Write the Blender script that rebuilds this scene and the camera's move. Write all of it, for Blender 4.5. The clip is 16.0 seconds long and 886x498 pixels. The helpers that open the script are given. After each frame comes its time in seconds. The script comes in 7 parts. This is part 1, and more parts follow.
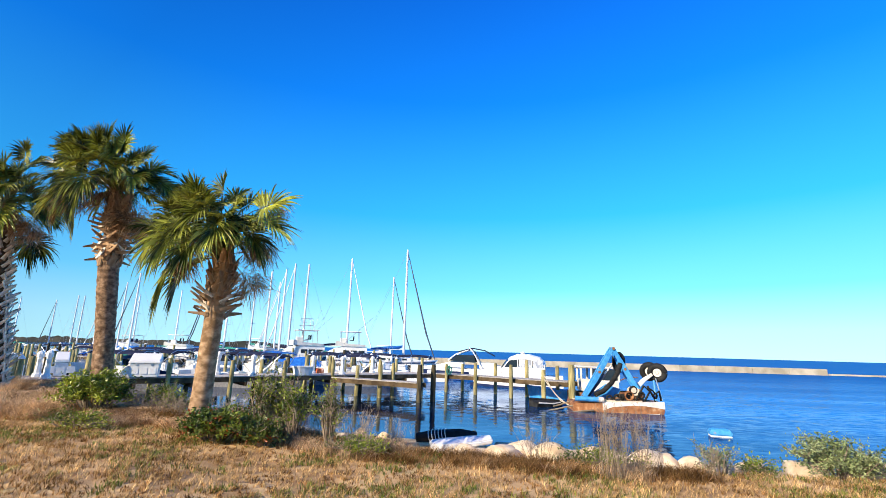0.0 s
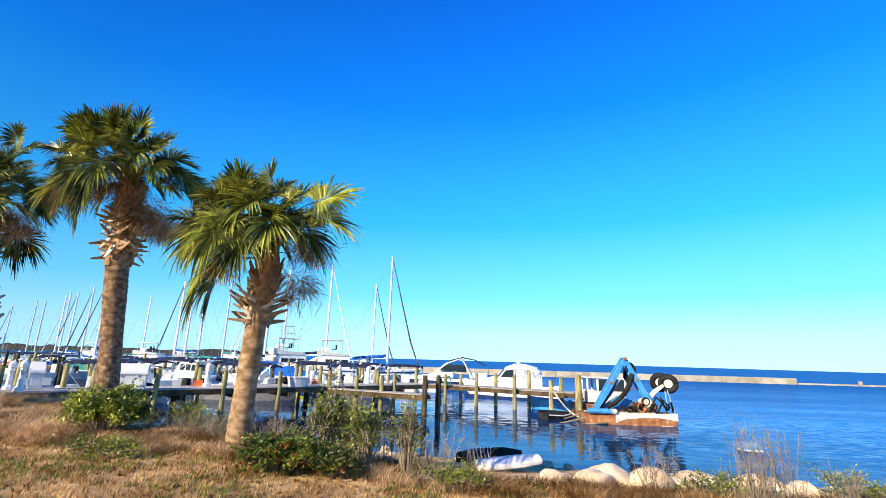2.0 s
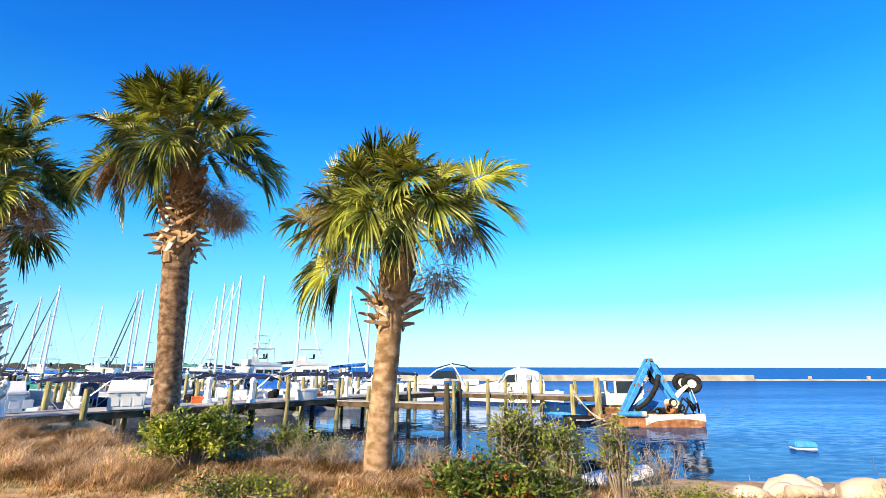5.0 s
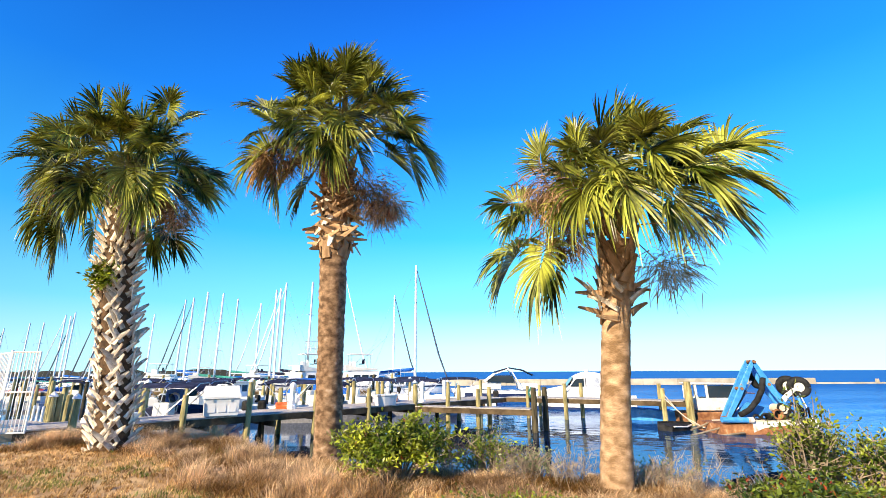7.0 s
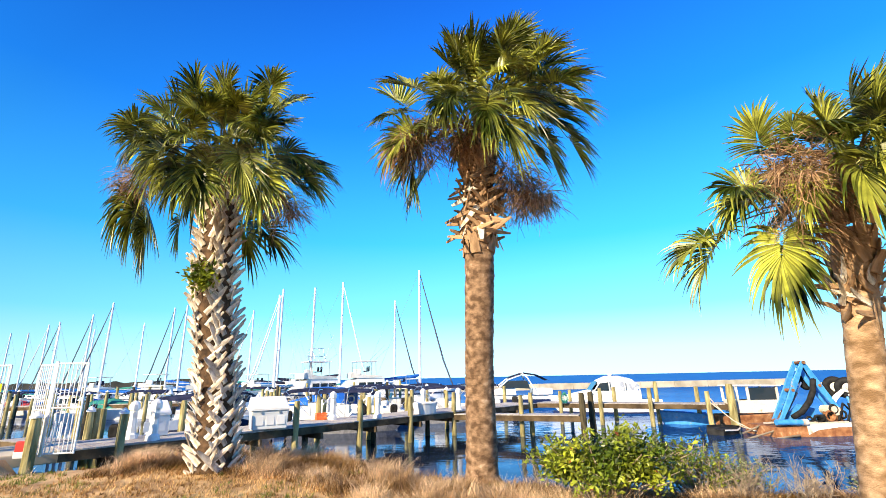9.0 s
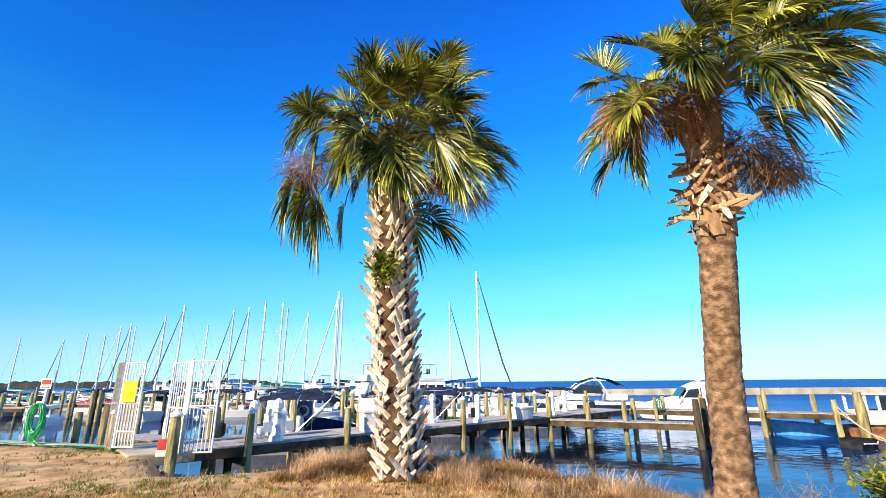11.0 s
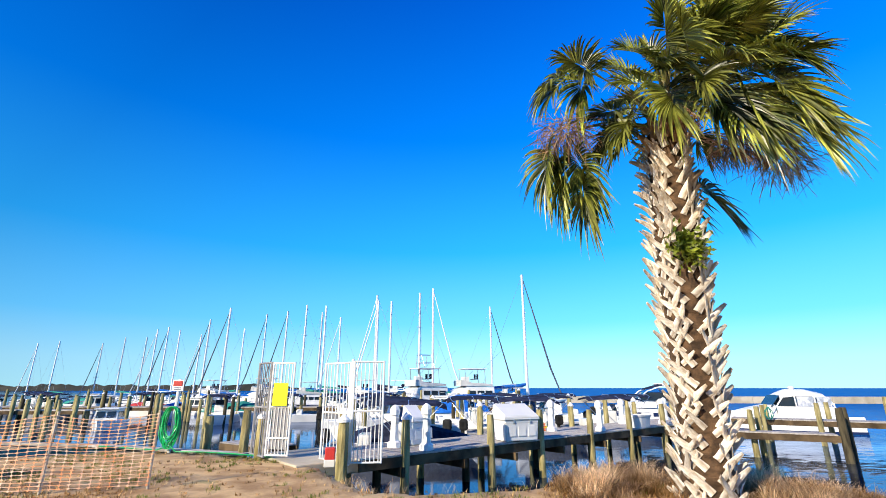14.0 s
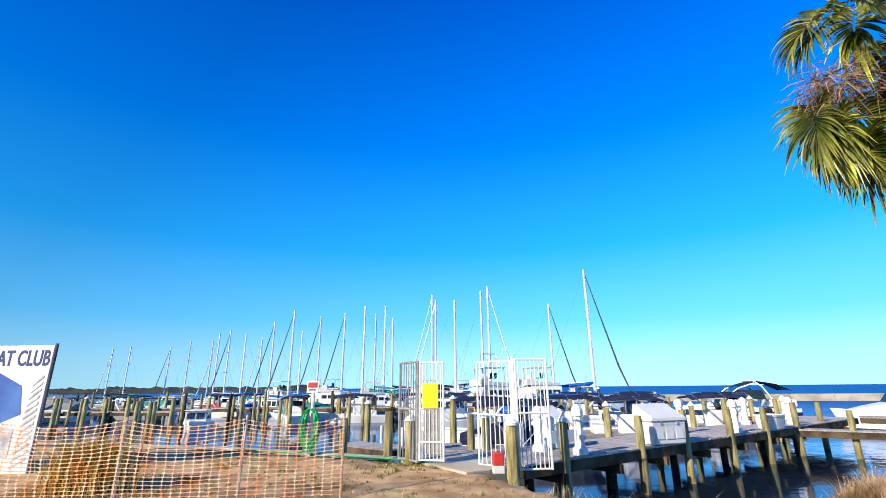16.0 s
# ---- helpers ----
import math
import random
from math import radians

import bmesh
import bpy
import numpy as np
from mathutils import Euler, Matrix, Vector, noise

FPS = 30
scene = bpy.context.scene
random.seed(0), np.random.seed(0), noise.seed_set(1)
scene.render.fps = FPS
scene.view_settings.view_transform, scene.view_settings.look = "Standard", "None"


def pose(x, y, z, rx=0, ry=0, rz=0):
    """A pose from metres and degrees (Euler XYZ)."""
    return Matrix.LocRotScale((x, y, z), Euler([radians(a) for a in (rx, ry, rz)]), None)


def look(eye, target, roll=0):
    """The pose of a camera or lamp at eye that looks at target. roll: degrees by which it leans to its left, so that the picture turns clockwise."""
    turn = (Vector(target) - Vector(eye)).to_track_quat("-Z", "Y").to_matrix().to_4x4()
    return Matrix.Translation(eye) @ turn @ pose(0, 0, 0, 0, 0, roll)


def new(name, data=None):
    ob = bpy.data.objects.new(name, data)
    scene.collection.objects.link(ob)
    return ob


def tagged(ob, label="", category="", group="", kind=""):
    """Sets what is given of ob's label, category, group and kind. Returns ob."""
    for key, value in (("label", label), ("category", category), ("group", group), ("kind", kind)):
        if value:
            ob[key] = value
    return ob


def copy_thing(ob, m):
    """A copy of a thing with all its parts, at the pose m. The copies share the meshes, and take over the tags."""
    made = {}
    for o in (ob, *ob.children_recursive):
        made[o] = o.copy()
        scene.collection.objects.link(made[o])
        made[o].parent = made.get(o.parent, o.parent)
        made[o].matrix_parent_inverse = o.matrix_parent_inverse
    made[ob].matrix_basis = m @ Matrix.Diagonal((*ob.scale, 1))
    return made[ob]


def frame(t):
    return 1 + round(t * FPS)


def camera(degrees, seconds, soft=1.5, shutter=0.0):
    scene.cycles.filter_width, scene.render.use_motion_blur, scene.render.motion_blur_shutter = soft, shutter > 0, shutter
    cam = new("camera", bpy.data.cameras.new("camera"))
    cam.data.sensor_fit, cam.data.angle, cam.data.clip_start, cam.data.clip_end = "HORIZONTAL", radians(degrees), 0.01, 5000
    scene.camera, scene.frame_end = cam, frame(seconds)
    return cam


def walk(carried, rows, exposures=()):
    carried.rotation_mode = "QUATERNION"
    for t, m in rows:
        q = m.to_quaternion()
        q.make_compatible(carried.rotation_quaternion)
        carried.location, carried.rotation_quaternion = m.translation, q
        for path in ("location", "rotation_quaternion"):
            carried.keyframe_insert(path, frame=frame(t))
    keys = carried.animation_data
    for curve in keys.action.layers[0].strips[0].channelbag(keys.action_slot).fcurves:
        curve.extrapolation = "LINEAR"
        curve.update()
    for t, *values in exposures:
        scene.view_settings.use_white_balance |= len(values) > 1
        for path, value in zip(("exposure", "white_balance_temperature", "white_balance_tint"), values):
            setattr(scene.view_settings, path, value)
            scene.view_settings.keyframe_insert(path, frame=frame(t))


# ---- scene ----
cam = camera(88.0, 16.0, 0.55)
PATH = [
    (0, (2.912, -0.061, 3.104), (2.701, 1.881, 3.535), 1.6),
    (0.5, (2.46, 0.182, 3.1), (2.284, 2.124, 3.547), 1.5),
    (1, (1.992, 0.279, 3.121), (1.844, 2.219, 3.582), 1.5),
    (1.5, (1.539, 0.459, 3.14), (1.416, 2.4, 3.608), 1.5),
    (2, (1.025, 0.702, 3.128), (0.929, 2.644, 3.597), 1.7),
    (2.5, (0.543, 0.915, 3.126), (0.481, 2.858, 3.593), 1.3),
    (3, (0.136, 1.096, 3.127), (0.114, 3.041, 3.593), 0.7),
    (3.2, (-0.094, 1.155, 3.131), (-0.093, 3.101, 3.595), 0.4),
    (5.3, (-2.52, 1.988, 3.075), (-2.432, 3.922, 3.577), 0.1),
    (5.5, (-2.778, 2.058, 3.081), (-2.704, 3.992, 3.585), 0.3),
    (6, (-3.427, 2.279, 3.063), (-3.393, 4.212, 3.576), 0.5),
    (6.5, (-4.055, 2.509, 3.053), (-4.061, 4.442, 3.566), 0.2),
    (7, (-4.731, 2.746, 3.049), (-4.761, 4.677, 3.566), -0.3),
    (7.5, (-5.365, 2.944, 3.048), (-5.388, 4.874, 3.571), -0.6),
    (8, (-6.034, 3.135, 3.071), (-6.024, 5.065, 3.596), -0.8),
    (8.2, (-6.338, 3.196, 3.081), (-6.316, 5.123, 3.613), -1.1),
    (8.5, (-6.784, 3.321, 3.101), (-6.746, 5.25, 3.627), -1.0),
    (8.6, (-6.933, 3.352, 3.102), (-6.892, 5.281, 3.627), -0.8),
    (9, (-7.474, 3.525, 3.101), (-7.433, 5.451, 3.641), -1.2),
    (9.2, (-7.754, 3.573, 3.1), (-7.72, 5.497, 3.646), -1.2),
    (11.3, (-10.444, 4.356, 3.096), (-10.579, 6.272, 3.652), -0.5),
    (11.5, (-10.691, 4.383, 3.093), (-10.825, 6.299, 3.649), -0.6),
    (12, (-11.337, 4.554, 3.099), (-11.467, 6.471, 3.652), -0.6),
    (12.5, (-12.017, 4.71, 3.112), (-12.14, 6.628, 3.666), -0.7),
    (13, (-12.726, 4.872, 3.107), (-12.853, 6.787, 3.67), -0.7),
    (13.5, (-13.486, 5.022, 3.083), (-13.633, 6.933, 3.654), -0.5),
    (14, (-14.192, 5.178, 3.067), (-14.378, 7.083, 3.646), 0.0),
    (14.5, (-14.888, 5.317, 3.055), (-15.125, 7.216, 3.635), 0.5),
    (15, (-15.647, 5.492, 3.07), (-15.927, 7.385, 3.651), 0.4),
    (15.5, (-16.333, 5.578, 3.042), (-16.654, 7.462, 3.635), -0.2),
    (16, (-17.001, 5.645, 3.086), (-17.346, 7.529, 3.664), -0.5),
]
EXPOSURES = [(0, 0.62, 6850, 10), (3, 0.7, 6950, 10), (6, 0.88, 7350, 10), (9, 0.92, 7400, 10), (12, 0.6, 6850, 10), (14, 0.48, 6500, 10), (16, 0.42, 6350, 10)]
walk(cam, [(t, look(eye, target, roll)) for t, eye, target, roll in PATH], EXPOSURES)

# ---- light ----
SUN_AZ, SUN_EL = 220.0, 28.0  # degrees clockwise from +y, degrees above the horizon
sun_dir = Vector((math.sin(radians(SUN_AZ)) * math.cos(radians(SUN_EL)), math.cos(radians(SUN_AZ)) * math.cos(radians(SUN_EL)), math.sin(radians(SUN_EL))))
world = bpy.data.worlds.new("sky")
scene.world = world
world.use_nodes = True
wn, wl = world.node_tree.nodes, world.node_tree.links
wn.clear()
sky = wn.new("ShaderNodeTexSky")
sky.sky_type = "NISHITA"
sky.sun_disc = False
sky.sun_elevation, sky.sun_rotation = radians(SUN_EL), radians(SUN_AZ)
sky.air_density, sky.dust_density, sky.ozone_density, sky.altitude = 1.0, 0.3, 4.0, 0
tex = wn.new("ShaderNodeTexCoord")
xyz = wn.new("ShaderNodeSeparateXYZ")
wl.new(tex.outputs["Generated"], xyz.inputs[0])
grade = wn.new("ShaderNodeValToRGB")  # clear winter sky: pale at the horizon, deep blue above
cr = grade.color_ramp
cr.elements[0].color, cr.elements[1].color = (0.44, 0.84, 1.0, 1), (0.0, 0.07, 0.55, 1)
for pos, col in ((0.05, (0.38, 0.79, 1.05)), (0.13, (0.15, 0.63, 1.12)), (0.28, (0.025, 0.425, 1.07)), (0.5, (0.0, 0.225, 0.96)), (0.75, (0.0, 0.105, 0.68))):
    e = cr.elements.new(pos)
    e.color = (*col, 1)
wl.new(xyz.outputs["Z"], grade.inputs[0])
# brighter on the side away from the sun
dot = wn.new("ShaderNodeVectorMath")
dot.operation = "DOT_PRODUCT"
dot.inputs[1].default_value = sun_dir
wl.new(tex.outputs["Generated"], dot.inputs[0])
lift = wn.new("ShaderNodeMapRange")
lift.inputs[1].default_value, lift.inputs[2].default_value = -0.75, 0.15
lift.inputs[3].default_value, lift.inputs[4].default_value = 1.36, 0.72
wl.new(dot.outputs["Value"], lift.inputs[0])
hazy = wn.new("ShaderNodeMix")
hazy.data_type, hazy.blend_type = "RGBA", "MULTIPLY"
hazy.inputs["Factor"].default_value = 1
wl.new(grade.outputs[0], hazy.inputs["A"])
wl.new(lift.outputs[0], hazy.inputs["B"])
strong = wn.new("ShaderNodeMix")
strong.data_type, strong.blend_type = "RGBA", "MULTIPLY"
strong.inputs["Factor"].default_value = 1
strong.inputs["B"].default_value = (0.002, 0.01, 0.02, 1)
wl.new(sky.outputs[0], strong.inputs["A"])
blend = wn.new("ShaderNodeMix")
blend.data_type = "RGBA"
blend.inputs["Factor"].default_value = 0.15
wl.new(hazy.outputs["Result"], blend.inputs["A"])
wl.new(strong.outputs["Result"], blend.inputs["B"])
bg = wn.new("ShaderNodeBackground")
bg.inputs["Strength"].default_value = 0.9
wo = wn.new("ShaderNodeOutputWorld")
wl.new(blend.outputs["Result"], bg.inputs[0])
wl.new(bg.outputs[0], wo.inputs[0])

sun = new("sun", bpy.data.lights.new("sun", "SUN"))
sun.data.energy, sun.data.angle, sun.data.color = 5.0, radians(0.5), (1.0, 0.88, 0.68)
sun.matrix_world = look(sun_dir * 100, (0, 0, 0))

WATER, DECK = 0.36, 1.48
KEEL = 0.15  # the level to which the boats are loaded


# ---- materials ----
def surface(name, c1, c2, scale=3.0, rough=0.7, bump=0.3, metal=0.0, fine=40.0, vary=0.25, c3=None, stretch=(1, 1, 1), wet=0.0):
    """Two-scale mottled surface: broad patches between c1 and c2, fine grain in bump, random tint per object."""
    m = bpy.data.materials.new(name)
    m.use_nodes = True
    n, l = m.node_tree.nodes, m.node_tree.links
    b = n["Principled BSDF"]
    b.inputs["Roughness"].default_value, b.inputs["Metallic"].default_value = rough, metal
    tc = n.new("ShaderNodeTexCoord")
    mp = n.new("ShaderNodeMapping")
    mp.inputs["Scale"].default_value = stretch
    l.new(tc.outputs["Object"], mp.inputs[0])
    broad = n.new("ShaderNodeTexNoise")
    broad.inputs["Scale"].default_value, broad.inputs["Detail"].default_value = scale, 6
    l.new(mp.outputs[0], broad.inputs["Vector"])
    ramp = n.new("ShaderNodeValToRGB")
    ramp.color_ramp.elements[0].position, ramp.color_ramp.elements[1].position = 0.38, 0.62
    ramp.color_ramp.elements[0].color, ramp.color_ramp.elements[1].color = (*c1, 1), (*c2, 1)
    if c3:
        e = ramp.color_ramp.elements.new(0.74)
        e.color = (*c3, 1)
    l.new(broad.outputs["Fac"], ramp.inputs[0])
    grain = n.new("ShaderNodeTexNoise")
    grain.inputs["Scale"].default_value, grain.inputs["Detail"].default_value = fine, 4
    l.new(mp.outputs[0], grain.inputs["Vector"])
    info = n.new("ShaderNodeObjectInfo")
    add = n.new("ShaderNodeMath")
    add.operation = "ADD"
    l.new(grain.outputs["Fac"], add.inputs[0])
    l.new(info.outputs["Random"], add.inputs[1])
    rng = n.new("ShaderNodeMapRange")
    rng.inputs[1].default_value, rng.inputs[2].default_value = 0.3, 1.7
    rng.inputs[3].default_value, rng.inputs[4].default_value = 1 - vary, 1 + vary
    l.new(add.outputs[0], rng.inputs[0])
    mul = n.new("ShaderNodeMix")
    mul.data_type, mul.blend_type = "RGBA", "MULTIPLY"
    mul.inputs["Factor"].default_value = 1
    l.new(ramp.outputs[0], mul.inputs["A"])
    l.new(rng.outputs[0], mul.inputs["B"])
    l.new(mul.outputs["Result"], b.inputs["Base Color"])
    if bump:
        bm_ = n.new("ShaderNodeBump")
        bm_.inputs["Strength"].default_value, bm_.inputs["Distance"].default_value = bump, 0.02
        l.new(grain.outputs["Fac"], bm_.inputs["Height"])
        l.new(bm_.outputs[0], b.inputs["Normal"])
    return m


def leafy(name, c1, c2, see=0.3, rough=0.45, gloss=0.5, vary=0.35):
    """Leaf: reflecting and letting light through, tinted by object and by island."""
    m = surface(name, c1, c2, 2.0, rough, 0.1, 0, 25, vary)
    n, l = m.node_tree.nodes, m.node_tree.links
    b = n["Principled BSDF"]
    b.inputs["Specular IOR Level"].default_value = gloss
    t = n.new("ShaderNodeBsdfTranslucent")
    geo = n.new("ShaderNodeNewGeometry")
    isl = n.new("ShaderNodeMapRange")
    isl.inputs[3].default_value, isl.inputs[4].default_value = 0.4, 1.5
    l.new(geo.outputs["Random Per Island"], isl.inputs[0])
    mul = [x for x in n if x.bl_idname == "ShaderNodeMix"][0]
    m2 = n.new("ShaderNodeMix")
    m2.data_type, m2.blend_type = "RGBA", "MULTIPLY"
    m2.inputs["Factor"].default_value = 1
    l.new(mul.outputs["Result"], m2.inputs["A"])
    l.new(isl.outputs[0], m2.inputs["B"])
    l.new(m2.outputs["Result"], b.inputs["Base Color"])
    l.new(m2.outputs["Result"], t.inputs["Color"])
    mix = n.new("ShaderNodeMixShader")
    mix.inputs[0].default_value = see
    l.new(b.outputs[0], mix.inputs[1])
    l.new(t.outputs[0], mix.inputs[2])
    l.new(mix.outputs[0], n["Material Output"].inputs["Surface"])
    return m


M = {}
M["frond"] = leafy("palm_leaf", (0.035, 0.055, 0.005), (0.37, 0.385, 0.065), 0.15, 0.36, 0.45, 0.6)
M["dead_frond"] = leafy("dead_palm_leaf", (0.26, 0.15, 0.055), (0.36, 0.24, 0.10), 0.2, 0.7)
M["petiole"] = surface("palm_stalk", (0.16, 0.17, 0.04), (0.26, 0.22, 0.08), 4, 0.5, 0.2)
M["boot"] = surface("palm_boot", (0.42, 0.33, 0.24), (0.90, 0.84, 0.74), 11, 0.85, 0.7, 0, 60, 0.42, stretch=(1, 1, 0.4))
M["brown_boot"] = surface("brown_palm_boot", (0.26, 0.15, 0.075), (0.44, 0.28, 0.16), 9, 0.85, 0.5, 0, 60, 0.35, stretch=(1, 1, 0.4))
# shade between the leaf bases is put into this near-black brown
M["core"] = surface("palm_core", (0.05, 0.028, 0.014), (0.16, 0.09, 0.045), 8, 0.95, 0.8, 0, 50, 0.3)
M["bark"] = surface("palm_bark", (0.13, 0.07, 0.035), (0.40, 0.25, 0.15), 9, 0.9, 0.9, 0, 55, 0.4, stretch=(1, 1, 1.25), c3=(0.60, 0.44, 0.31))
M["pale_bark"] = surface("smooth_palm_bark", (0.20, 0.115, 0.055), (0.46, 0.30, 0.18), 6, 0.9, 0.8, 0, 60, 0.35, stretch=(1, 1, 1.5), c3=(0.60, 0.43, 0.28))
M["fibre"] = leafy("palm_fibre", (0.30, 0.17, 0.085), (0.42, 0.27, 0.16), 0.3, 0.8, 0.2)
M["dry_grass"] = leafy("dry_grass", (0.26, 0.15, 0.07), (0.80, 0.58, 0.35), 0.3, 0.7, 0.2)
M["lawn"] = leafy("lawn_grass", (0.40, 0.235, 0.085), (0.84, 0.58, 0.28), 0.3, 0.75, 0.2)
M["brown_lawn"] = leafy("brown_lawn_grass", (0.15, 0.075, 0.02), (0.46, 0.26, 0.10), 0.3, 0.8, 0.1)
M["green_grass"] = leafy("green_grass", (0.12, 0.15, 0.02), (0.22, 0.22, 0.05), 0.3, 0.6, 0.3)
M["bush"] = leafy("bush_leaf", (0.06, 0.10, 0.008), (0.36, 0.40, 0.04), 0.25, 0.4, 0.5)
M["dark_bush"] = leafy("dark_bush_leaf", (0.03, 0.06, 0.008), (0.17, 0.21, 0.025), 0.25, 0.4, 0.5)
M["red_bush"] = leafy("red_leaf", (0.35, 0.06, 0.02), (0.42, 0.12, 0.03), 0.3, 0.5, 0.4)
M["grey_bush"] = leafy("grey_green_leaf", (0.16, 0.20, 0.08), (0.30, 0.34, 0.17), 0.3, 0.6, 0.3)
M["twig"] = surface("dry_twig", (0.19, 0.14, 0.10), (0.36, 0.28, 0.2), 6, 0.9, 0.3)
M["soil"] = surface("sandy_soil", (0.32, 0.185, 0.075), (0.60, 0.40, 0.19), 1.6, 0.95, 1.0, 0, 25, 0.3, c3=(0.20, 0.19, 0.06))
M["rock"] = surface("tan_rock", (0.56, 0.40, 0.25), (0.80, 0.65, 0.46), 3, 0.9, 0.7, 0, 18, 0.2)
M["pile"] = surface("weathered_pile", (0.17, 0.14, 0.05), (0.45, 0.385, 0.18), 2.5, 0.85, 0.6, 0, 40, 0.3, stretch=(3, 3, 0.5))
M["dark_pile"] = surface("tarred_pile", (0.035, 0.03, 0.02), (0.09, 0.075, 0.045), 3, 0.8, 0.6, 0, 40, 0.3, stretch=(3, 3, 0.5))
M["plank"] = surface("grey_plank", (0.27, 0.245, 0.22), (0.52, 0.475, 0.43), 2, 0.85, 0.4, 0, 50, 0.25, stretch=(1, 6, 1))
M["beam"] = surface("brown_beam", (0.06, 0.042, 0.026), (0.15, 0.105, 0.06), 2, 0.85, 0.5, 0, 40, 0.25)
M["white"] = surface("white_paint", (0.74, 0.74, 0.72), (0.84, 0.83, 0.81), 1.2, 0.35, 0.03, 0, 30, 0.06)
M["offwhite"] = surface("aged_gelcoat", (0.60, 0.60, 0.56), (0.74, 0.73, 0.69), 1.2, 0.3, 0.03, 0, 20, 0.1)
M["canvas"] = surface("navy_canvas", (0.012, 0.016, 0.035), (0.03, 0.035, 0.07), 3, 0.9, 0.3)
M["black"] = surface("black_rubber", (0.012, 0.012, 0.012), (0.03, 0.03, 0.03), 4, 0.75, 0.2)
M["blue_canvas"] = surface("blue_canvas", (0.01, 0.10, 0.42), (0.02, 0.16, 0.55), 3, 0.8, 0.3)
M["navy"] = surface("navy_hull_paint", (0.01, 0.02, 0.07), (0.015, 0.03, 0.10), 2, 0.3, 0.05)
M["teal"] = surface("teal_cover", (0.01, 0.18, 0.15), (0.02, 0.28, 0.22), 3, 0.8, 0.2)
M["red"] = surface("red_paint", (0.42, 0.02, 0.02), (0.55, 0.04, 0.03), 3, 0.5, 0.1)
M["orange"] = surface("orange_plastic", (0.75, 0.14, 0.03), (0.85, 0.2, 0.05), 3, 0.5, 0.1)
M["yellow"] = surface("yellow_sign", (0.95, 0.80, 0.0), (0.95, 0.84, 0.0), 2, 0.5, 0.05, vary=0.05)
M["green_hose"] = surface("green_hose", (0.0, 0.32, 0.08), (0.01, 0.45, 0.13), 5, 0.35, 0.05)
M["metal"] = surface("aluminium", (0.55, 0.55, 0.56), (0.7, 0.7, 0.7), 4, 0.3, 0.05, 0.9)
M["mast"] = surface("mast_paint", (0.72, 0.74, 0.76), (0.82, 0.83, 0.84), 3, 0.3, 0.02)
M["dark_mast"] = surface("dark_rigging", (0.03, 0.04, 0.07), (0.06, 0.07, 0.11), 3, 0.5, 0.05)
M["sky_blue"] = surface("chipped_blue_paint", (0.03, 0.26, 0.62), (0.06, 0.36, 0.74), 5, 0.5, 0.3, c3=(0.30, 0.22, 0.16))
M["rust"] = surface("rusted_steel", (0.20, 0.07, 0.025), (0.38, 0.17, 0.07), 4, 0.9, 0.6, c3=(0.5, 0.34, 0.2))
M["rusty_white"] = surface("rust_stained_white", (0.60, 0.55, 0.48), (0.74, 0.72, 0.68), 2, 0.6, 0.3, c3=(0.40, 0.2, 0.09))
M["concrete"] = surface("pale_concrete", (0.36, 0.31, 0.22), (0.52, 0.46, 0.35), 0.5, 0.9, 0.4, 0, 8, 0.12)
M["wall_wood"] = surface("seawall_timber", (0.16, 0.12, 0.08), (0.28, 0.22, 0.15), 2, 0.9, 0.5)
M["net"] = surface("orange_net", (0.85, 0.34, 0.14), (0.9, 0.62, 0.42), 4, 0.6, 0.05)
M["stake"] = surface("pale_stake", (0.50, 0.42, 0.32), (0.62, 0.54, 0.42), 6, 0.8, 0.2)
M["far_trees"] = surface("far_trees", (0.012, 0.016, 0.014), (0.035, 0.035, 0.028), 0.06, 0.95, 0.0, 0, 0.4, 0.4)
M["print_blue"] = surface("printed_blue", (0.03, 0.10, 0.42), (0.08, 0.2, 0.55), 1.2, 0.4, 0.0)
M["ink"] = surface("navy_ink", (0.01, 0.03, 0.16), (0.015, 0.04, 0.2), 3, 0.5, 0.0)
M["print_grey"] = surface("printed_grey", (0.30, 0.34, 0.42), (0.72, 0.74, 0.78), 4, 0.4, 0.0)
M["mesh_grey"] = surface("grey_mesh_panel", (0.20, 0.20, 0.21), (0.30, 0.30, 0.31), 8, 0.6, 0.3)

for dull in ("canvas", "black", "blue_canvas", "beam", "dark_pile"):
    M[dull].node_tree.nodes["Principled BSDF"].inputs["Specular IOR Level"].default_value = 0.12

glass = bpy.data.materials.new("dark_glass")
glass.use_nodes = True
g_ = glass.node_tree.nodes["Principled BSDF"]
g_.inputs["Base Color"].default_value, g_.inputs["Roughness"].default_value = (0.02, 0.035, 0.05, 1), 0.05
M["glass"] = glass

water = bpy.data.materials.new("harbour_water")
water.use_nodes = True
n, l = water.node_tree.nodes, water.node_tree.links
n.remove(n["Principled BSDF"])
body = n.new("ShaderNodeBsdfDiffuse")
body_tone = n.new("ShaderNodeMix")  # turbid inside the basin with dark dock reflections painted in, clear blue outside
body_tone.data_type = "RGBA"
# the outer blue also has the reflected high sky put into it
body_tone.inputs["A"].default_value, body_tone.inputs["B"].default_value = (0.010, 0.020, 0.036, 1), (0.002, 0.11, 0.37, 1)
l.new(body_tone.outputs["Result"], body.inputs["Color"])
shine = n.new("ShaderNodeBsdfGlossy")
# gloss tint: deep blue that ripples would mirror from higher sky is painted in
gleam = n.new("ShaderNodeMix")
gleam.data_type = "RGBA"
gleam.inputs["A"].default_value, gleam.inputs["B"].default_value = (0.58, 0.65, 0.82, 1), (0.36, 0.62, 1.0, 1)
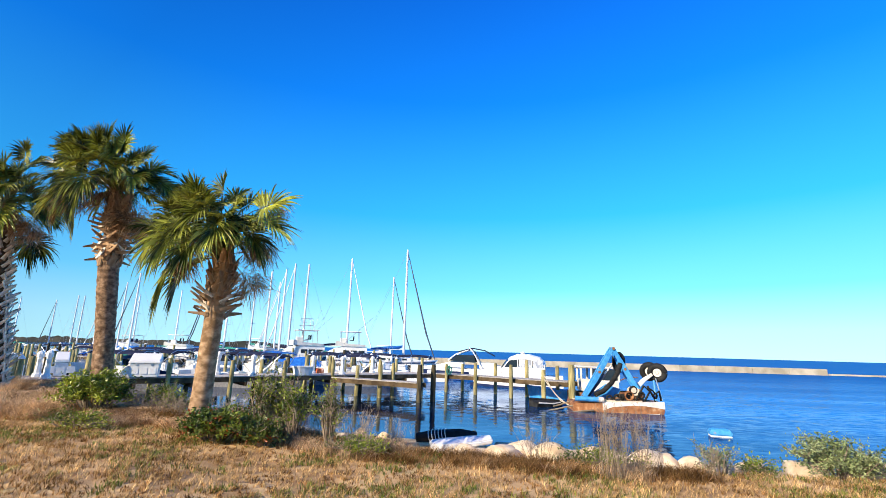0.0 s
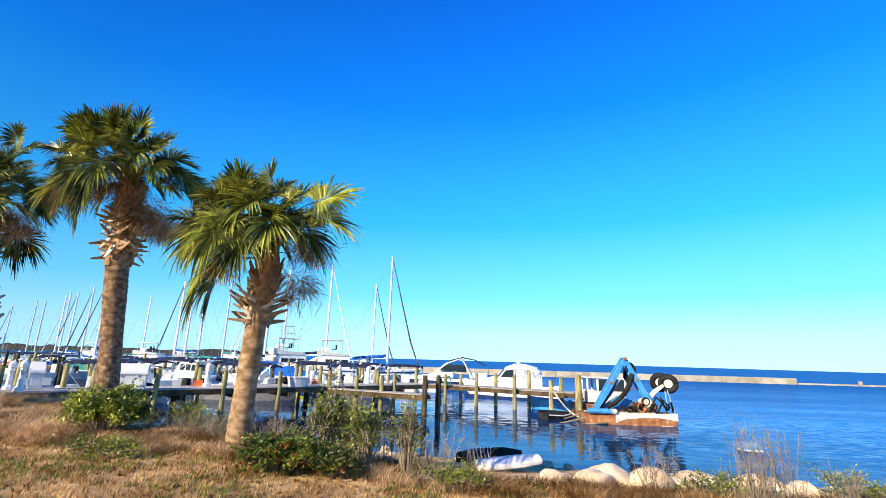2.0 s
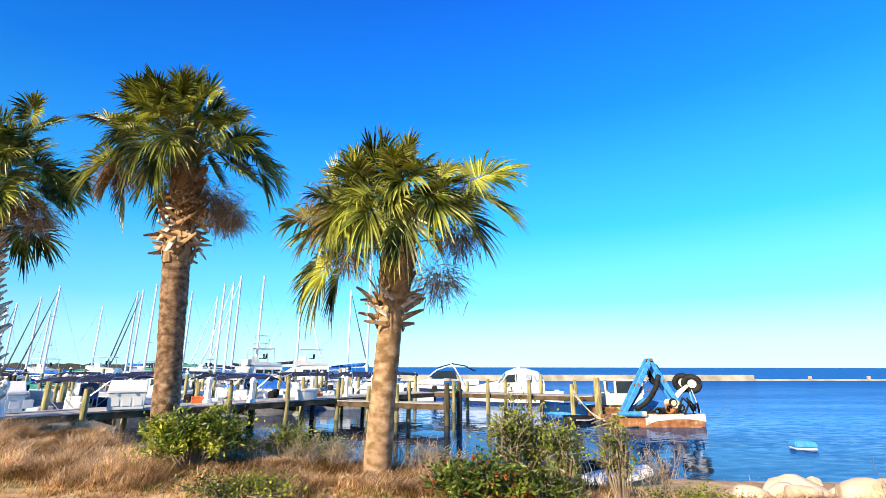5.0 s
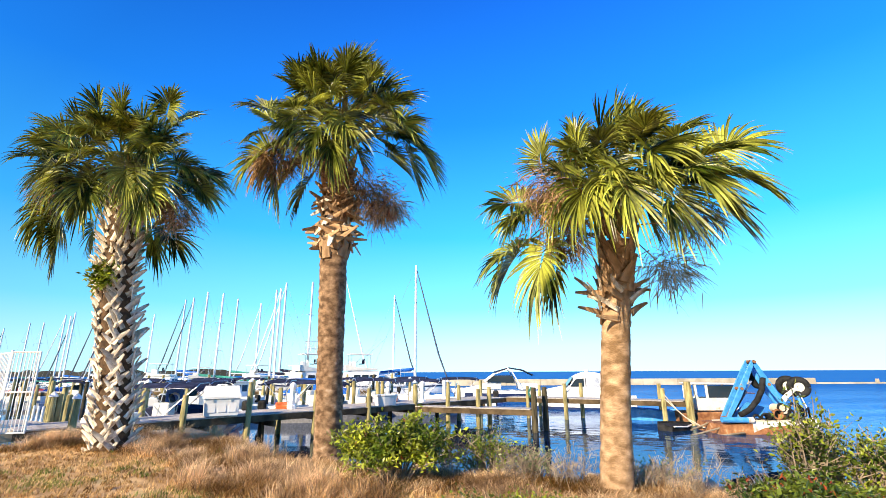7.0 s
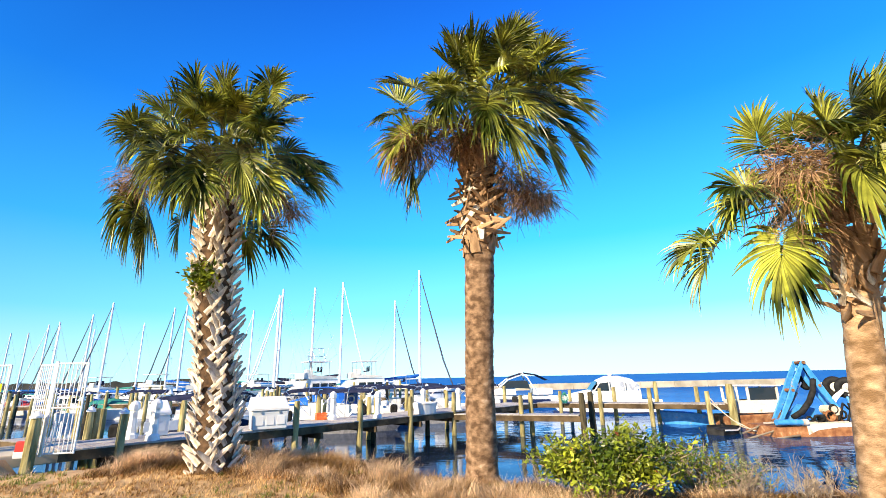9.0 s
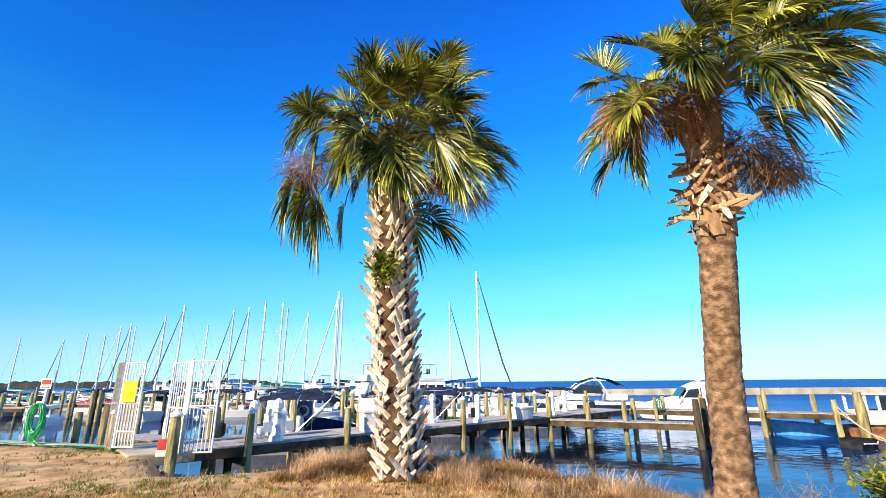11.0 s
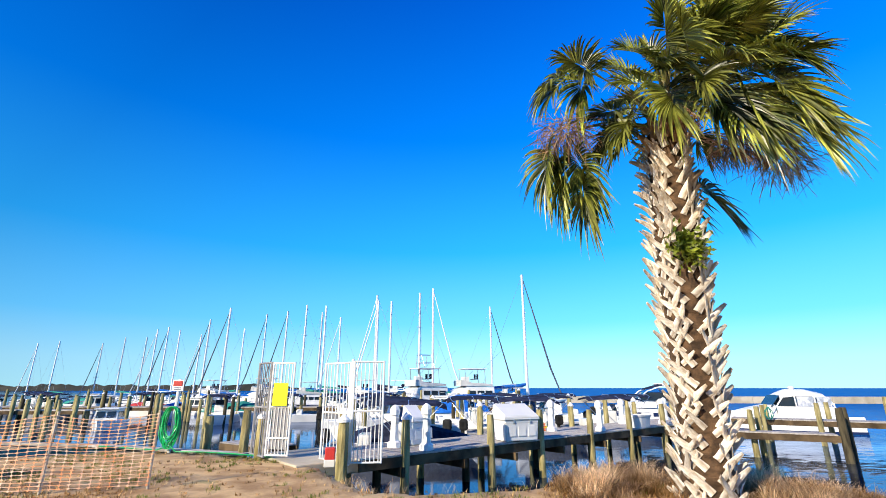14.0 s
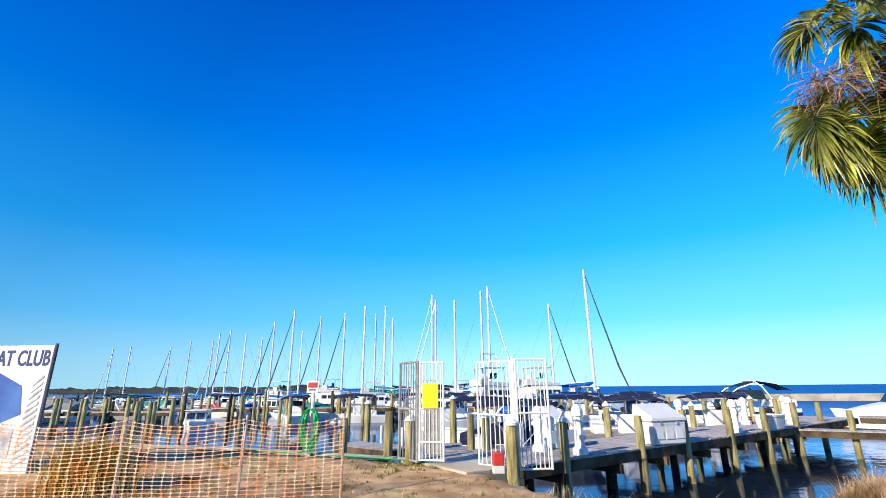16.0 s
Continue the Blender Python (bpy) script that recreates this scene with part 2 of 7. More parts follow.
l.new(gleam.outputs["Result"], shine.inputs["Color"])
shine.inputs["Roughness"].default_value = 0.07
fres = n.new("ShaderNodeFresnel")
fres.inputs["IOR"].default_value = 1.33
cap_ = n.new("ShaderNodeMapRange")  # wave faces turned to the viewer keep the gloss low at a flat angle
cap_.inputs[2].default_value, cap_.inputs[3].default_value, cap_.inputs[4].default_value = 0.6, 0.02, 0.78
l.new(fres.outputs[0], cap_.inputs[0])
both = n.new("ShaderNodeMixShader")
calm = n.new("ShaderNodeMath")  # choppy open water shows less mirror than the lee
calm.operation = "MULTIPLY"
l.new(cap_.outputs[0], calm.inputs[0])
l.new(calm.outputs[0], both.inputs[0])
l.new(body.outputs[0], both.inputs[1])
l.new(shine.outputs[0], both.inputs[2])
l.new(both.outputs[0], n["Material Output"].inputs["Surface"])
tc = n.new("ShaderNodeTexCoord")
chop = n.new("ShaderNodeTexNoise")
chop.inputs["Scale"].default_value, chop.inputs["Detail"].default_value, chop.inputs["Roughness"].default_value = 2.6, 6, 0.6
mp = n.new("ShaderNodeMapping")
mp.inputs["Scale"].default_value = (0.55, 1.3, 1)
mp.inputs["Rotation"].default_value = (0, 0, radians(18))
l.new(tc.outputs["Object"], mp.inputs[0])
l.new(mp.outputs[0], chop.inputs["Vector"])
# calmer inside the harbour, livelier in the open
sep = n.new("ShaderNodeSeparateXYZ")
l.new(tc.outputs["Object"], sep.inputs[0])
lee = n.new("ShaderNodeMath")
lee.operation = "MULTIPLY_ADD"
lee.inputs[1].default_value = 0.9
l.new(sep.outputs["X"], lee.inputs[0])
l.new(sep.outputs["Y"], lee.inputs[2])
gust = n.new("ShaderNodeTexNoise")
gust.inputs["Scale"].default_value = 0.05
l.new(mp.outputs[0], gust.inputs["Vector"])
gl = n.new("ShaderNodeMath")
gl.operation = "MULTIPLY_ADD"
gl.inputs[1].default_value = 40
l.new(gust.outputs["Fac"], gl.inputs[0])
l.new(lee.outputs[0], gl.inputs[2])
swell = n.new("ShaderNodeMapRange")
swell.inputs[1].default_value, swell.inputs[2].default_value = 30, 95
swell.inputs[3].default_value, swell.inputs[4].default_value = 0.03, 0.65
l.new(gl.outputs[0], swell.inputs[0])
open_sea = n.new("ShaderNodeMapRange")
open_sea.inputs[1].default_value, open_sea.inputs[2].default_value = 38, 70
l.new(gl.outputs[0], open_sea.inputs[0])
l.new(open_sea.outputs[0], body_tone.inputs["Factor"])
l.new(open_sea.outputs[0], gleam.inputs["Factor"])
less = n.new("ShaderNodeMapRange")
less.inputs[3].default_value, less.inputs[4].default_value = 1.0, 0.5
l.new(open_sea.outputs[0], less.inputs[0])
far_off = n.new("ShaderNodeMapRange")
far_off.inputs[1].default_value, far_off.inputs[2].default_value = 80, 150
far_off.inputs[3].default_value, far_off.inputs[4].default_value = 1.0, 0.3
l.new(gl.outputs[0], far_off.inputs[0])
# long wind streaks
lane = n.new("ShaderNodeMapping")
lane.inputs["Scale"].default_value = (0.035, 0.2, 1)
l.new(tc.outputs["Object"], lane.inputs[0])
streak = n.new("ShaderNodeTexNoise")
streak.inputs["Scale"].default_value, streak.inputs["Detail"].default_value = 1.0, 3
l.new(lane.outputs[0], streak.inputs["Vector"])
band = n.new("ShaderNodeMapRange")
band.inputs[1].default_value, band.inputs[2].default_value = 0.38, 0.64
band.inputs[3].default_value, band.inputs[4].default_value = 0.7, 1.25
l.new(streak.outputs["Fac"], band.inputs[0])
lanes = n.new("ShaderNodeMath")
lanes.operation = "MULTIPLY"
l.new(less.outputs[0], lanes.inputs[0])
l.new(band.outputs[0], lanes.inputs[1])
choppy = n.new("ShaderNodeMath")
choppy.operation = "MULTIPLY"
l.new(lanes.outputs[0], choppy.inputs[0])
l.new(far_off.outputs[0], choppy.inputs[1])
l.new(choppy.outputs[0], calm.inputs[1])
off = n.new("ShaderNodeVectorMath")
off.operation = "SUBTRACT"
off.inputs[1].default_value = (0.5, 0.5, 0.5)
l.new(chop.outputs["Color"], off.inputs[0])
tilt = n.new("ShaderNodeVectorMath")
tilt.operation = "SCALE"
l.new(off.outputs[0], tilt.inputs[0])
l.new(swell.outputs[0], tilt.inputs["Scale"])
flat = n.new("ShaderNodeVectorMath")
flat.operation = "MULTIPLY_ADD"
flat.inputs[1].default_value, flat.inputs[2].default_value = (1, 1, 0), (0, 0, 1)
l.new(tilt.outputs[0], flat.inputs[0])
unit = n.new("ShaderNodeVectorMath")
unit.operation = "NORMALIZE"
l.new(flat.outputs[0], unit.inputs[0])
for node in (shine, fres):
    l.new(unit.outputs[0], node.inputs["Normal"])
M["water"] = water


# ---- mesh tools ----
def part(name, bm, material, parent=None, label="", smooth=False):
    """Links a bmesh (or a (verts, faces) pair) as one mesh object, under a parent if given."""
    me = bpy.data.meshes.new(name)
    if isinstance(bm, tuple):
        me.from_pydata(bm[0], [], bm[1])
    else:
        bm.to_mesh(me)
        bm.free()
    for mm in material if isinstance(material, (list, tuple)) else [material]:
        me.materials.append(M[mm] if isinstance(mm, str) else mm)
    if smooth:
        me.polygons.foreach_set("use_smooth", [True] * len(me.polygons))
    ob = new(name, me)
    if parent is not None:
        ob.parent = parent
    if label:
        ob["label"] = label
    return ob


def share(ob, m, parent=None, name=None):
    """Another object on the same mesh."""
    o = new(name or ob.name.split(".")[0], ob.data)
    o.parent = parent if parent is not None else ob.parent
    o.matrix_basis = m
    return o


def thing(name, label, category, group="", m=None):
    e = new(name)
    e.empty_display_size = 0.2
    if m is not None:
        e.matrix_basis = m
    return tagged(e, label, category, group)


def box(bm, sx, sy, sz, m=Matrix(), bevel=0.0):
    """A box centred at m, with rounded edges."""
    r = bmesh.ops.create_cube(bm, size=1, matrix=m @ Matrix.Diagonal((sx, sy, sz, 1)))
    if bevel:
        es = list({e for v in r["verts"] for e in v.link_edges})
        bmesh.ops.bevel(bm, geom=es, offset=bevel, segments=2, affect="EDGES", profile=0.5)
    return bm


def nb():
    return bmesh.new()


def rod(bm, a, b_, r, r2=None, seg=8):
    a, b_ = Vector(a), Vector(b_)
    d = b_ - a
    m = Matrix.Translation((a + b_) / 2) @ d.to_track_quat("Z", "Y").to_matrix().to_4x4()
    bmesh.ops.create_cone(bm, cap_ends=True, segments=seg, radius1=r, radius2=r if r2 is None else r2, depth=d.length, matrix=m)
    return bm


def tube(bm, pts, r, seg=8):
    """A bent tube through points."""
    pts = [Vector(p) for p in pts]
    rings = []
    for i, p in enumerate(pts):
        d = (pts[min(i + 1, len(pts) - 1)] - pts[max(i - 1, 0)]).normalized()
        q = d.to_track_quat("Z", "Y")
        rr = r[i] if isinstance(r, (list, tuple)) else r
        rings.append([bm.verts.new(p + q @ Vector((rr * math.cos(k * math.tau / seg), rr * math.sin(k * math.tau / seg), 0))) for k in range(seg)])
    for a, b_ in zip(rings, rings[1:]):
        for k in range(seg):
            bm.faces.new((a[k], a[(k + 1) % seg], b_[(k + 1) % seg], b_[k]))
    bm.faces.new(rings[0][::-1])
    bm.faces.new(rings[-1])
    return bm


def loft(bm, rings, cap=True):
    vs = [[bm.verts.new(p) for p in r] for r in rings]
    k = len(vs[0])
    for a, b_ in zip(vs, vs[1:]):
        for i in range(k):
            bm.faces.new((a[i], a[(i + 1) % k], b_[(i + 1) % k], b_[i]))
    if cap:
        bm.faces.new(vs[0][::-1])
        bm.faces.new(vs[-1])
    return bm


def prism(bm, outline, y0, y1, m=Matrix()):
    """An outline in x, z drawn out from y0 to y1."""
    a = [bm.verts.new(m @ Vector((x, y0, z))) for x, z in outline]
    b_ = [bm.verts.new(m @ Vector((x, y1, z))) for x, z in outline]
    k = len(outline)
    for i in range(k):
        bm.faces.new((a[i], a[(i + 1) % k], b_[(i + 1) % k], b_[i]))
    bm.faces.new(a[::-1])
    bm.faces.new(b_)
    return bm


def lerp_table(x, table):
    for (x0, y0), (x1, y1) in zip(table, table[1:]):
        if x <= x1:
            f = min(max((x - x0) / (x1 - x0), 0), 1)
            return y0 + (y1 - y0) * f
    return table[-1][1]


# ---- ground and water ----
SHORE = [(-90, 24), (-26, 18.7), (-20, 17.2), (-17.5, 16.7), (-16, 15.8), (-14.5, 15.6), (-11, 16.2), (-8, 15.4), (-5, 15.6), (-2.8, 15.9), (1.7, 15.1), (5, 14.2), (8.6, 13.8), (12, 13), (30, 11), (90, 4)]
CREST = [(-90, 23.9), (-26, 18.6), (-20, 17.1), (-18.2, 16.2), (-17.2, 14.5), (-16.0, 12.9), (-14.3, 12.5), (-13.4, 12.9), (-12.7, 13.7), (-11.5, 14.0), (-10, 13.7), (-9.2, 13.1), (-8.6, 12.2), (-7.4, 11.1), (-5.6, 10.2), (-4.5, 9.75), (-2.7, 9.35), (-0.6, 8.75), (1, 8.1), (5, 7.6), (8.5, 7.8), (14, 7.8), (30, 6), (90, 0)]


def ground_z(x, y):
    top = lerp_table(x, [(-30, 1.40), (-18, 1.40), (-14, 1.62), (-2, 1.62), (0.5, 1.47), (8, 1.42), (20, 1.4)])
    top += 0.05 * noise.noise((x * 0.35, y * 0.35, 0)) + 0.02 * noise.noise((x * 1.3, y * 1.3, 4))
    c, s = lerp_table(x, CREST), lerp_table(x, SHORE)
    if y <= c:
        return top
    f = (y - c) / max(s - c, 0.05)
    if f <= 1:
        return top + (WATER - 0.02 - top) * (f ** lerp_table(x, [(-18, 1.1), (-15, 0.62)]))
    return max(WATER - 0.02 - (y - s) * 0.5, -2.5)


def steps(a, b_, d):
    k = max(int(round((b_ - a) / d)), 1)
    return [a + (b_ - a) * i / k for i in range(k)]


xs = steps(-2500, -200, 400) + steps(-200, -40, 10) + steps(-40, 16, 0.35) + steps(16, 60, 4) + steps(60, 200, 20) + steps(200, 2500, 400) + [2500]
ys = steps(-2500, -200, 400) + steps(-200, -20, 15) + steps(-20, 2, 1.0) + steps(2, 20, 0.3) + [20, 24, 30, 60, 4000]
verts = [(x, y, ground_z(x, y)) for y in ys for x in xs]
w = len(xs)
faces = [(j * w + i, j * w + i + 1, (j + 1) * w + i + 1, (j + 1) * w + i) for j in range(len(ys) - 1) for i in range(w - 1)]
ground = part("ground", (verts, faces), "soil", smooth=True)
tagged(ground, "dry sandy bank with tan winter grass sloping to water", "ground", kind="structure")

k = 96
verts = [(0, 30, WATER)] + [(r * math.cos(a * math.tau / k), 30 + r * math.sin(a * math.tau / k), WATER) for r in (60, 300, 1200, 4700) for a in range(k)]
faces = [(0, 1 + a, 1 + (a + 1) % k) for a in range(k)]
for r in range(3):
    faces += [(1 + r * k + a, 1 + (r + 1) * k + a, 1 + (r + 1) * k + (a + 1) % k, 1 + r * k + (a + 1) % k) for a in range(k)]
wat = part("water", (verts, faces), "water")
tagged(wat, "rippled deep blue bay water, calm inside the harbour", "water", kind="structure")


# ---- palms ----
def frond_mesh(root, hub, d, ref, size, sag, rng, wind=0.10):
    """One fan leaf: curved stalk from root to hub, then a pleated fan of split segments along d that hang and blow to one side."""
    V, F, K = [], [], []
    root, hub, d = Vector(root), Vector(hub), Vector(d).normalized()
    reach = (hub - root).length
    ctrl = hub - d * reach * 0.45 + Vector((0, 0, 0.12 * reach))
    pts = [root * (1 - f) ** 2 + ctrl * 2 * f * (1 - f) + hub * f * f for f in (0, 0.17, 0.34, 0.5, 0.67, 0.84, 1)]
    for i, q in enumerate(pts):
        rr = 0.026 - 0.015 * i / 6
        t = (pts[min(i + 1, 6)] - pts[max(i - 1, 0)]).normalized()
        quat = t.to_track_quat("Z", "Y")
        for c in range(4):
            V.append(q + quat @ Vector((rr * math.cos(c * math.pi / 2), rr * 0.6 * math.sin(c * math.pi / 2), 0)))
    for i in range(6):
        for c in range(4):
            F.append((i * 4 + c, i * 4 + (c + 1) % 4, i * 4 + 4 + (c + 1) % 4, i * 4 + 4 + c))
            K.append(1)
    nrm = (Vector(ref) - d * Vector(ref).dot(d)).normalized()
    roll = rng.uniform(-0.3, 0.3)
    s = d.cross(nrm).normalized()
    s = (s * math.cos(roll) + nrm * math.sin(roll)).normalized()
    nrm = s.cross(d).normalized()
    count = 44
    span = radians(rng.uniform(100, 122))
    fold = rng.uniform(0.35, 0.75)
    bow = sag * rng.uniform(0.25, 0.55)
    for k_ in range(count):
        u = 2 * k_ / (count - 1) - 1
        a = span * u + rng.uniform(-0.05, 0.05)
        along = 0.42 * size * (1 - abs(u)) ** 0.8  # segments spring from a midrib that bends over
        ln = size * (0.66 + 0.14 * math.cos(a)) * rng.uniform(0.84, 1.12)
        lean = d * math.cos(a) + s * math.sin(a) * math.cos(fold) + nrm * abs(math.sin(a)) * math.sin(fold)
        dv = (lean + Vector((0, 0, -bow * (1 - abs(u))))).normalized()
        pv = (s * math.cos(a) - d * math.sin(a)).normalized()
        start = hub + d * along + Vector((0, 0, -bow * along * along / size))
        hang = sag * rng.uniform(0.6, 1.7)
        twist = rng.uniform(-0.8, 0.8)
        gust = wind * rng.uniform(0.4, 1.6)
        sway = rng.gauss(0, 0.06)
        wide = 2.1 * span * size * 0.55 / count
        b0 = len(V)
        for r in (0.03, 0.25, 0.45, 0.63, 0.82, 1.0):
            wdt = wide * (min(1, 0.25 + 2.4 * r) if r < 0.5 else max(0.05, 1 - ((r - 0.42) / 0.58) ** 1.6))
            drop = 0.85 * hang * ln * max(0, r - 0.3) ** 1.9
            q = start + dv * (ln * r * (1 - 0.16 * hang * r * r)) + pv * sway * ln * r * r + Vector((gust * ln * r * r, 0.02 * ln * r, -drop))
            w_ = (pv * math.cos(twist * r) + nrm * math.sin(twist * r)) * wdt * 0.5
            V.append(q - w_)
            V.append(q - nrm * wdt * 0.42)
            V.append(q + w_)
        for i in range(5):
            for c in range(2):
                x0 = b0 + i * 3 + c
                F.append((x0, x0 + 1, x0 + 4, x0 + 3))
                K.append(0)
    return V, F, K


def tuft_mesh(root, centre, radius, count, rng):
    """A spent flower spray: a few bent stems that break into a cloud of fine drooping threads."""
    V, F = [], []
    root, centre = Vector(root), Vector(centre)

    def thread(p, d, ln, wd, droop):
        side = d.cross(Vector((rng.gauss(0, 1), rng.gauss(0, 1), rng.gauss(0, 1)))).normalized() * wd
        b0 = len(V)
        for j in range(4):
            q = p + d * ln * j / 3 + Vector((0, 0, -droop * (j / 3) ** 2))
            V.extend([q - side * (1 - j / 4.5), q + side * (1 - j / 4.5)])
        F.extend([(b0 + 2 * j, b0 + 2 * j + 1, b0 + 2 * j + 3, b0 + 2 * j + 2) for j in range(3)])

    for i in range(4):
        thread(root, (centre - root).normalized(), (centre - root).length * rng.uniform(0.9, 1.2), 0.012, 0.1)
    for i in range(count):
        o = Vector((rng.gauss(0, 0.5), rng.gauss(0, 0.4), rng.gauss(0, 0.42))) * radius
        d = (o.normalized() * 0.7 + Vector((rng.gauss(0.1, 0.6), rng.gauss(0, 0.6), rng.gauss(-0.45, 0.5)))).normalized()
        thread(centre + o, d, rng.uniform(0.1, 0.3), rng.uniform(0.004, 0.008), rng.uniform(0.02, 0.1))
    return V, F


def boot_mesh(length, wide, curl):
    """A split leaf base: a flat tapered strap that bends away from the trunk. Local x out of the trunk, z up."""
    bm = nb()
    rings = []
    for f in (0, 0.4, 0.75, 1.0):
        wd = wide * (1 - 0.62 * f * f)
        out = 0.015 + curl * f * f * length + 0.08 * f * length
        th = 0.022 * (1 - 0.5 * f)
        z = f * length
        rings.append([(out, -wd / 2, z), (out + th, -wd * 0.44, z), (out + th * 1.3, 0, z), (out + th, wd * 0.44, z), (out, wd / 2, z)])
    return loft(bm, rings)


def trunk_mesh(path, radii, rough, ridge):
    """Lofted trunk through path points (list of Vector) with radii."""
    bm = nb()
    rings, n_, seg = [], 210, 28
    for i in range(n_ + 1):
        f = i / n_ * (len(path) - 1)
        k_ = min(int(f), len(path) - 2)
        c = path[k_].lerp(path[k_ + 1], f - k_)
        r = radii[k_] + (radii[k_ + 1] - radii[k_]) * (f - k_)
        r *= 1 + ridge * noise.noise((c.z * 26, 7, path[0].x)) + 0.035 * noise.noise((c.z * 8, 3, path[0].x)) + (0.3 * max(0, 1 - i / 14) ** 2)
        ring = []
        for s_ in range(seg):
            a = s_ * math.tau / seg
            q = r * (1 + rough * noise.noise((math.cos(a) * 2, math.sin(a) * 2, c.z * 5 + path[0].x)) * 0.6 + rough * 0.7 * noise.noise((math.cos(a) * 4, math.sin(a) * 4, c.z * 13)))
            ring.append(c + Vector((q * math.cos(a), q * math.sin(a), 0)))
        rings.append(ring)
    return loft(bm, rings)


def spot(path, radii, z):
    for (a, ra), (b_, rb) in zip(zip(path, radii), zip(path[1:], radii[1:])):
        if z <= b_.z:
            f = max((z - a.z) / (b_.z - a.z), 0)
            return a.lerp(b_, f), ra + (rb - ra) * f
    return path[-1], radii[-1]


def palm(label, path, radii, heart, seed, boots, bark, rough=0.08):
    """path and radii: the trunk. heart: where the stalks spring from. Gives the tree and two functions:
    leaf(x, y, z, direction, length, sag) hangs one fan leaf with its hub there, spray() a spent flower spray."""
    rng = random.Random(seed)
    path = [Vector(p) for p in path]
    base = path[0].copy()
    root = thing("palm_tree", label, "palm tree", "palms on the bank", Matrix.Translation(base))
    rel = [p - base for p in path]
    part("trunk", trunk_mesh(rel, radii, rough, 0.4 * rough), bark, root, smooth=True)
    for z0, z1, per, dz, ln, wd, curl, tilt, mat in boots:
        made = [part("leaf_base", boot_mesh(ln * q, wd, curl * c), mat, root) for q, c in ((1, 1), (0.8, 1.6), (1.15, 0.7))]
        first, z, row = list(made), z0, 0
        while z < z1:
            c, r = spot(rel, radii, z)
            for k_ in range(per):
                a = (k_ + 0.5 * (row % 2) + rng.uniform(-0.12, 0.12)) * math.tau / per
                m = Matrix.Translation(c + Vector((r * 0.93 * math.cos(a), r * 0.93 * math.sin(a), rng.uniform(-0.03, 0.03)))) @ Matrix.Rotation(a, 4, "Z") @ Matrix.Rotation((tilt if (row + k_) % 2 else -tilt) + rng.uniform(-1, 1) * (0.2 + 0.45 * max(0, tilt - 0.8)), 4, "X") @ Matrix.Rotation(rng.uniform(-0.08, 0.12) * (3 if tilt > 1 else 1), 4, "Y") @ Matrix.Scale(rng.uniform(0.75, 1.2), 4)
                if first:
                    first.pop().matrix_basis = m
                else:
                    share(made[rng.randrange(3)], m, root)
            z += dz
            row += 1
    h = Vector(heart) - base

    def leaf(x, y, z, d, size, sag, mat="frond"):
        size *= 0.93
        hub = Vector((x, y, z)) - base
        ref = (hub - h).normalized() * 0.8 + Vector((0, -0.6, 0.5))
        src = h + Vector(((hub - h).x, (hub - h).y, 0)).normalized() * 0.14 + Vector((0, 0, rng.uniform(-0.15, 0.2)))
        V, F, K = frond_mesh(src, hub, d, ref, size, sag, rng)
        ob = part("frond", (V, F), [mat, "petiole"], root, "browning dry fan leaf" if mat == "dead_frond" else "")
        ob.data.polygons.foreach_set("material_index", K)

    def fill(count, centre, reach):
        """Leaves all round a ball of that centre and reach, hanging more towards its lower edge."""
        c = Vector(centre)
        for i in range(count):
            f = (i + 0.5) / count
            az = i * 2.39996 + rng.uniform(-0.3, 0.3)
            el = math.asin(0.97 - 1.0 * f) + rng.uniform(-0.12, 0.12)
            o = Vector((math.cos(az) * math.cos(el), math.sin(az) * math.cos(el), math.sin(el)))
            p = c + o * reach * rng.uniform(0.45, 0.7)
            d = o + Vector((rng.gauss(0.1, 0.3), rng.gauss(0, 0.3), rng.gauss(-0.1, 0.2) - 0.5 * f))
            leaf(p.x, p.y, p.z, d, min(reach * rng.uniform(0.36, 0.46), 0.8), 0.3 + 0.4 * f)

    def spray(x, y, z, r, cnt):
        part("flower_stalk", tuft_mesh(h, Vector((x, y, z)) - base, r, cnt, rng), "fibre", root, "spent brown flower spray")["kind"] = "stuff"

    return leaf, fill, spray


B = "dead_frond"
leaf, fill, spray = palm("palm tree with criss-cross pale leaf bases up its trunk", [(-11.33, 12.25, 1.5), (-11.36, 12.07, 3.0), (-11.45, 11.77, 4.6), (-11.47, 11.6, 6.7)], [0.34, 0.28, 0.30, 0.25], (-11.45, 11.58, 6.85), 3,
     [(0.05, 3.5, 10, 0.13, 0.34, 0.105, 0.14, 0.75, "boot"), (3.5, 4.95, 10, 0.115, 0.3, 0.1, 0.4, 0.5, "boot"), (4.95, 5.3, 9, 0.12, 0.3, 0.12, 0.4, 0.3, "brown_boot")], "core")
leaf(-11.34, 10.69, 7.49, (0.12, -0.94, 0.32), 0.81, 0.5)
leaf(-10.90, 10.86, 7.58, (0.38, -0.91, 0.19), 0.88, 0.5)
leaf(-10.64, 10.99, 7.55, (0.84, -0.54, 0.06), 0.92, 0.5)
leaf(-10.66, 10.36, 6.79, (0.33, -0.28, -0.90), 0.95, 0.7)
leaf(-10.33, 10.60, 6.77, (0.36, -0.30, -0.88), 0.95, 0.7)
leaf(-10.11, 11.55, 7.09, (0.99, 0.00, -0.14), 0.88, 0.7)
leaf(-9.93, 11.35, 6.81, (0.75, -0.07, -0.66), 0.77, 0.7)
leaf(-12.79, 11.55, 7.90, (-0.83, 0.00, -0.56), 0.95, 0.7)
leaf(-12.59, 11.35, 7.72, (-0.29, -0.05, -0.96), 0.95, 0.7)
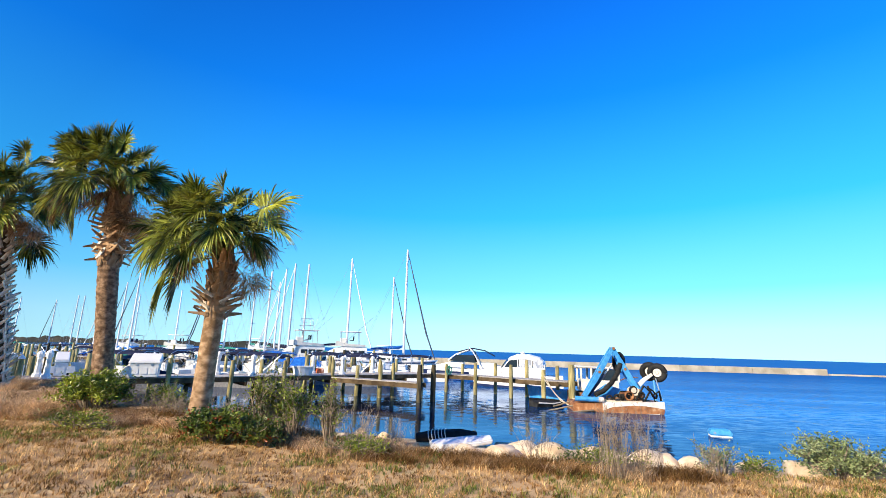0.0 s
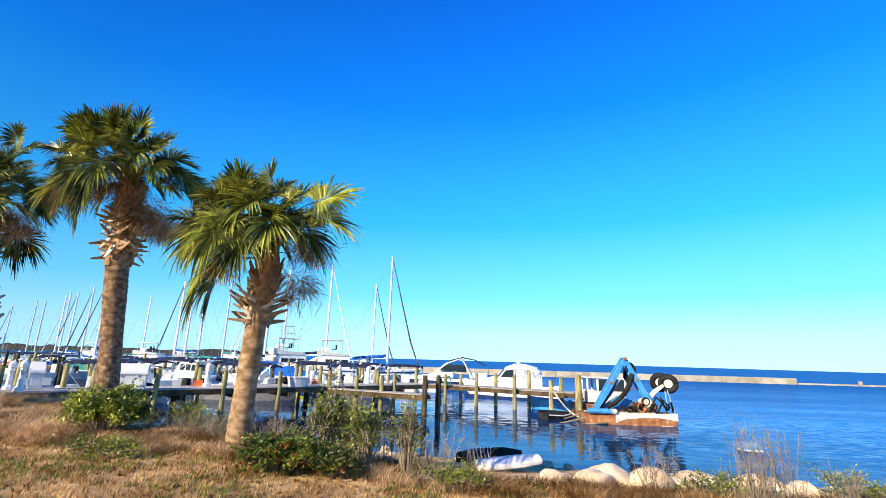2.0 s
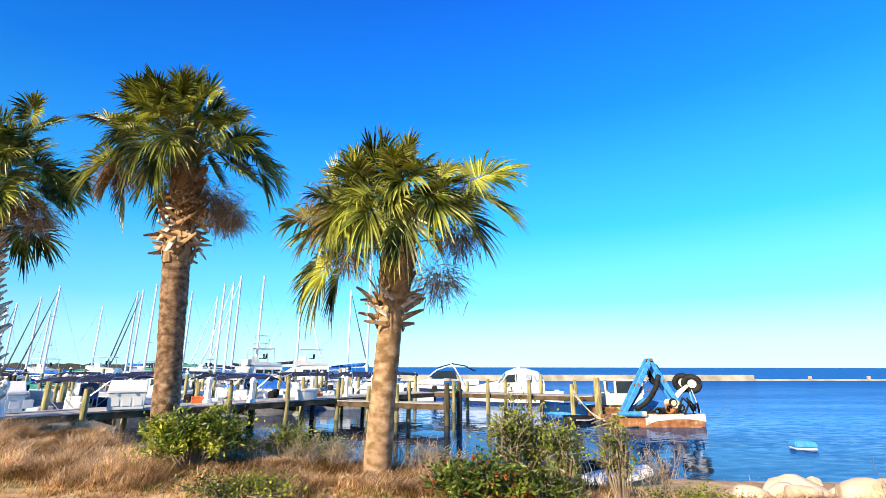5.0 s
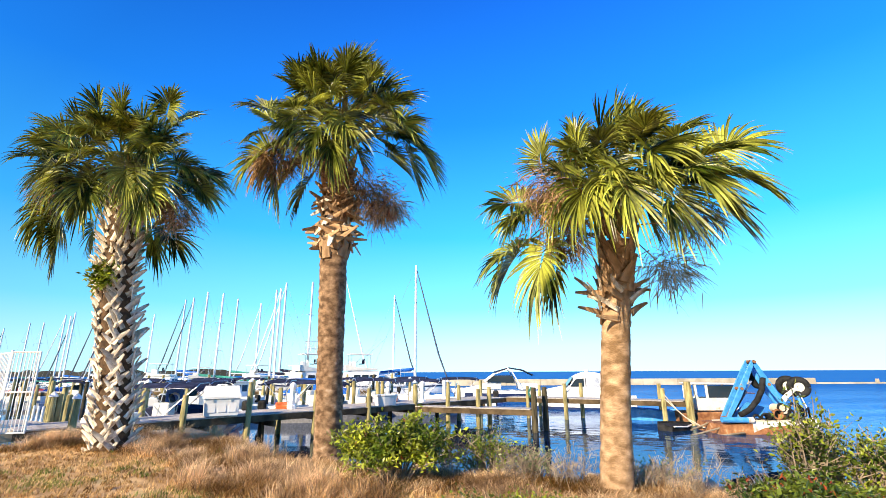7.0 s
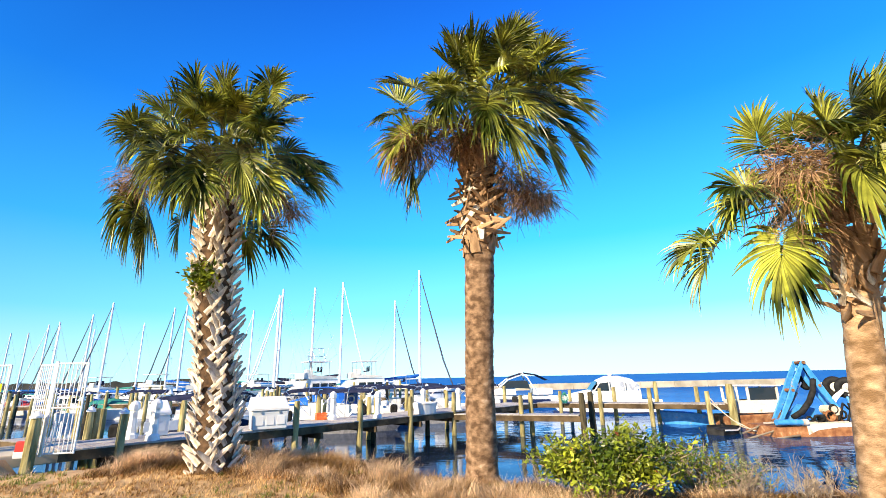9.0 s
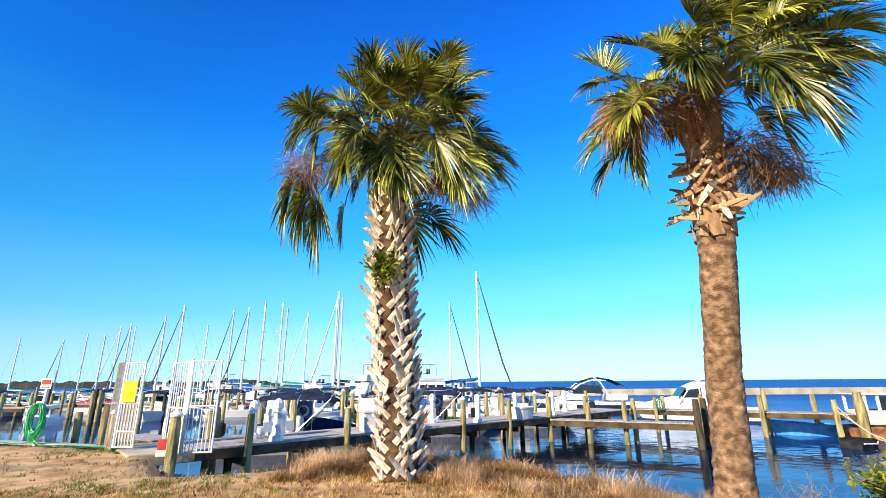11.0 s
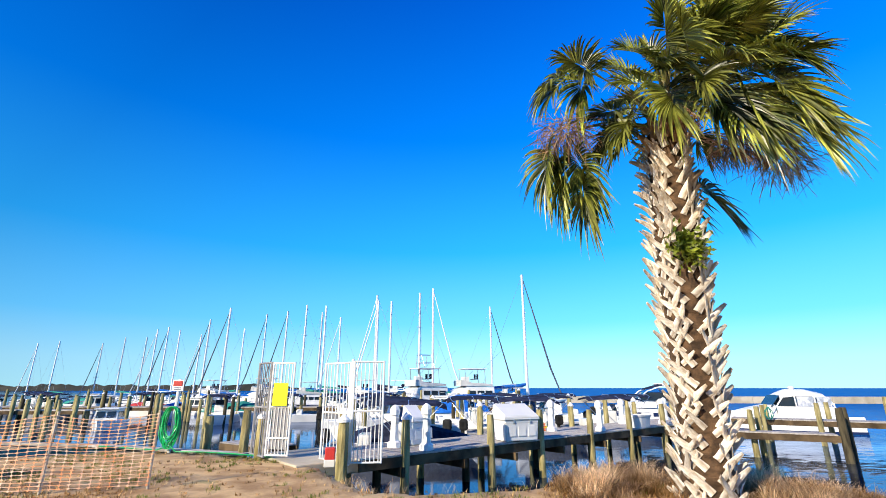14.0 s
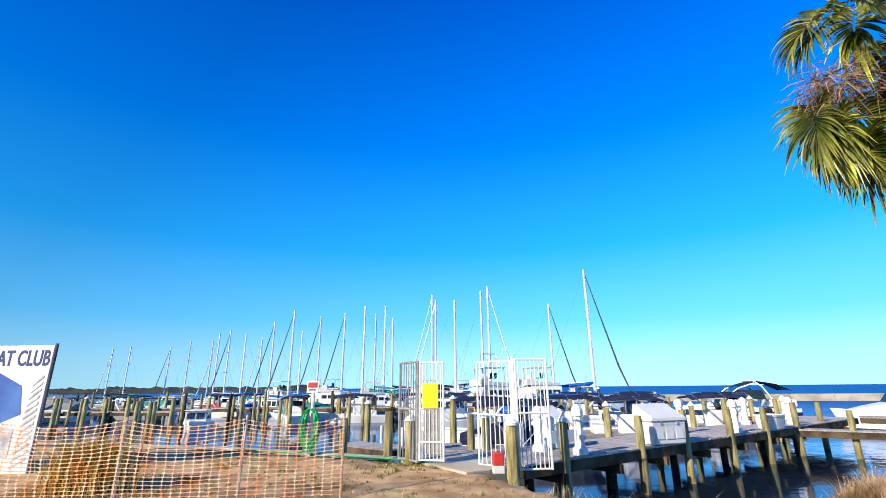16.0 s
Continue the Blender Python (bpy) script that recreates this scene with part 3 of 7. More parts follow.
leaf(-13.04, 11.75, 6.63, (0.03, 0.05, -1.00), 0.95, 0.7)
leaf(-12.83, 11.55, 6.43, (0.45, 0.00, -0.89), 0.95, 0.7)
leaf(-11.23, 10.24, 6.36, (0.30, -0.31, -0.90), 0.95, 0.7)
leaf(-10.90, 12.05, 6.07, (0.73, 0.12, -0.68), 0.95, 0.7)
leaf(-11.23, 12.15, 6.17, (0.23, 0.17, -0.96), 0.95, 0.7)
leaf(-12.39, 12.05, 6.21, (-0.18, 0.24, -0.95), 0.66, 0.7)
leaf(-11.32, 10.29, 6.88, (0.08, -0.98, -0.17), 0.80, 0.7)
leaf(-10.52, 10.67, 7.42, (0.57, -0.70, 0.42), 0.76, 0.5)
leaf(-10.47, 10.68, 7.39, (0.38, -0.66, -0.65), 0.95, 0.7)
leaf(-10.16, 11.55, 7.11, (0.98, 0.00, -0.19), 0.95, 0.7)
leaf(-10.38, 10.53, 6.39, (0.24, -0.35, -0.91), 0.95, 0.7)
leaf(-11.42, 10.26, 6.60, (0.04, -0.32, -0.94), 0.95, 0.7)
leaf(-11.83, 10.47, 6.76, (-0.08, -0.47, -0.88), 0.95, 0.7)
leaf(-11.03, 10.23, 6.52, (-0.05, -0.35, -0.94), 0.95, 0.7)
leaf(-11.67, 10.65, 7.48, (-0.21, -0.76, 0.62), 0.76, 0.3)
leaf(-11.19, 10.63, 7.56, (-0.04, -0.98, 0.20), 0.76, 0.5)
leaf(-12.77, 11.55, 7.81, (-0.78, 0.00, -0.62), 0.89, 0.7)
leaf(-12.98, 11.55, 6.35, (-0.06, 0.00, -1.00), 0.95, 0.7)
leaf(-10.35, 11.0, 7.85, (0.72, -0.1, 0.5), 0.8, 0.6)
leaf(-10.5, 11.0, 8.15, (0.3, -0.3, 0.8), 0.8, 0.5)
leaf(-13.2, 11.6, 6.55, (-0.15, -0.1, -0.97), 0.95, 0.7)
leaf(-11.6, 10.7, 7.85, (-0.1, -0.2, 0.97), 0.85, 0.4)
leaf(-11.1, 10.6, 7.8, (0.15, -0.3, 0.93), 0.8, 0.4)
leaf(-12.6, 11.0, 7.45, (-0.7, -0.2, 0.5), 0.85, 0.6)
leaf(-12.75, 11.6, 6.0, (0.1, -0.1, -0.97), 0.9, 0.7)
fill(44, (-11.2, 11.15, 6.72), 1.68)
spray(-12.95, 11.5, 6.72, 0.36, 800)
spray(-10.1, 11.3, 6.1, 0.34, 620)
spray(-10.49, 11.3, 6.3, 0.27, 420)
spray(-11.33, 11.2, 6.85, 0.25, 320)
spray(-10.73, 11.35, 6.34, 0.22, 300)
leaf, fill, spray = palm("tall palm tree with curled brown leaf bases below its crown", [(-6.80, 11.02, 1.5), (-6.80, 10.8, 3.2), (-6.76, 10.5, 4.8), (-6.72, 10.4, 6.6)], [0.245, 0.215, 0.23, 0.2], (-6.70, 10.36, 6.95), 8,
     [(3.45, 3.7, 7, 0.15, 0.3, 0.15, 0.03, 0.2, "brown_boot"), (3.7, 4.75, 8, 0.11, 0.4, 0.085, 0.05, 1.5, "brown_boot"), (3.9, 4.8, 4, 0.15, 0.38, 0.10, 0.10, 2.6, "boot"), (4.6, 5.35, 8, 0.14, 0.34, 0.17, 0.06, 0.35, "brown_boot")], "bark")
leaf(-7.6, 9.6, 7.3, (-0.88, -0.2, 0.25), 0.8, 0.5)
leaf(-7.6, 11.1, 7.2, (-0.65, 0.7, 0.2), 0.9, 0.6)
leaf(-7.5, 11.2, 6.8, (-0.6, 0.6, -0.5), 0.9, 0.7)
leaf(-7.2, 11.2, 7.4, (-0.4, 0.7, 0.5), 0.85, 0.6)
leaf(-7.45, 11.0, 7.45, (-0.6, 0.5, 0.55), 0.85, 0.6)
leaf(-7.65, 10.9, 6.95, (-0.8, 0.5, -0.3), 0.85, 0.6)
leaf(-7.75, 9.75, 6.75, (-0.65, -0.1, -0.7), 0.85, 0.6)
leaf(-7.0, 9.2, 7.4, (-0.3, -0.2, 0.93), 0.75, 0.4)
leaf(-6.3, 9.2, 7.6, (0.35, -0.2, 0.9), 0.75, 0.4)
leaf(-7.05, 9.45, 7.43, (-0.62, -0.62, 0.49), 0.75, 0.5)
leaf(-6.92, 9.41, 7.48, (-0.34, -0.70, 0.63), 0.66, 0.3)
leaf(-6.44, 9.32, 7.51, (0.26, -0.77, 0.58), 0.76, 0.5)
leaf(-6.72, 9.37, 7.52, (-0.07, -0.75, 0.65), 0.66, 0.3)
leaf(-6.13, 9.33, 7.45, (0.57, -0.73, 0.39), 0.74, 0.5)
leaf(-5.82, 9.40, 7.26, (0.83, -0.56, 0.03), 0.79, 0.5)
leaf(-5.68, 9.52, 7.05, (0.56, -0.66, -0.49), 0.85, 0.7)
leaf(-5.62, 10.15, 7.10, (0.90, -0.07, -0.44), 0.87, 0.7)
leaf(-5.21, 10.35, 6.90, (0.50, 0.00, -0.87), 0.68, 0.7)
leaf(-5.55, 10.65, 7.12, (0.39, 0.10, -0.92), 0.85, 0.7)
leaf(-6.67, 9.07, 6.90, (-0.20, -0.40, -0.89), 0.95, 0.7)
leaf(-6.54, 9.02, 6.64, (0.22, -0.34, -0.91), 0.95, 0.7)
leaf(-7.16, 9.60, 7.31, (-0.18, -0.56, -0.81), 0.95, 0.7)
leaf(-7.89, 10.35, 7.51, (-0.76, -0.00, 0.65), 0.73, 0.3)
leaf(-7.93, 10.25, 7.34, (-0.99, -0.05, -0.12), 0.66, 0.7)
leaf(-7.88, 10.15, 6.92, (-0.58, -0.07, -0.81), 0.78, 0.7, B)
leaf(-7.69, 9.95, 6.75, (-0.42, -0.15, -0.90), 0.77, 0.7, B)
leaf(-7.84, 10.25, 6.57, (0.19, -0.04, -0.98), 0.77, 0.7)
leaf(-6.40, 9.07, 6.94, (0.33, -0.60, -0.73), 0.95, 0.7)
leaf(-6.07, 9.40, 7.36, (0.78, -0.60, 0.17), 0.85, 0.5)
fill(44, (-6.5, 9.75, 6.85), 1.52)
spray(-7.69, 10.0, 6.63, 0.42, 1000)
spray(-6.25, 10.3, 6.17, 0.45, 1100)
spray(-5.8, 10.3, 5.85, 0.28, 700)
spray(-6.98, 10.0, 6.77, 0.33, 600)
spray(-6.0, 10.6, 5.9, 0.3, 500)
leaf, fill, spray = palm("palm tree with smooth lower trunk and broad green crown", [(-2.76, 8.85, 1.5), (-2.70, 8.78, 2.6), (-2.62, 8.7, 3.6), (-2.50, 8.65, 4.7)], [0.205, 0.18, 0.175, 0.21], (-2.47, 8.63, 4.9), 15,
     [(2.15, 2.65, 4, 0.13, 0.36, 0.085, 0.3, 1.2, "brown_boot"), (2.3, 2.6, 4, 0.1, 0.36, 0.08, 0.4, 1.0, "boot"), (2.5, 3.3, 7, 0.14, 0.3, 0.13, 0.12, 0.3, "brown_boot")], "pale_bark", 0.045)
leaf(-3.47, 8.53, 5.71, (-0.01, -0.04, 1.00), 0.70, 0.3)
leaf(-3.72, 8.43, 5.20, (-1.00, -0.08, -0.05), 0.70, 0.7)
leaf(-3.56, 8.63, 5.22, (-0.81, 0.00, -0.58), 0.73, 0.7)
leaf(-3.6, 9.5, 4.9, (-0.88, 0.1, -0.4), 0.9, 0.6)
leaf(-3.7, 9.3, 4.75, (-0.6, 0.0, -0.75), 0.85, 0.6)
leaf(-3.45, 8.6, 5.15, (-0.95, -0.1, -0.2), 0.85, 0.6)
leaf(-3.35, 8.55, 4.45, (-0.2, -0.15, -0.95), 0.72, 0.7)
leaf(-3.5, 8.45, 4.62, (-0.3, -0.1, -0.93), 0.9, 0.7)
leaf(-2.97, 8.18, 5.68, (-0.70, -0.71, 0.01), 0.81, 0.5)
leaf(-2.67, 7.90, 5.79, (-0.18, -0.61, 0.77), 0.66, 0.3)
leaf(-2.78, 8.00, 5.78, (-0.34, -0.52, 0.78), 0.66, 0.3)
leaf(-2.51, 7.79, 5.74, (0.04, -0.99, 0.15), 0.66, 0.5)
leaf(-2.87, 7.68, 5.41, (-0.45, -0.37, -0.81), 0.95, 0.7)
leaf(-3.11, 7.74, 5.26, (-0.43, -0.44, -0.79), 0.95, 0.7)
leaf(-2.76, 7.50, 5.17, (-0.25, -0.53, -0.81), 0.93, 0.7)
leaf(-2.00, 7.62, 5.35, (0.52, -0.85, 0.09), 0.66, 0.5)
leaf(-1.99, 7.64, 5.30, (-0.08, -0.82, -0.56), 0.87, 0.7)
leaf(-1.5, 7.95, 5.65, (0.85, -0.1, 0.35), 0.8, 0.5)
leaf(-1.45, 7.95, 5.45, (0.85, -0.1, -0.35), 0.8, 0.6)
leaf(-1.75, 8.0, 5.3, (0.6, -0.2, -0.7), 0.85, 0.7)
leaf(-2.26, 7.47, 4.99, (-0.44, -0.56, -0.70), 0.90, 0.7)
leaf(-2.33, 7.77, 5.61, (-0.34, -0.82, -0.45), 0.95, 0.7)
fill(42, (-2.6, 8.15, 5.1), 1.36)
spray(-3.33, 8.2, 5.22, 0.46, 1700)
spray(-1.44, 8.4, 5.75, 0.22, 300)
spray(-1.62, 8.3, 4.95, 0.3, 600)
spray(-1.88, 8.6, 4.33, 0.3, 500)
spray(-3.25, 8.4, 4.65, 0.26, 420)
# small fern rooted among the leaf bases
rf = random.Random(5)
V, F = [], []
for i in range(420):
    p = Vector((-11.47 + rf.gauss(0, 0.11), 11.38 + rf.gauss(0, 0.05), 4.88 + rf.gauss(0, 0.12)))
    d = Vector((rf.gauss(0, 0.6), rf.gauss(-0.6, 0.4), rf.gauss(-0.1, 0.6))).normalized()
    s_ = d.cross(Vector((rf.gauss(0, 1), rf.gauss(0, 1), rf.gauss(0, 1)))).normalized() * 0.022
    q0 = len(V)
    V += [p, p + d * 0.06 + s_, p + d * 0.12, p + d * 0.06 - s_]
    F += [(q0, q0 + 1, q0 + 2, q0 + 3)]
fern = thing("fern", "small green fern growing on the palm trunk", "fern")
tagged(part("fern_leaves", (V, F), "bush", fern), kind="stuff")


# ---- docks ----
D1A, D1C = Vector((-17.25, 16.55, 0)), Vector((-1.2, 33.2, 0))
u1 = (D1C - D1A).normalized()
n1 = Vector((-u1.y, u1.x, 0))


def plank_run(parent, a, b_, width, z, pitch=0.15, name="plank"):
    """Planks laid across from the line a-b backwards, each a piece of its own."""
    d = (b_ - a)
    length = d.length
    u = d.normalized()
    nn = Vector((-u.y, u.x, 0))
    rot = Matrix.Rotation(math.atan2(u.y, u.x), 4, "Z")
    bm = nb()
    box(bm, pitch - 0.012, width, 0.045, Matrix(), 0.005)
    proto = part(name, bm, "plank", parent)
    rng = random.Random(int(a.x * 10))
    k_ = int(length / pitch)
    for i in range(k_):
        c = a + u * (i + 0.5) * pitch + nn * (width / 2 + rng.uniform(-0.012, 0.012))
        m = Matrix.Translation((c.x, c.y, z - 0.0225 + rng.uniform(-0.003, 0.003))) @ rot
        if i == 0:
            proto.matrix_basis = m
        else:
            share(proto, m, parent)
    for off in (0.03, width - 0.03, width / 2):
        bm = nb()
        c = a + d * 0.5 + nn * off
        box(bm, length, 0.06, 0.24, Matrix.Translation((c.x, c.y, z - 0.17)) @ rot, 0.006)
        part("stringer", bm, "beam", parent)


def pile_mesh(r, h, seed):
    rng = random.Random(seed)
    rings = []
    for i in range(9):
        f = i / 8
        rr = r * (1.06 - 0.10 * f)
        if i == 8:
            rr *= 0.86
        rings.append([(rr * (1 + 0.05 * rng.uniform(-1, 1)) * math.cos(k_ * math.tau / 12), rr * (1 + 0.05 * rng.uniform(-1, 1)) * math.sin(k_ * math.tau / 12), h * (f if i < 8 else 1.0) - (0.03 if i == 7 else 0)) for k_ in range(12)])
    return loft(nb(), rings)


PILES = {}


def pile(x, y, top, r=0.115, mat="pile", cap=False, lean=0.0, label="weathered round timber pile standing in water", foot=-0.7):
    key = (mat, round(top - foot, 1), r)
    ob = thing("dock_pile", label, "dock pile", "dock piles", pose(x, y, foot, lean, lean * 0.5, (x * 57 + y * 31) % 360))
    if key not in PILES:
        PILES[key] = part("post", pile_mesh(r, top - foot, len(PILES)), mat, ob).data
    else:
        o = new("post", PILES[key])
        o.parent = ob
    if cap:
        bm = nb()
        bmesh.ops.create_cone(bm, cap_ends=True, segments=14, radius1=r * 1.15, radius2=r * 1.1, depth=0.05, matrix=Matrix.Translation((0, 0, top - foot + 0.015)))
        bmesh.ops.create_cone(bm, cap_ends=True, segments=14, radius1=r * 1.15, radius2=0.012, depth=0.13, matrix=Matrix.Translation((0, 0, top - foot + 0.1)))
        part("cap", bm, "white", ob, "white conical plastic cap")
    return ob


main_dock = thing("main_dock", "long grey plank walkway dock on timber piles", "dock")
plank_run(main_dock, D1A, D1C, 2.3, DECK)
F1A, F1B = Vector((-6.6, 27.6, 0)), Vector((-1.0, 25.2, 0))
finger_dock = thing("finger_dock", "narrow low brown finger pier off the walkway", "dock")
plank_run(finger_dock, F1A, F1B, 0.9, 1.36)
D2A, D2B = Vector((-1.3, 32.9, 0)), Vector((7.4, 27.9, 0))
end_dock = thing("end_dock", "grey plank pier running out toward the workboat", "dock")
plank_run(end_dock, D2A, D2B, 1.5, 1.52)

chock = nb()
prism(chock, [(-0.1, 0.0), (0.1, 0.0), (0.1, -0.06), (0.02, -0.22), (-0.1, -0.22)], -0.05, 0.05)
chock_ = part("chock", chock, "stake", main_dock)
for i, x in enumerate((-16.35, -14.2, -12.6, -10.6, -8.65, -6.6)):
    m = pose(x - 0.16, 17.5 + 1.045 * (x + 16.35) + 0.02, DECK - 0.06, 0, 0, 46)
    if i:
        share(chock_, m, main_dock)
    else:
        chock_.matrix_basis = m
for i, x in enumerate((-16.35, -14.2, -12.6, -10.6, -8.65, -6.6)):
    pile(x, 17.5 + 1.045 * (x + 16.35), 2.3 + 0.04 * (i % 3), cap=(i == 0), lean=(0.6 if i % 2 else -0.4))
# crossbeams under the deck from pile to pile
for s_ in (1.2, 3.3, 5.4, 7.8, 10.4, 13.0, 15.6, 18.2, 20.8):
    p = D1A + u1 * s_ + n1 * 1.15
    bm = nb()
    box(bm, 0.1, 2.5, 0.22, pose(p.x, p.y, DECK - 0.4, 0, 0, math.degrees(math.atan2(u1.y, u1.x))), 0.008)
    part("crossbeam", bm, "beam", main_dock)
for i, s_ in enumerate((1.0, 3.7, 6.4, 9.2, 12, 14.8, 17.5, 20.3)):
    p = D1A + u1 * s_ + n1 * 2.45
    pile(p.x, p.y, 2.3 + 0.07 * ((i * 7) % 4), cap=(i % 2 == 0))
# inner row of piles below the deck, in the dark pile tone
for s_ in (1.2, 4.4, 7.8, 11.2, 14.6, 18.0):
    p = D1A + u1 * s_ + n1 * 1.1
    pile(p.x, p.y, 1.3, mat="dark_pile", label="dark timber pile under the dock")
for x, y, t_ in ((-4.3, 30.4, 2.3), (-3.4, 26.7, 2.2), (-2.8, 27.3, 2.3), (-4.9, 27.2, 2.1)):
    pile(x, y, t_)
for x, y in ((-0.9, 25.2), (-0.25, 25.95)):
    pile(x, y, 2.32, 0.14, "dark_pile", label="black tarred pile at the finger pier end")
for x, y, t_, r in ((-0.1, 32.0, 2.2, 0.11), (1.9, 30.9, 2.35, 0.12), (4.13, 29.5, 2.35, 0.12), (5.81, 26.9, 2.2, 0.12), (7.49, 27.75, 2.5, 0.19), (0.9, 33.5, 2.2, 0.11), (3.2, 32.2, 2.3, 0.12), (5.2, 31.0, 2.65, 0.12), (7.0, 30.0, 2.3, 0.12)):
    pile(x, y, t_, r)
# gate piles on the bank
for x, y in ((-17.47, 15.88), (-19.9, 17.0)):
    pile(x, y, 2.34, 0.13, cap=True, label="stout timber gate pile with white cap", foot=0.6)
for x, y, t_ in ((-20.6, 17.5, 2.55), (-22.1, 18.3, 2.3), (-18.3, 19.2, 2.4), (-18.9, 20.4, 2.3)):
    pile(x, y, t_)


# ---- boats ----
def hull_bm(L, B, H, draft, sheer=0.25, full=2.2, rake=0.12):
    """A boat's hull from stern (x = -L/2) to bow (x = L/2), waterline at z = 0."""
    bm = nb()
    rings = []
    for i in range(15):
        f = i / 14
        wd = B / 2 * (0.9 + 0.1 * min(1, f / 0.3)) * max(1 - max(0, (f - 0.4) / 0.6) ** full, 0.015)
        keel = -draft * (1 - max(0, (f - 0.62) / 0.38) ** 2.0) + H * 0.75 * max(0, (f - 0.8) / 0.2) ** 2
        top = H * (1 + sheer * f * f)
        x = -L / 2 + L * f
        xt = x + rake * L * max(0, f - 0.7)
        mid = keel + (top - keel) * 0.45
        rings.append([(xt, wd, top), (xt, wd * 0.97, top + 0.05), (xt, wd * 0.84, top + 0.05), (xt, wd * 0.80, top - 0.02), (xt, -wd * 0.80, top - 0.02), (xt, -wd * 0.84, top + 0.05), (xt, -wd * 0.97, top + 0.05), (xt, -wd, top),
                      (x, -wd * 0.9, mid), (x, -wd * 0.62, keel * 0.8 + top * 0.08), (x, 0, keel), (x, wd * 0.62, keel * 0.8 + top * 0.08), (x, wd * 0.9, mid)])
    loft(bm, rings)
    bmesh.ops.recalc_face_normals(bm, faces=bm.faces)
    return bm


def stripe_bm(L, B, H, z0, z1, sheer=0.25, full=2.2, rake=0.12):
    """A thin painted band round the hull's side, a few millimetres proud."""
    bm = nb()
    rings = []
    for i in range(15):
        f = i / 14 * 0.97
        wd = B / 2 * (0.9 + 0.1 * min(1, f / 0.3)) * max(1 - max(0, (f - 0.4) / 0.6) ** full, 0.015)
        top = H * (1 + sheer * f * f)
        xt = -L / 2 + L * f + rake * L * max(0, f - 0.7)
        rings.append([(xt, (wd + 0.012), top * z1), (xt, (wd + 0.012) * 0.985, top * z0), (xt, wd * 0.9, top * z0), (xt, wd * 0.9, top * z1)])
    loft(bm, rings)
    bm2 = bm.copy()
    for v in bm2.verts:
        v.co.y = -v.co.y
    me = bpy.data.meshes.new("tmp")
    bm2.to_mesh(me)
    bm2.free()
    bm.from_mesh(me)
    bpy.data.meshes.remove(me)
    bmesh.ops.recalc_face_normals(bm, faces=bm.faces)
    return bm


def sailboat(hull_mat, cover_mat, jib, label, m=Matrix()):
    t = thing("sailboat", label, "sailboat", "moored sailboats", m)
    hull = part("hull", hull_bm(9.6, 3.0, 1.05, 0.5), hull_mat, t, smooth=False)
    part("stripe", stripe_bm(9.6, 3.0, 1.05, 0.74, 0.86), "navy" if hull_mat == "white" else "white", hull)
    bm = nb()
    loft(bm, [[(x, -w_, 1.02), (x, -w_ * 0.85, h), (x, w_ * 0.85, h), (x, w_, 1.02)] for x, w_, h in ((-1.6, 0.95, 1.5), (0.5, 0.95, 1.62), (2.2, 0.75, 1.5), (2.8, 0.55, 1.15))])
    cab = part("cabin", bm, "white", t)
    for sy in (-1, 1):
        for x in (-0.9, 0.1, 1.1):
            bm = nb()
            box(bm, 0.6, 0.03, 0.2, Matrix.Translation((x, sy * 0.9, 1.33)), 0.008)
            part("window", bm, "glass", cab)
    part("mast", rod(nb(), (0.9, 0, 1.0), (0.9, 0, 15), 0.17, 0.13, 10), "mast", t)
    part("boom", rod(nb(), (0.9, 0, 2.5), (-3.2, 0, 2.4), 0.07), "mast", t)
    bm = nb()
    tube(bm, [(0.85, 0, 2.9), (0.3, 0, 2.75), (-1.5, 0, 2.62), (-3.1, 0, 2.5)], [0.1, 0.2, 0.16, 0.1])
    part("sail_cover", bm, cover_mat, t)
    for z in (6.5, 10.5):
        part("spreader", rod(nb(), (0.9, -0.9, z), (0.9, 0.9, z), 0.035), "mast", t)
    part("backstay", rod(nb(), (0.9, 0, 14.9), (-4.6, 0, 1.1), 0.012, None, 5), "metal", t)
    for sy in (-1, 1):
        part("shroud", rod(nb(), (0.9, 0, 14.7), (0.8, sy * 1.4, 1.1), 0.011, None, 5), "metal", t)
    if jib:
        part("furled_jib", tube(nb(), [(0.95, 0, 14.6), (2.2, 0, 9.8), (3.6, 0, 4.5), (4.75, 0, 1.4)], [0.045, 0.075, 0.10, 0.07]), jib, t, "dark furled headsail on its stay" if jib == "dark_mast" else "")
    else:
        part("forestay", rod(nb(), (0.95, 0, 14.8), (4.8, 0, 1.2), 0.012, None, 5), "metal", t)
    for sy in (-1, 1):
        bm = nb()
        for i in range(5):
            x = -4.2 + i * 2.0
            rod(bm, (x, sy * (1.25 - 0.09 * i * i * 0.5), 1.05), (x, sy * (1.25 - 0.09 * i * i * 0.5), 1.7), 0.02, None, 5)
        for i in range(4):
            x = -4.2 + i * 2.0
            rod(bm, (x, sy * (1.25 - 0.045 * i * i), 1.68), (x + 2, sy * (1.25 - 0.045 * (i + 1) ** 2), 1.68), 0.015, None, 5)
        part("railing", bm, "metal", t)
    return t


def window_band(parent, pts, name="window"):
    for c, sx, sy, sz, rz, ry in pts:
        bm = nb()
        box(bm, sx, sy, sz, pose(*c, 0, ry, rz), 0.01)
        part(name, bm, "glass", parent)


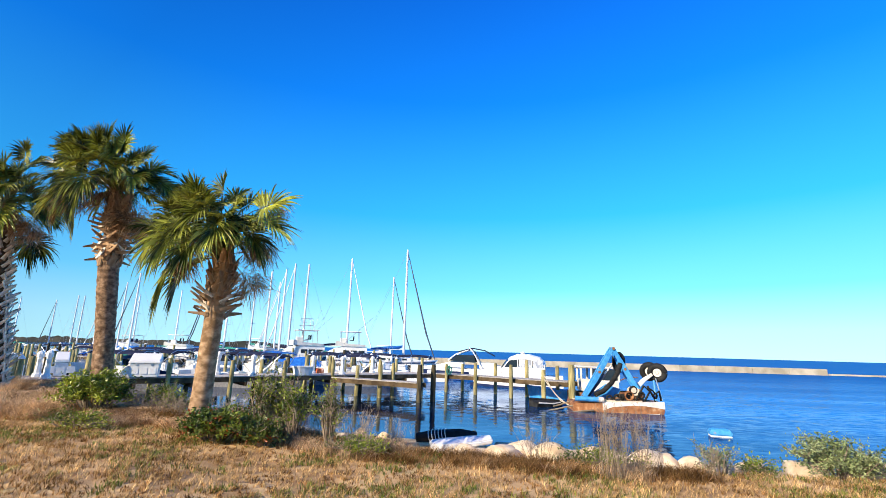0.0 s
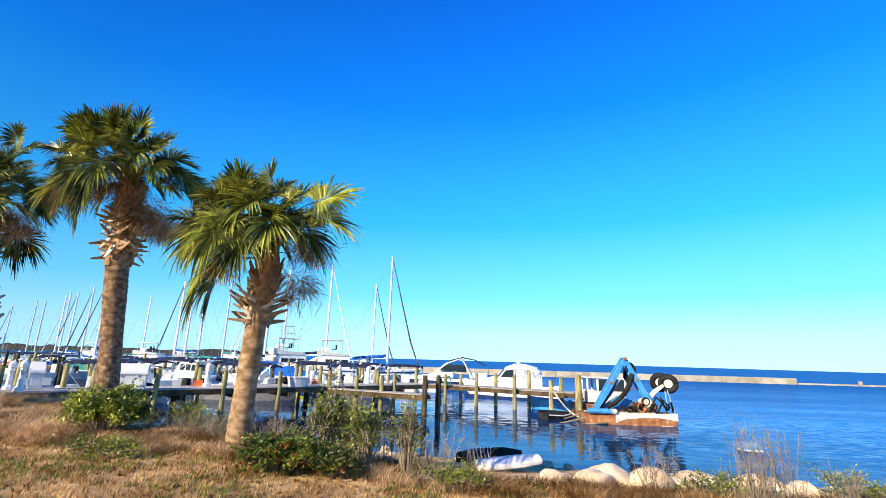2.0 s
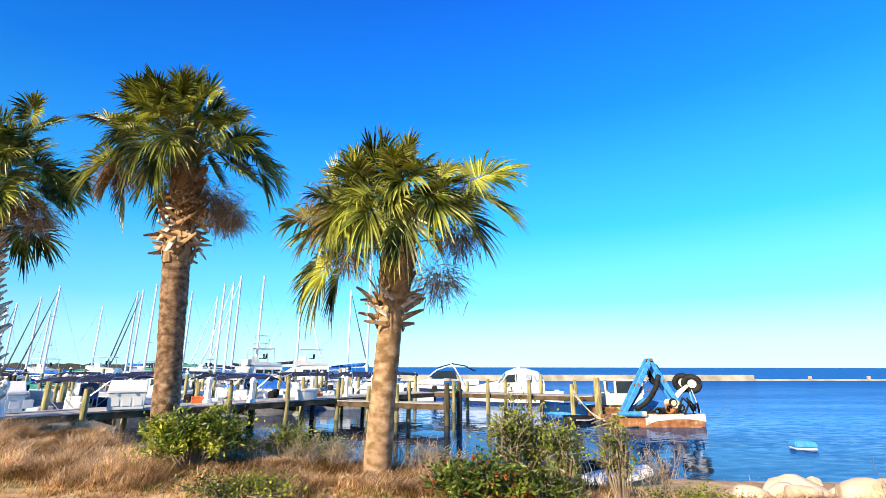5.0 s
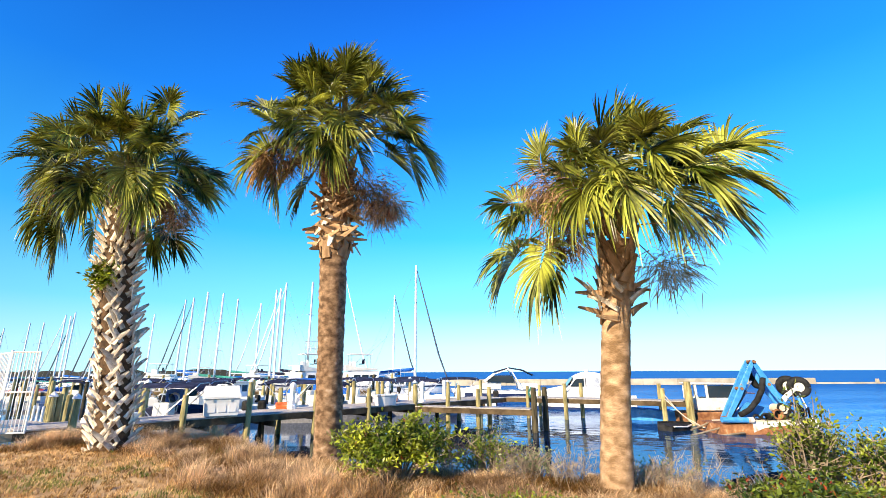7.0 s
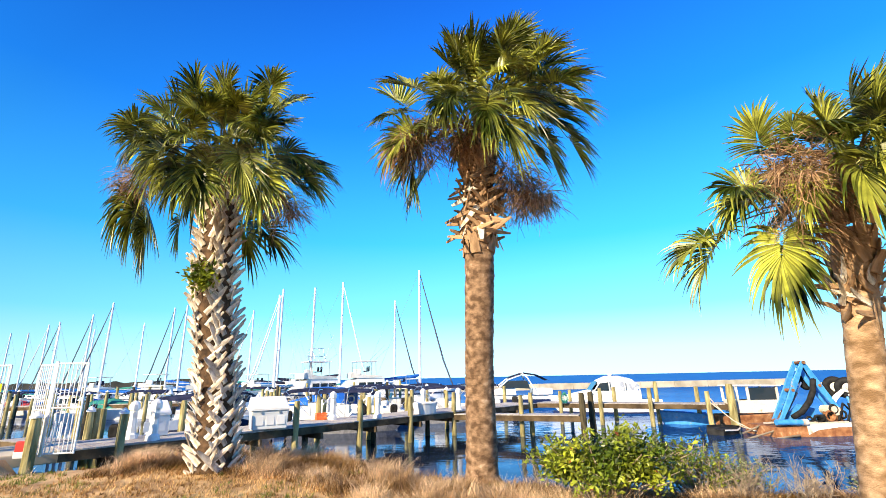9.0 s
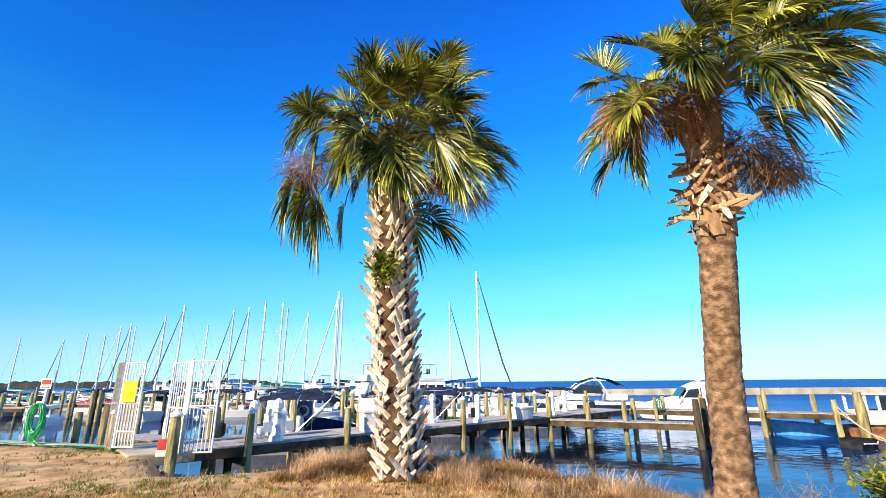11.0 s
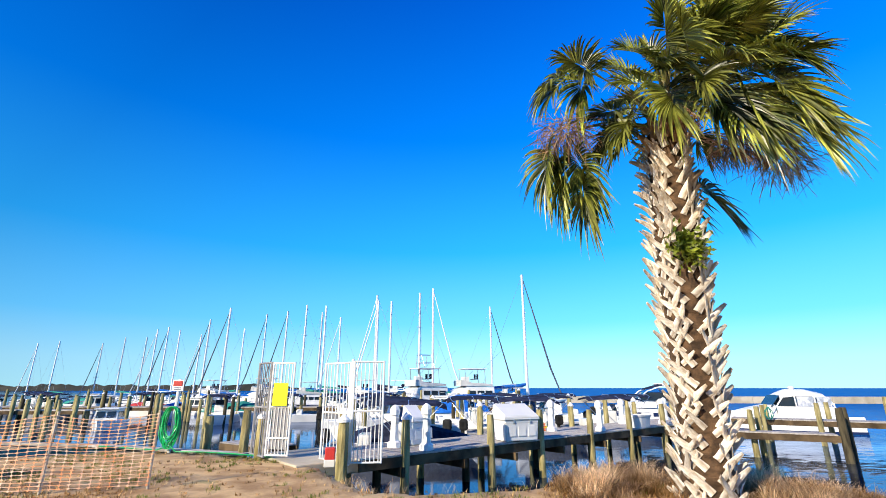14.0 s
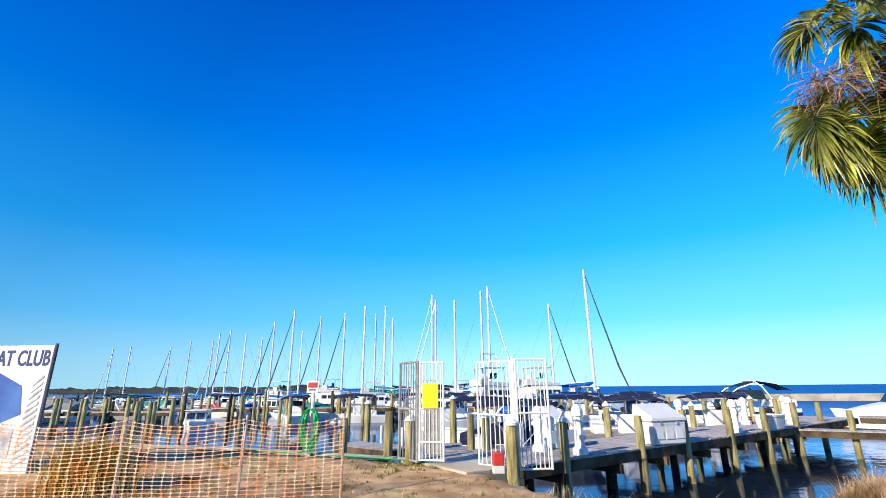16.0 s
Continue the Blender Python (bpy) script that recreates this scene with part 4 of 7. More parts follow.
def sport_yacht(label, m=Matrix(), tower=True):
    """Sport-fishing motor yacht: high bow, glazed saloon, open flybridge with roof, tower."""
    t = thing("motor_yacht", label, "yacht", "moored motor yachts", m)
    hull = part("hull", hull_bm(11.5, 3.9, 1.35, 0.7, 0.5), "white", t)
    part("stripe", stripe_bm(11.5, 3.9, 1.35, 0.78, 0.86, 0.5), "navy", hull)
    bm = nb()
    loft(bm, [[(x, -w_, 1.3), (x + k_, -w_ * 0.86, h), (x + k_, w_ * 0.86, h), (x, w_, 1.3)] for x, w_, h, k_ in ((-2.6, 1.6, 3.05, 0), (0.6, 1.6, 3.1, 0), (2.0, 1.35, 2.8, -0.3), (3.6, 0.95, 1.9, -0.3))])
    house = part("deckhouse", bm, "white", t)
    window_band(house, [((-1.9 + i * 1.0, s_ * 1.5, 2.35), 0.8, 0.04, 0.5, 0, 0) for i in range(3) for s_ in (-1, 1)] + [((2.75, s_ * 0.48, 2.38), 0.04, 0.8, 0.55, 0, -52) for s_ in (-1, 1)] + [((-2.62, s_ * 0.55, 2.2), 0.04, 0.8, 0.9, 0, 0) for s_ in (-1, 1)])
    bm = nb()
    loft(bm, [[(x, -1.5, 3.1), (x, -1.55, h), (x, 1.55, h), (x, 1.5, 3.1)] for x, h in ((-2.4, 3.35), (0.2, 3.5), (1.3, 3.8), (1.5, 3.75))])
    part("flybridge", bm, "offwhite", t)
    bm = nb()
    box(bm, 2.8, 2.8, 0.1, Matrix.Translation((-0.4, 0, 5.05)), 0.04)
    roof = part("hardtop", bm, "white", t)
    for x in (-1.6, 0.8):
        for s_ in (-1, 1):
            part("pillar", rod(nb(), (x, s_ * 1.3, 3.4), (x + 0.1, s_ * 1.25, 5.0), 0.035), "metal", roof)
    bm = nb()
    box(bm, 0.9, 0.6, 0.85, Matrix.Translation((0.5, 0, 3.75)), 0.08)
    part("helm_console", bm, "white", t)
    for s_ in (-0.5, 0.5):
        bm = nb()
        box(bm, 0.5, 0.5, 0.1, Matrix.Translation((-0.6, s_, 3.9)), 0.04)
        box(bm, 0.1, 0.5, 0.55, Matrix.Translation((-0.85, s_, 4.2)), 0.04)
        part("helm_seat", bm, "canvas", t)
    if tower:
        for sx in (-0.9, 0.4):
            for s_ in (-1, 1):
                part("tower_leg", rod(nb(), (sx - 0.2, s_ * 1.15, 5.1), (sx, s_ * 0.55, 6.6), 0.03), "metal", roof)
        for z, q in ((5.7, 0.9), (6.6, 0.6)):
            for s_ in (-1, 1):
                part("tower_rail", rod(nb(), (-0.95, s_ * q, z), (0.45, s_ * q, z), 0.025), "metal", roof)
            for x in (-0.95, 0.45):
                part("tower_rail", rod(nb(), (x, -q, z), (x, q, z), 0.025), "metal", roof)
        part("antenna", rod(nb(), (-1.0, 1.0, 5.1), (-1.9, 1.1, 8.2), 0.02, 0.008, 5), "white", t)
    for s_ in (-1, 1):
        part("outrigger", rod(nb(), (0.6, s_ * 1.5, 3.3), (-3.4, s_ * 2.2, 7.2), 0.025, 0.01, 5), "metal", t)
        bm = nb()
        for i in range(5):
            rod(bm, (1.2 + i, s_ * (1.7 - 0.09 * i * i), 1.5 + 0.08 * i), (1.2 + i, s_ * (1.7 - 0.09 * i * i), 2.2 + 0.08 * i), 0.02, None, 5)
        for i in range(4):
            rod(bm, (1.2 + i, s_ * (1.7 - 0.09 * i * i), 2.2 + 0.08 * i), (2.2 + i, s_ * (1.7 - 0.09 * (i + 1) ** 2), 2.28 + 0.08 * i), 0.02, None, 5)
        part("bow_rail", bm, "metal", t)
    return t


def bimini_skiff(label, m=Matrix(), canvas="canvas", hull_mat="mesh_grey"):
    """Open skiff with console, outboard and a long arched canopy on a bent tube frame."""
    t = thing("open_boat", label, "boat", "open boats at the dock", m)
    # default grey: a white hull with the dock's shade put into its colour
    part("hull", hull_bm(6.0, 2.3, 0.75, 0.35), hull_mat, t)
    bm = nb()
    box(bm, 0.7, 0.8, 0.95, Matrix.Translation((-0.2, 0, 1.15)), 0.08)
    console = part("console", bm, "white", t)
    bm = nb()
    box(bm, 0.03, 0.75, 0.4, pose(0.12, 0, 1.8, 0, -20, 0), 0.01)
    part("windscreen", bm, "glass", console)
    bm = nb()
    rings = []
    for i in range(9):
        f = i / 8
        x = -1.7 + 3.3 * f
        z = 2.36 + 0.08 * math.sin(math.pi * f) - 0.12 * (f > 0.95) - 0.04 * (f < 0.05)
        rings.append([(x, y, z - 0.16 * (abs(y) / 1.05) ** 3 + dz) for y, dz in ((-1.05, 0), (-0.7, 0.03), (0, 0.05), (0.7, 0.03), (1.05, 0), (0.7, -0.02), (0, 0), (-0.7, -0.02))])
    loft(bm, rings)
    part("canopy", bm, canvas, t)
    for x0, x1 in ((-0.1, -1.5), (-0.1, 1.4), (-0.1, 0.1)):
        part("canopy_frame", tube(nb(), [(x0, -1.08, 0.85), (x1, -1.0, 2.3), (x1, -0.6, 2.44), (x1, 0.6, 2.44), (x1, 1.0, 2.3), (x0, 1.08, 0.85)], 0.022, 6), "metal", t)
    bm = nb()
    box(bm, 0.45, 0.42, 0.55, Matrix.Translation((-3.2, 0, 1.1)), 0.12)
    motor = part("outboard", bm, "black", t)
    part("motor_leg", rod(nb(), (-3.25, 0, 0.9), (-3.2, 0, -0.4), 0.1, 0.06), "black", motor)
    bm = nb()
    box(bm, 0.5, 1.2, 0.45, Matrix.Translation((-1.6, 0, 0.95)), 0.08)
    part("bench", bm, "offwhite", t)
    return t


def express_cruiser(label, m=Matrix()):
    """Low white cruiser: long foredeck, raked dark windscreen, radar arch with dark canvas top."""
    t = thing("motor_cruiser", label, "boat", "", m)
    hull = part("hull", hull_bm(7.2, 2.8, 0.95, 0.5, 0.2), "white", t)
    part("stripe", stripe_bm(7.2, 2.8, 0.95, 0.3, 0.8, 0.2), "navy", hull)
    bm = nb()
    loft(bm, [[(x, -w_, 1.15), (x, -w_ * 0.8, h), (x, w_ * 0.8, h), (x, w_, 1.15)] for x, w_, h in ((-0.4, 1.15, 1.75), (0.6, 1.1, 1.7), (1.9, 0.8, 1.35), (3.0, 0.35, 1.2))])
    part("foredeck", bm, "white", t)
    for s_ in (-1, 1):
        bm = nb()
        prism(bm, [(-1.6, 1.6), (-1.4, 2.25), (0.1, 2.25), (0.8, 1.75)], s_ * 1.12 - 0.02, s_ * 1.12 + 0.02)
        part("side_glass", bm, "glass", t)
    bm = nb()
    box(bm, 0.04, 2.1, 0.8, pose(0.45, 0, 2.02, 0, -52, 0), 0.01)
    part("windscreen", bm, "glass", t)
    part("arch", tube(nb(), [(-2.2, -1.3, 1.1), (-1.4, -1.25, 2.5), (-1.0, -1.0, 2.9), (-1.0, 1.0, 2.9), (-1.4, 1.25, 2.5), (-2.2, 1.3, 1.1)], 0.055), "white", t)
    part("screen_frame", tube(nb(), [(0.95, -1.15, 1.75), (0.2, -1.15, 2.35), (-1.0, -1.1, 2.75)], 0.05), "white", t)
    part("screen_frame", tube(nb(), [(0.95, 1.15, 1.75), (0.2, 1.15, 2.35), (-1.0, 1.1, 2.75)], 0.05), "white", t)
    bm = nb()
    loft(bm, [[(x, -1.15, z - 0.1), (x, 0, z), (x, 1.15, z - 0.1), (x, 0, z - 0.04)] for x, z in ((-3.3, 2.3), (-2.4, 2.75), (-1.2, 2.95), (0.1, 2.6))])
    part("canvas_top", bm, "canvas", t)
    bm = nb()
    box(bm, 1.6, 2.2, 0.5, Matrix.Translation((-2.7, 0, 1.35)), 0.1)
    part("aft_seat", bm, "white", t)
    return t


def cabin_cruiser(label, m=Matrix()):
    """White cabin boat with a clear-curtained hardtop, raked windscreen and boarding ladder."""
    t = thing("cabin_boat", label, "boat", "", m)
    hull = part("hull", hull_bm(7.8, 2.8, 1.2, 0.5, 0.3), "white", t)
    part("stripe", stripe_bm(7.8, 2.8, 1.2, 0.04, 0.30, 0.3), "navy", hull)
    bm = nb()
    rings = []
    for x, z, w_ in ((-2.5, 2.35, 1.05), (-2.1, 2.75, 1.1), (-1.2, 2.98, 1.12), (-0.2, 2.98, 1.1), (0.4, 2.75, 1.06), (0.55, 2.66, 1.05)):
        arc = [(x, w_ * math.cos(math.pi * k_ / 10), z - 0.42 + 0.42 * math.sin(math.pi * k_ / 10)) for k_ in range(11)]
        rings.append(arc + [(x, y * 0.96, zz - 0.05) for x, y, zz in arc[::-1]])
    loft(bm, rings)
    top = part("canvas_top", bm, "white", t)
    bm = nb()
    bmesh.ops.create_uvsphere(bm, u_segments=14, v_segments=7, radius=0.2, matrix=Matrix.Translation((-0.6, 0, 3.08)) @ Matrix.Diagonal((1, 1, 0.55, 1)))
    part("radar_dome", bm, "white", top, smooth=True)
    for s_ in (-1, 1):
        for x0, x1, z1 in ((-2.4, -2.45, 2.1), (-1.4, -1.4, 2.6), (-0.3, -0.25, 2.6), (1.35, 0.5, 2.4)):
            part("pillar", rod(nb(), (x0, s_ * 1.12, 1.3), (x1, s_ * 1.09, z1), 0.045), "white", top)
        for x, w_ in ((-1.92, 0.8), (-0.85, 0.95)):
            bm = nb()
            box(bm, w_, 0.02, 0.62, Matrix.Translation((x, s_ * 1.1, 2.2)), 0.005)
            part("curtain_window", bm, "print_grey", top)
        bm = nb()
        prism(bm, [(-0.2, 1.9), (-0.2, 2.5), (0.4, 2.45), (0.9, 1.9)], s_ * 1.09 - 0.012, s_ * 1.09 + 0.012)
        part("side_window", bm, "glass", top)
        bm = nb()
        box(bm, 3.4, 0.05, 0.6, Matrix.Translation((-0.8, s_ * 1.13, 1.58)), 0.02)
        part("coaming", bm, "white", t)
    bm = nb()
    box(bm, 0.03, 2.0, 0.95, pose(0.88, 0, 2.2, 0, -38, 0), 0.01)
    part("windscreen", bm, "glass", top)
    bm = nb()
    loft(bm, [[(x, -w_, 1.2), (x, -w_ * 0.8, h), (x, w_ * 0.8, h), (x, w_, 1.2)] for x, w_, h in ((0.9, 1.1, 2.0), (2.2, 0.85, 1.75), (3.3, 0.4, 1.5))])
    part("foredeck", bm, "white", t)
    bm = nb()
    for s_ in (-0.17, 0.17):
        rod(bm, (0.2 + s_, -1.45, 0.3), (0.2 + s_, -1.42, 1.7), 0.025)
    for i in range(4):
        rod(bm, (0.03, -1.45, 0.45 + i * 0.3), (0.37, -1.45, 0.45 + i * 0.3), 0.02)
    part("ladder", bm, "white", t)
    return t


def pilot_boat(label, m=Matrix(), roof="white"):
    """Small boat with a glazed pilot-house."""
    t = thing("pilothouse_boat", label, "boat", "", m)
    part("hull", hull_bm(6.2, 2.3, 0.95, 0.4, 0.35), "white", t)
    bm = nb()
    loft(bm, [[(x, -1.0, 0.95), (x + k_, -0.85, 2.1), (x + k_, 0.85, 2.1), (x, 1.0, 0.95)] for x, k_ in ((-1.4, 0.1), (0.9, -0.05), (1.3, -0.35))])
    house = part("pilothouse", bm, "white", t)
    window_band(house, [((-0.95 + i * 0.72, s_ * 0.93, 1.62), 0.56, 0.05, 0.55, 0, 0) for i in range(3) for s_ in (-1, 1)] + [((1.12, s_ * 0.42, 1.65), 0.04, 0.7, 0.55, 0, -18) for s_ in (-1, 1)] + [((-1.36, s_ * 0.4, 1.62), 0.04, 0.6, 0.55, 0, 0) for s_ in (-1, 1)])
    bm = nb()
    box(bm, 2.9, 2.0, 0.08, Matrix.Translation((-0.15, 0, 2.16)), 0.03)
    part("roof", bm, roof, t)
    for sy in (-1, 1):
        ends = [(0.9 + i * 0.6, sy * (0.85 - 0.072 * i * i), 1.1) for i in range(4)]
        rail = part("bow_rail", tube(nb(), [(x, y, z + 0.45) for x, y, z in ends], 0.018, 5), "metal", t)
        for x, y, z in ends:
            part("rail_post", rod(nb(), (x, y, z), (x, y, z + 0.45), 0.018, None, 5), "metal", rail)
    bm = nb()
    box(bm, 0.4, 0.4, 0.6, Matrix.Translation((-3.2, 0, 0.8)), 0.1)
    part("outboard", bm, "black", t)
    return t


def float_at(x, y, heading, scale=1.0, tip=0.0):
    return pose(x, y, KEEL, tip, 0, heading) @ Matrix.Scale(scale, 4)


# sailboats: mast foot, mast top height, heading (0: bow to the right)
sail_a = sailboat("white", "blue_canvas", "dark_mast", "white sailing yacht with dark furled jib moored in a slip", float_at(-9.5 - 1.05, 65.85, 8, 1.163))
sail_b = sailboat("navy", "canvas", "mast", "dark-hulled sailing yacht with white furled jib in a slip", float_at(-29.0, 70, 187, 1.0))
sail_c = sailboat("white", "teal", None, "white sailing yacht with teal sail cover in a slip", float_at(-39.0, 68, 172, 0.95))
def moor(src, x, y, top, head):
    """A copy of a sailboat with its mast at x, y and the mast's top at that height."""
    sc = (top - KEEL) / 15
    off = 0.9 * sc
    copy_thing(src, float_at(x - off * math.cos(radians(head)), y - off * math.sin(radians(head)), head, sc)).scale = (sc, sc, sc)


moor(sail_c, -99.0, 90, 12.0, 180)
moor(sail_a, -85.2, 85, 11.0, 184)
moor(sail_c, -83.4, 88, 12.3, 176)
moor(sail_b, -78.6, 90, 14.0, 186)
moor(sail_a, -72.7, 85, 13.8, 178)
moor(sail_c, -54.2, 62, 10.3, 182)
moor(sail_b, -62.9, 80, 11.8, 172)
moor(sail_a, -49.6, 61, 11.5, 183)
moor(sail_a, -45.3, 58, 12.4, 190)
moor(sail_a, -61.6, 100, 18.3, 178)
moor(sail_a, -45.7, 75, 14.7, 182)
moor(sail_c, -45.6, 90, 16.9, 176)
moor(sail_c, -35.5, 64, 13.5, 170)
moor(sail_b, -45.2, 100, 17.4, 185)
moor(sail_b, -32.1, 78, 17.6, 178)
moor(sail_c, -24.8, 55, 12.3, 12)
moor(sail_c, -22.5, 61, 14.4, 168)
moor(sail_b, -23.6, 84, 19.8, 5)
moor(sail_a, -13.8, 77, 15.2, 5)
moor(sail_c, -66.5, 72, 10.6, 180)
moor(sail_b, -91.0, 78, 10.4, 176)
moor(sail_c, -57.5, 84, 13.2, 8)

sport_yacht("white sport-fishing yacht with flybridge and tower", float_at(-22.0, 60, 215))
low_yacht = sport_yacht("white motor yacht with covered flybridge in a slip", float_at(-16.6, 62, 200), False)
for x, y, head in ((-30.5, 62, 160), (-37, 60, 205), (-43.5, 62, 190), (-50, 61, 165), (-26.5, 66, 180), (-12.0, 61, 170)):
    o = copy_thing(low_yacht, float_at(x, y + 3, head))
    s_ = 0.66 + 0.05 * (int(-x) % 4)
    o.scale = (s_, s_, s_)

skiff = bimini_skiff("open skiff with dark arched canvas canopy by the dock", float_at(-17.6, 24.6, 10))
copy_thing(skiff, float_at(-12.4, 30.6, 5))
copy_thing(skiff, float_at(-7.0, 35.0, 8))
bimini_skiff("open skiff with bright blue canvas canopy", float_at(-15.4, 38.5, 150), "blue_canvas", "white")
for x, y, head in ((-27.5, 47, 190), (-56, 47, 175)):
    copy_thing(skiff, float_at(x, y, head))
express_cruiser("white motor cruiser with dark windscreen and canvas top", float_at(-0.4, 49.5, 178, 1.12))
cabin_cruiser("white cabin boat with clear curtains and radar dome", float_at(4.9, 38.8, 172, 0.95))
pilot = pilot_boat("small white pilothouse boat moored off the far dock", float_at(-40.2, 36.2, 296, 0.72), "white")
white_skiff = bimini_skiff("white open boat with black canopy in a slip", float_at(-10.6, 38.4, 200), "canvas", "white")
for x, y, head in ((-19.6, 30.4, 175), (-15.2, 33.6, 190), (-22.8, 38.6, 20), (-4.2, 42.5, 186), (-13.4, 45.0, 175), (-31.8, 44.5, 200), (-35.8, 42.2, 285), (-24.6, 49.0, 185), (-48.5, 51.0, 178), (-8.6, 48.0, 180)):
    copy_thing(white_skiff, float_at(x, y, head))
white_pilot = pilot_boat("small white pilothouse boat in a marina slip", float_at(-24, 44, 160))
rng = random.Random(5)
for i in range(22):
    x = -78 + i * 3.1 + rng.uniform(-0.8, 0.8)
    y = 54.5 + rng.uniform(-1.5, 3.5) if i % 2 else 66 + rng.uniform(-2, 2)
    o = copy_thing((white_pilot, pilot, skiff, skiff)[(i * 7) % 4] if i % 3 else skiff, float_at(x, y, 180 + rng.uniform(-25, 25)))
    s_ = rng.uniform(0.72, 1.0)
    o.scale = (s_, s_, s_)


def covered_boat(label, cover, m):
    """Boat under a fitted cover drawn up over a ridge pole."""
    t = thing("covered_boat", label, "boat", "", m)
    part("hull", hull_bm(6.4, 2.4, 0.9, 0.4), "white", t)
    bm = nb()
    loft(bm, [[(x, -w_, 0.92), (x, -w_ * 0.5, 0.92 + h * 0.75), (x, 0, 0.92 + h), (x, w_ * 0.5, 0.92 + h * 0.75), (x, w_, 0.92)] for x, w_, h in ((-3.1, 1.0, 0.5), (-1.2, 1.2, 1.0), (0.8, 1.18, 0.8), (2.2, 0.8, 0.5), (3.0, 0.35, 0.3))])
    part("cover", bm, cover, t)
    return t


covered_boat("moored boat under a red cover", "red", float_at(-52.5, 55.5, 185, 0.8))
covered_boat("moored boat under a teal cover", "teal", float_at(-38.2, 48.2, 195, 0.9))
covered_boat("moored boat under a bright blue cover", "blue_canvas", float_at(-45.5, 54, 190))
covered_boat("moored boat under a bright blue cover", "blue_canvas", float_at(-17.5, 47, 200))
covered_boat("moored boat under a teal cover", "teal", float_at(-60.5, 56, 175))

covered_boat("moored boat under a grey arched cover", "mesh_grey", float_at(-62.5, 43.5, 185, 1.3))
covered_boat("moored boat under an orange cover", "orange", float_at(-71.5, 42.5, 170, 1.0))

# ---- far marina docks ----
far_dock = thing("far_dock", "long brown marina walkway behind the basin", "dock")
FA, FB = Vector((-75, 45.5, 0)), Vector((-12, 50.5, 0))
bm = nb()
d = FB - FA
rot = Matrix.Rotation(math.atan2(d.y, d.x), 4, "Z")
c = (FA + FB) / 2
box(bm, d.length, 1.8, 0.08, Matrix.Translation((c.x, c.y, 1.36)) @ rot)
part("walkway", bm, "plank", far_dock)
for off in (-0.85, 0.85):
    bm = nb()
    box(bm, d.length, 0.08, 0.28, Matrix.Translation((c.x, c.y + off, 1.18)) @ rot)
    part("stringer", bm, "beam", far_dock)
near_dock = thing("slip_dock", "brown finger walkway with many piles in the basin", "dock")
bm = nb()
d2 = Vector((-47, 41.5, 0)) - Vector((-75, 38.5, 0))
box(bm, d2.length, 1.4, 0.08, Matrix.Translation((-61, 40.75, 1.3)) @ Matrix.Rotation(math.atan2(d2.y, d2.x), 4, "Z"))
part("walkway", bm, "plank", near_dock)
bm = nb()
box(bm, d2.length, 0.08, 0.26, Matrix.Translation((-61, 40.0, 1.13)) @ Matrix.Rotation(math.atan2(d2.y, d2.x), 4, "Z"))
part("stringer", bm, "beam", near_dock)
for i in range(26):
    f = i / 25
    p = FA.lerp(FB, f)
    pile(p.x, p.y - 1.0, 2.3 + 0.35 * rng.random(), 0.14, cap=(i % 5 == 0))
    if i % 2:
        pile(p.x + 0.6, p.y + 6.5 + rng.uniform(-1, 1), 2.5 + 0.4 * rng.random(), 0.14)
    if i % 3 == 0:
        pile(p.x - 0.5, p.y - 4.5 + rng.uniform(-1, 1), 2.3 + 0.3 * rng.random(), 0.14, cap=(i % 2 == 0))
for i in range(13):
    x = -74 + i * 2.15
    pile(x + rng.uniform(-0.3, 0.3), 38.4 + 0.107 * (x + 74) + (1.9 if i % 3 == 0 else 0), 2.2 + 0.4 * rng.random(), 0.14)
for x, y, t_ in ((-55.5, 40.2, 2.34), (-54.5, 40.3, 2.43), (-40.7, 30.6, 2.41), (-41.1, 31.7, 2.45), (-45.5, 36.7, 2.47), (-38.2, 29.5, 2.55), (-41.0, 33.0, 2.33), (-38.2, 31.2, 2.6), (-37.7, 37.4, 2.66), (-40.6, 43.7, 2.1), (-39.4, 43.8, 2.1), (-30.9, 41.0, 2.54), (-29.9, 41.3, 2.33)):
    pile(x, y, t_, 0.13)
for x, y in ((-46.5, 33.2), (-49.2, 33.5), (-33.8, 37.2), (-24.5, 27), (-20.6, 27.5), (-21.5, 33)):
    pile(x, y, 2.35 + 0.3 * rng.random(), 0.15, cap=(int(x) % 2 == 0))
for i, (x, y) in enumerate(((-17.5, 33), (-14.8, 35.5), (-11.5, 36), (-19.5, 38), (-9.4, 35.2), (-6.8, 37.5), (-5.0, 39), (-13.2, 42), (-16.8, 44), (-8.2, 43), (-21, 44), (-2.6, 37.6))):
    pile(x, y, 2.3 + 0.3 * rng.random(), 0.13, cap=(i % 3 == 0))


for i in range(46):
    x = -74 + 64 * rng.random()
    pile(x, 39.5 + 17 * rng.random(), 2.0 + 0.9 * rng.random(), 0.13, "pile" if i % 2 else "dark_pile", cap=(i % 6 == 0))


# broken boards below the gate
for x, y, turn, L in ((-15.85, 15.05, 20, 0.22), (-15.55, 15.0, -35, 0.3), (-14.85, 14.72, 10, 0.42)):
    bm = nb()
    box(bm, L, 0.2, 0.13, Matrix.Translation((0, 0, 0.05)), 0.012)
    tagged(part("plastic_block", bm, "offwhite"), "broken white plastic block lying on the bank", "block", "broken blocks").matrix_world = pose(x, y, ground_z(x, y), 4, 0, turn)


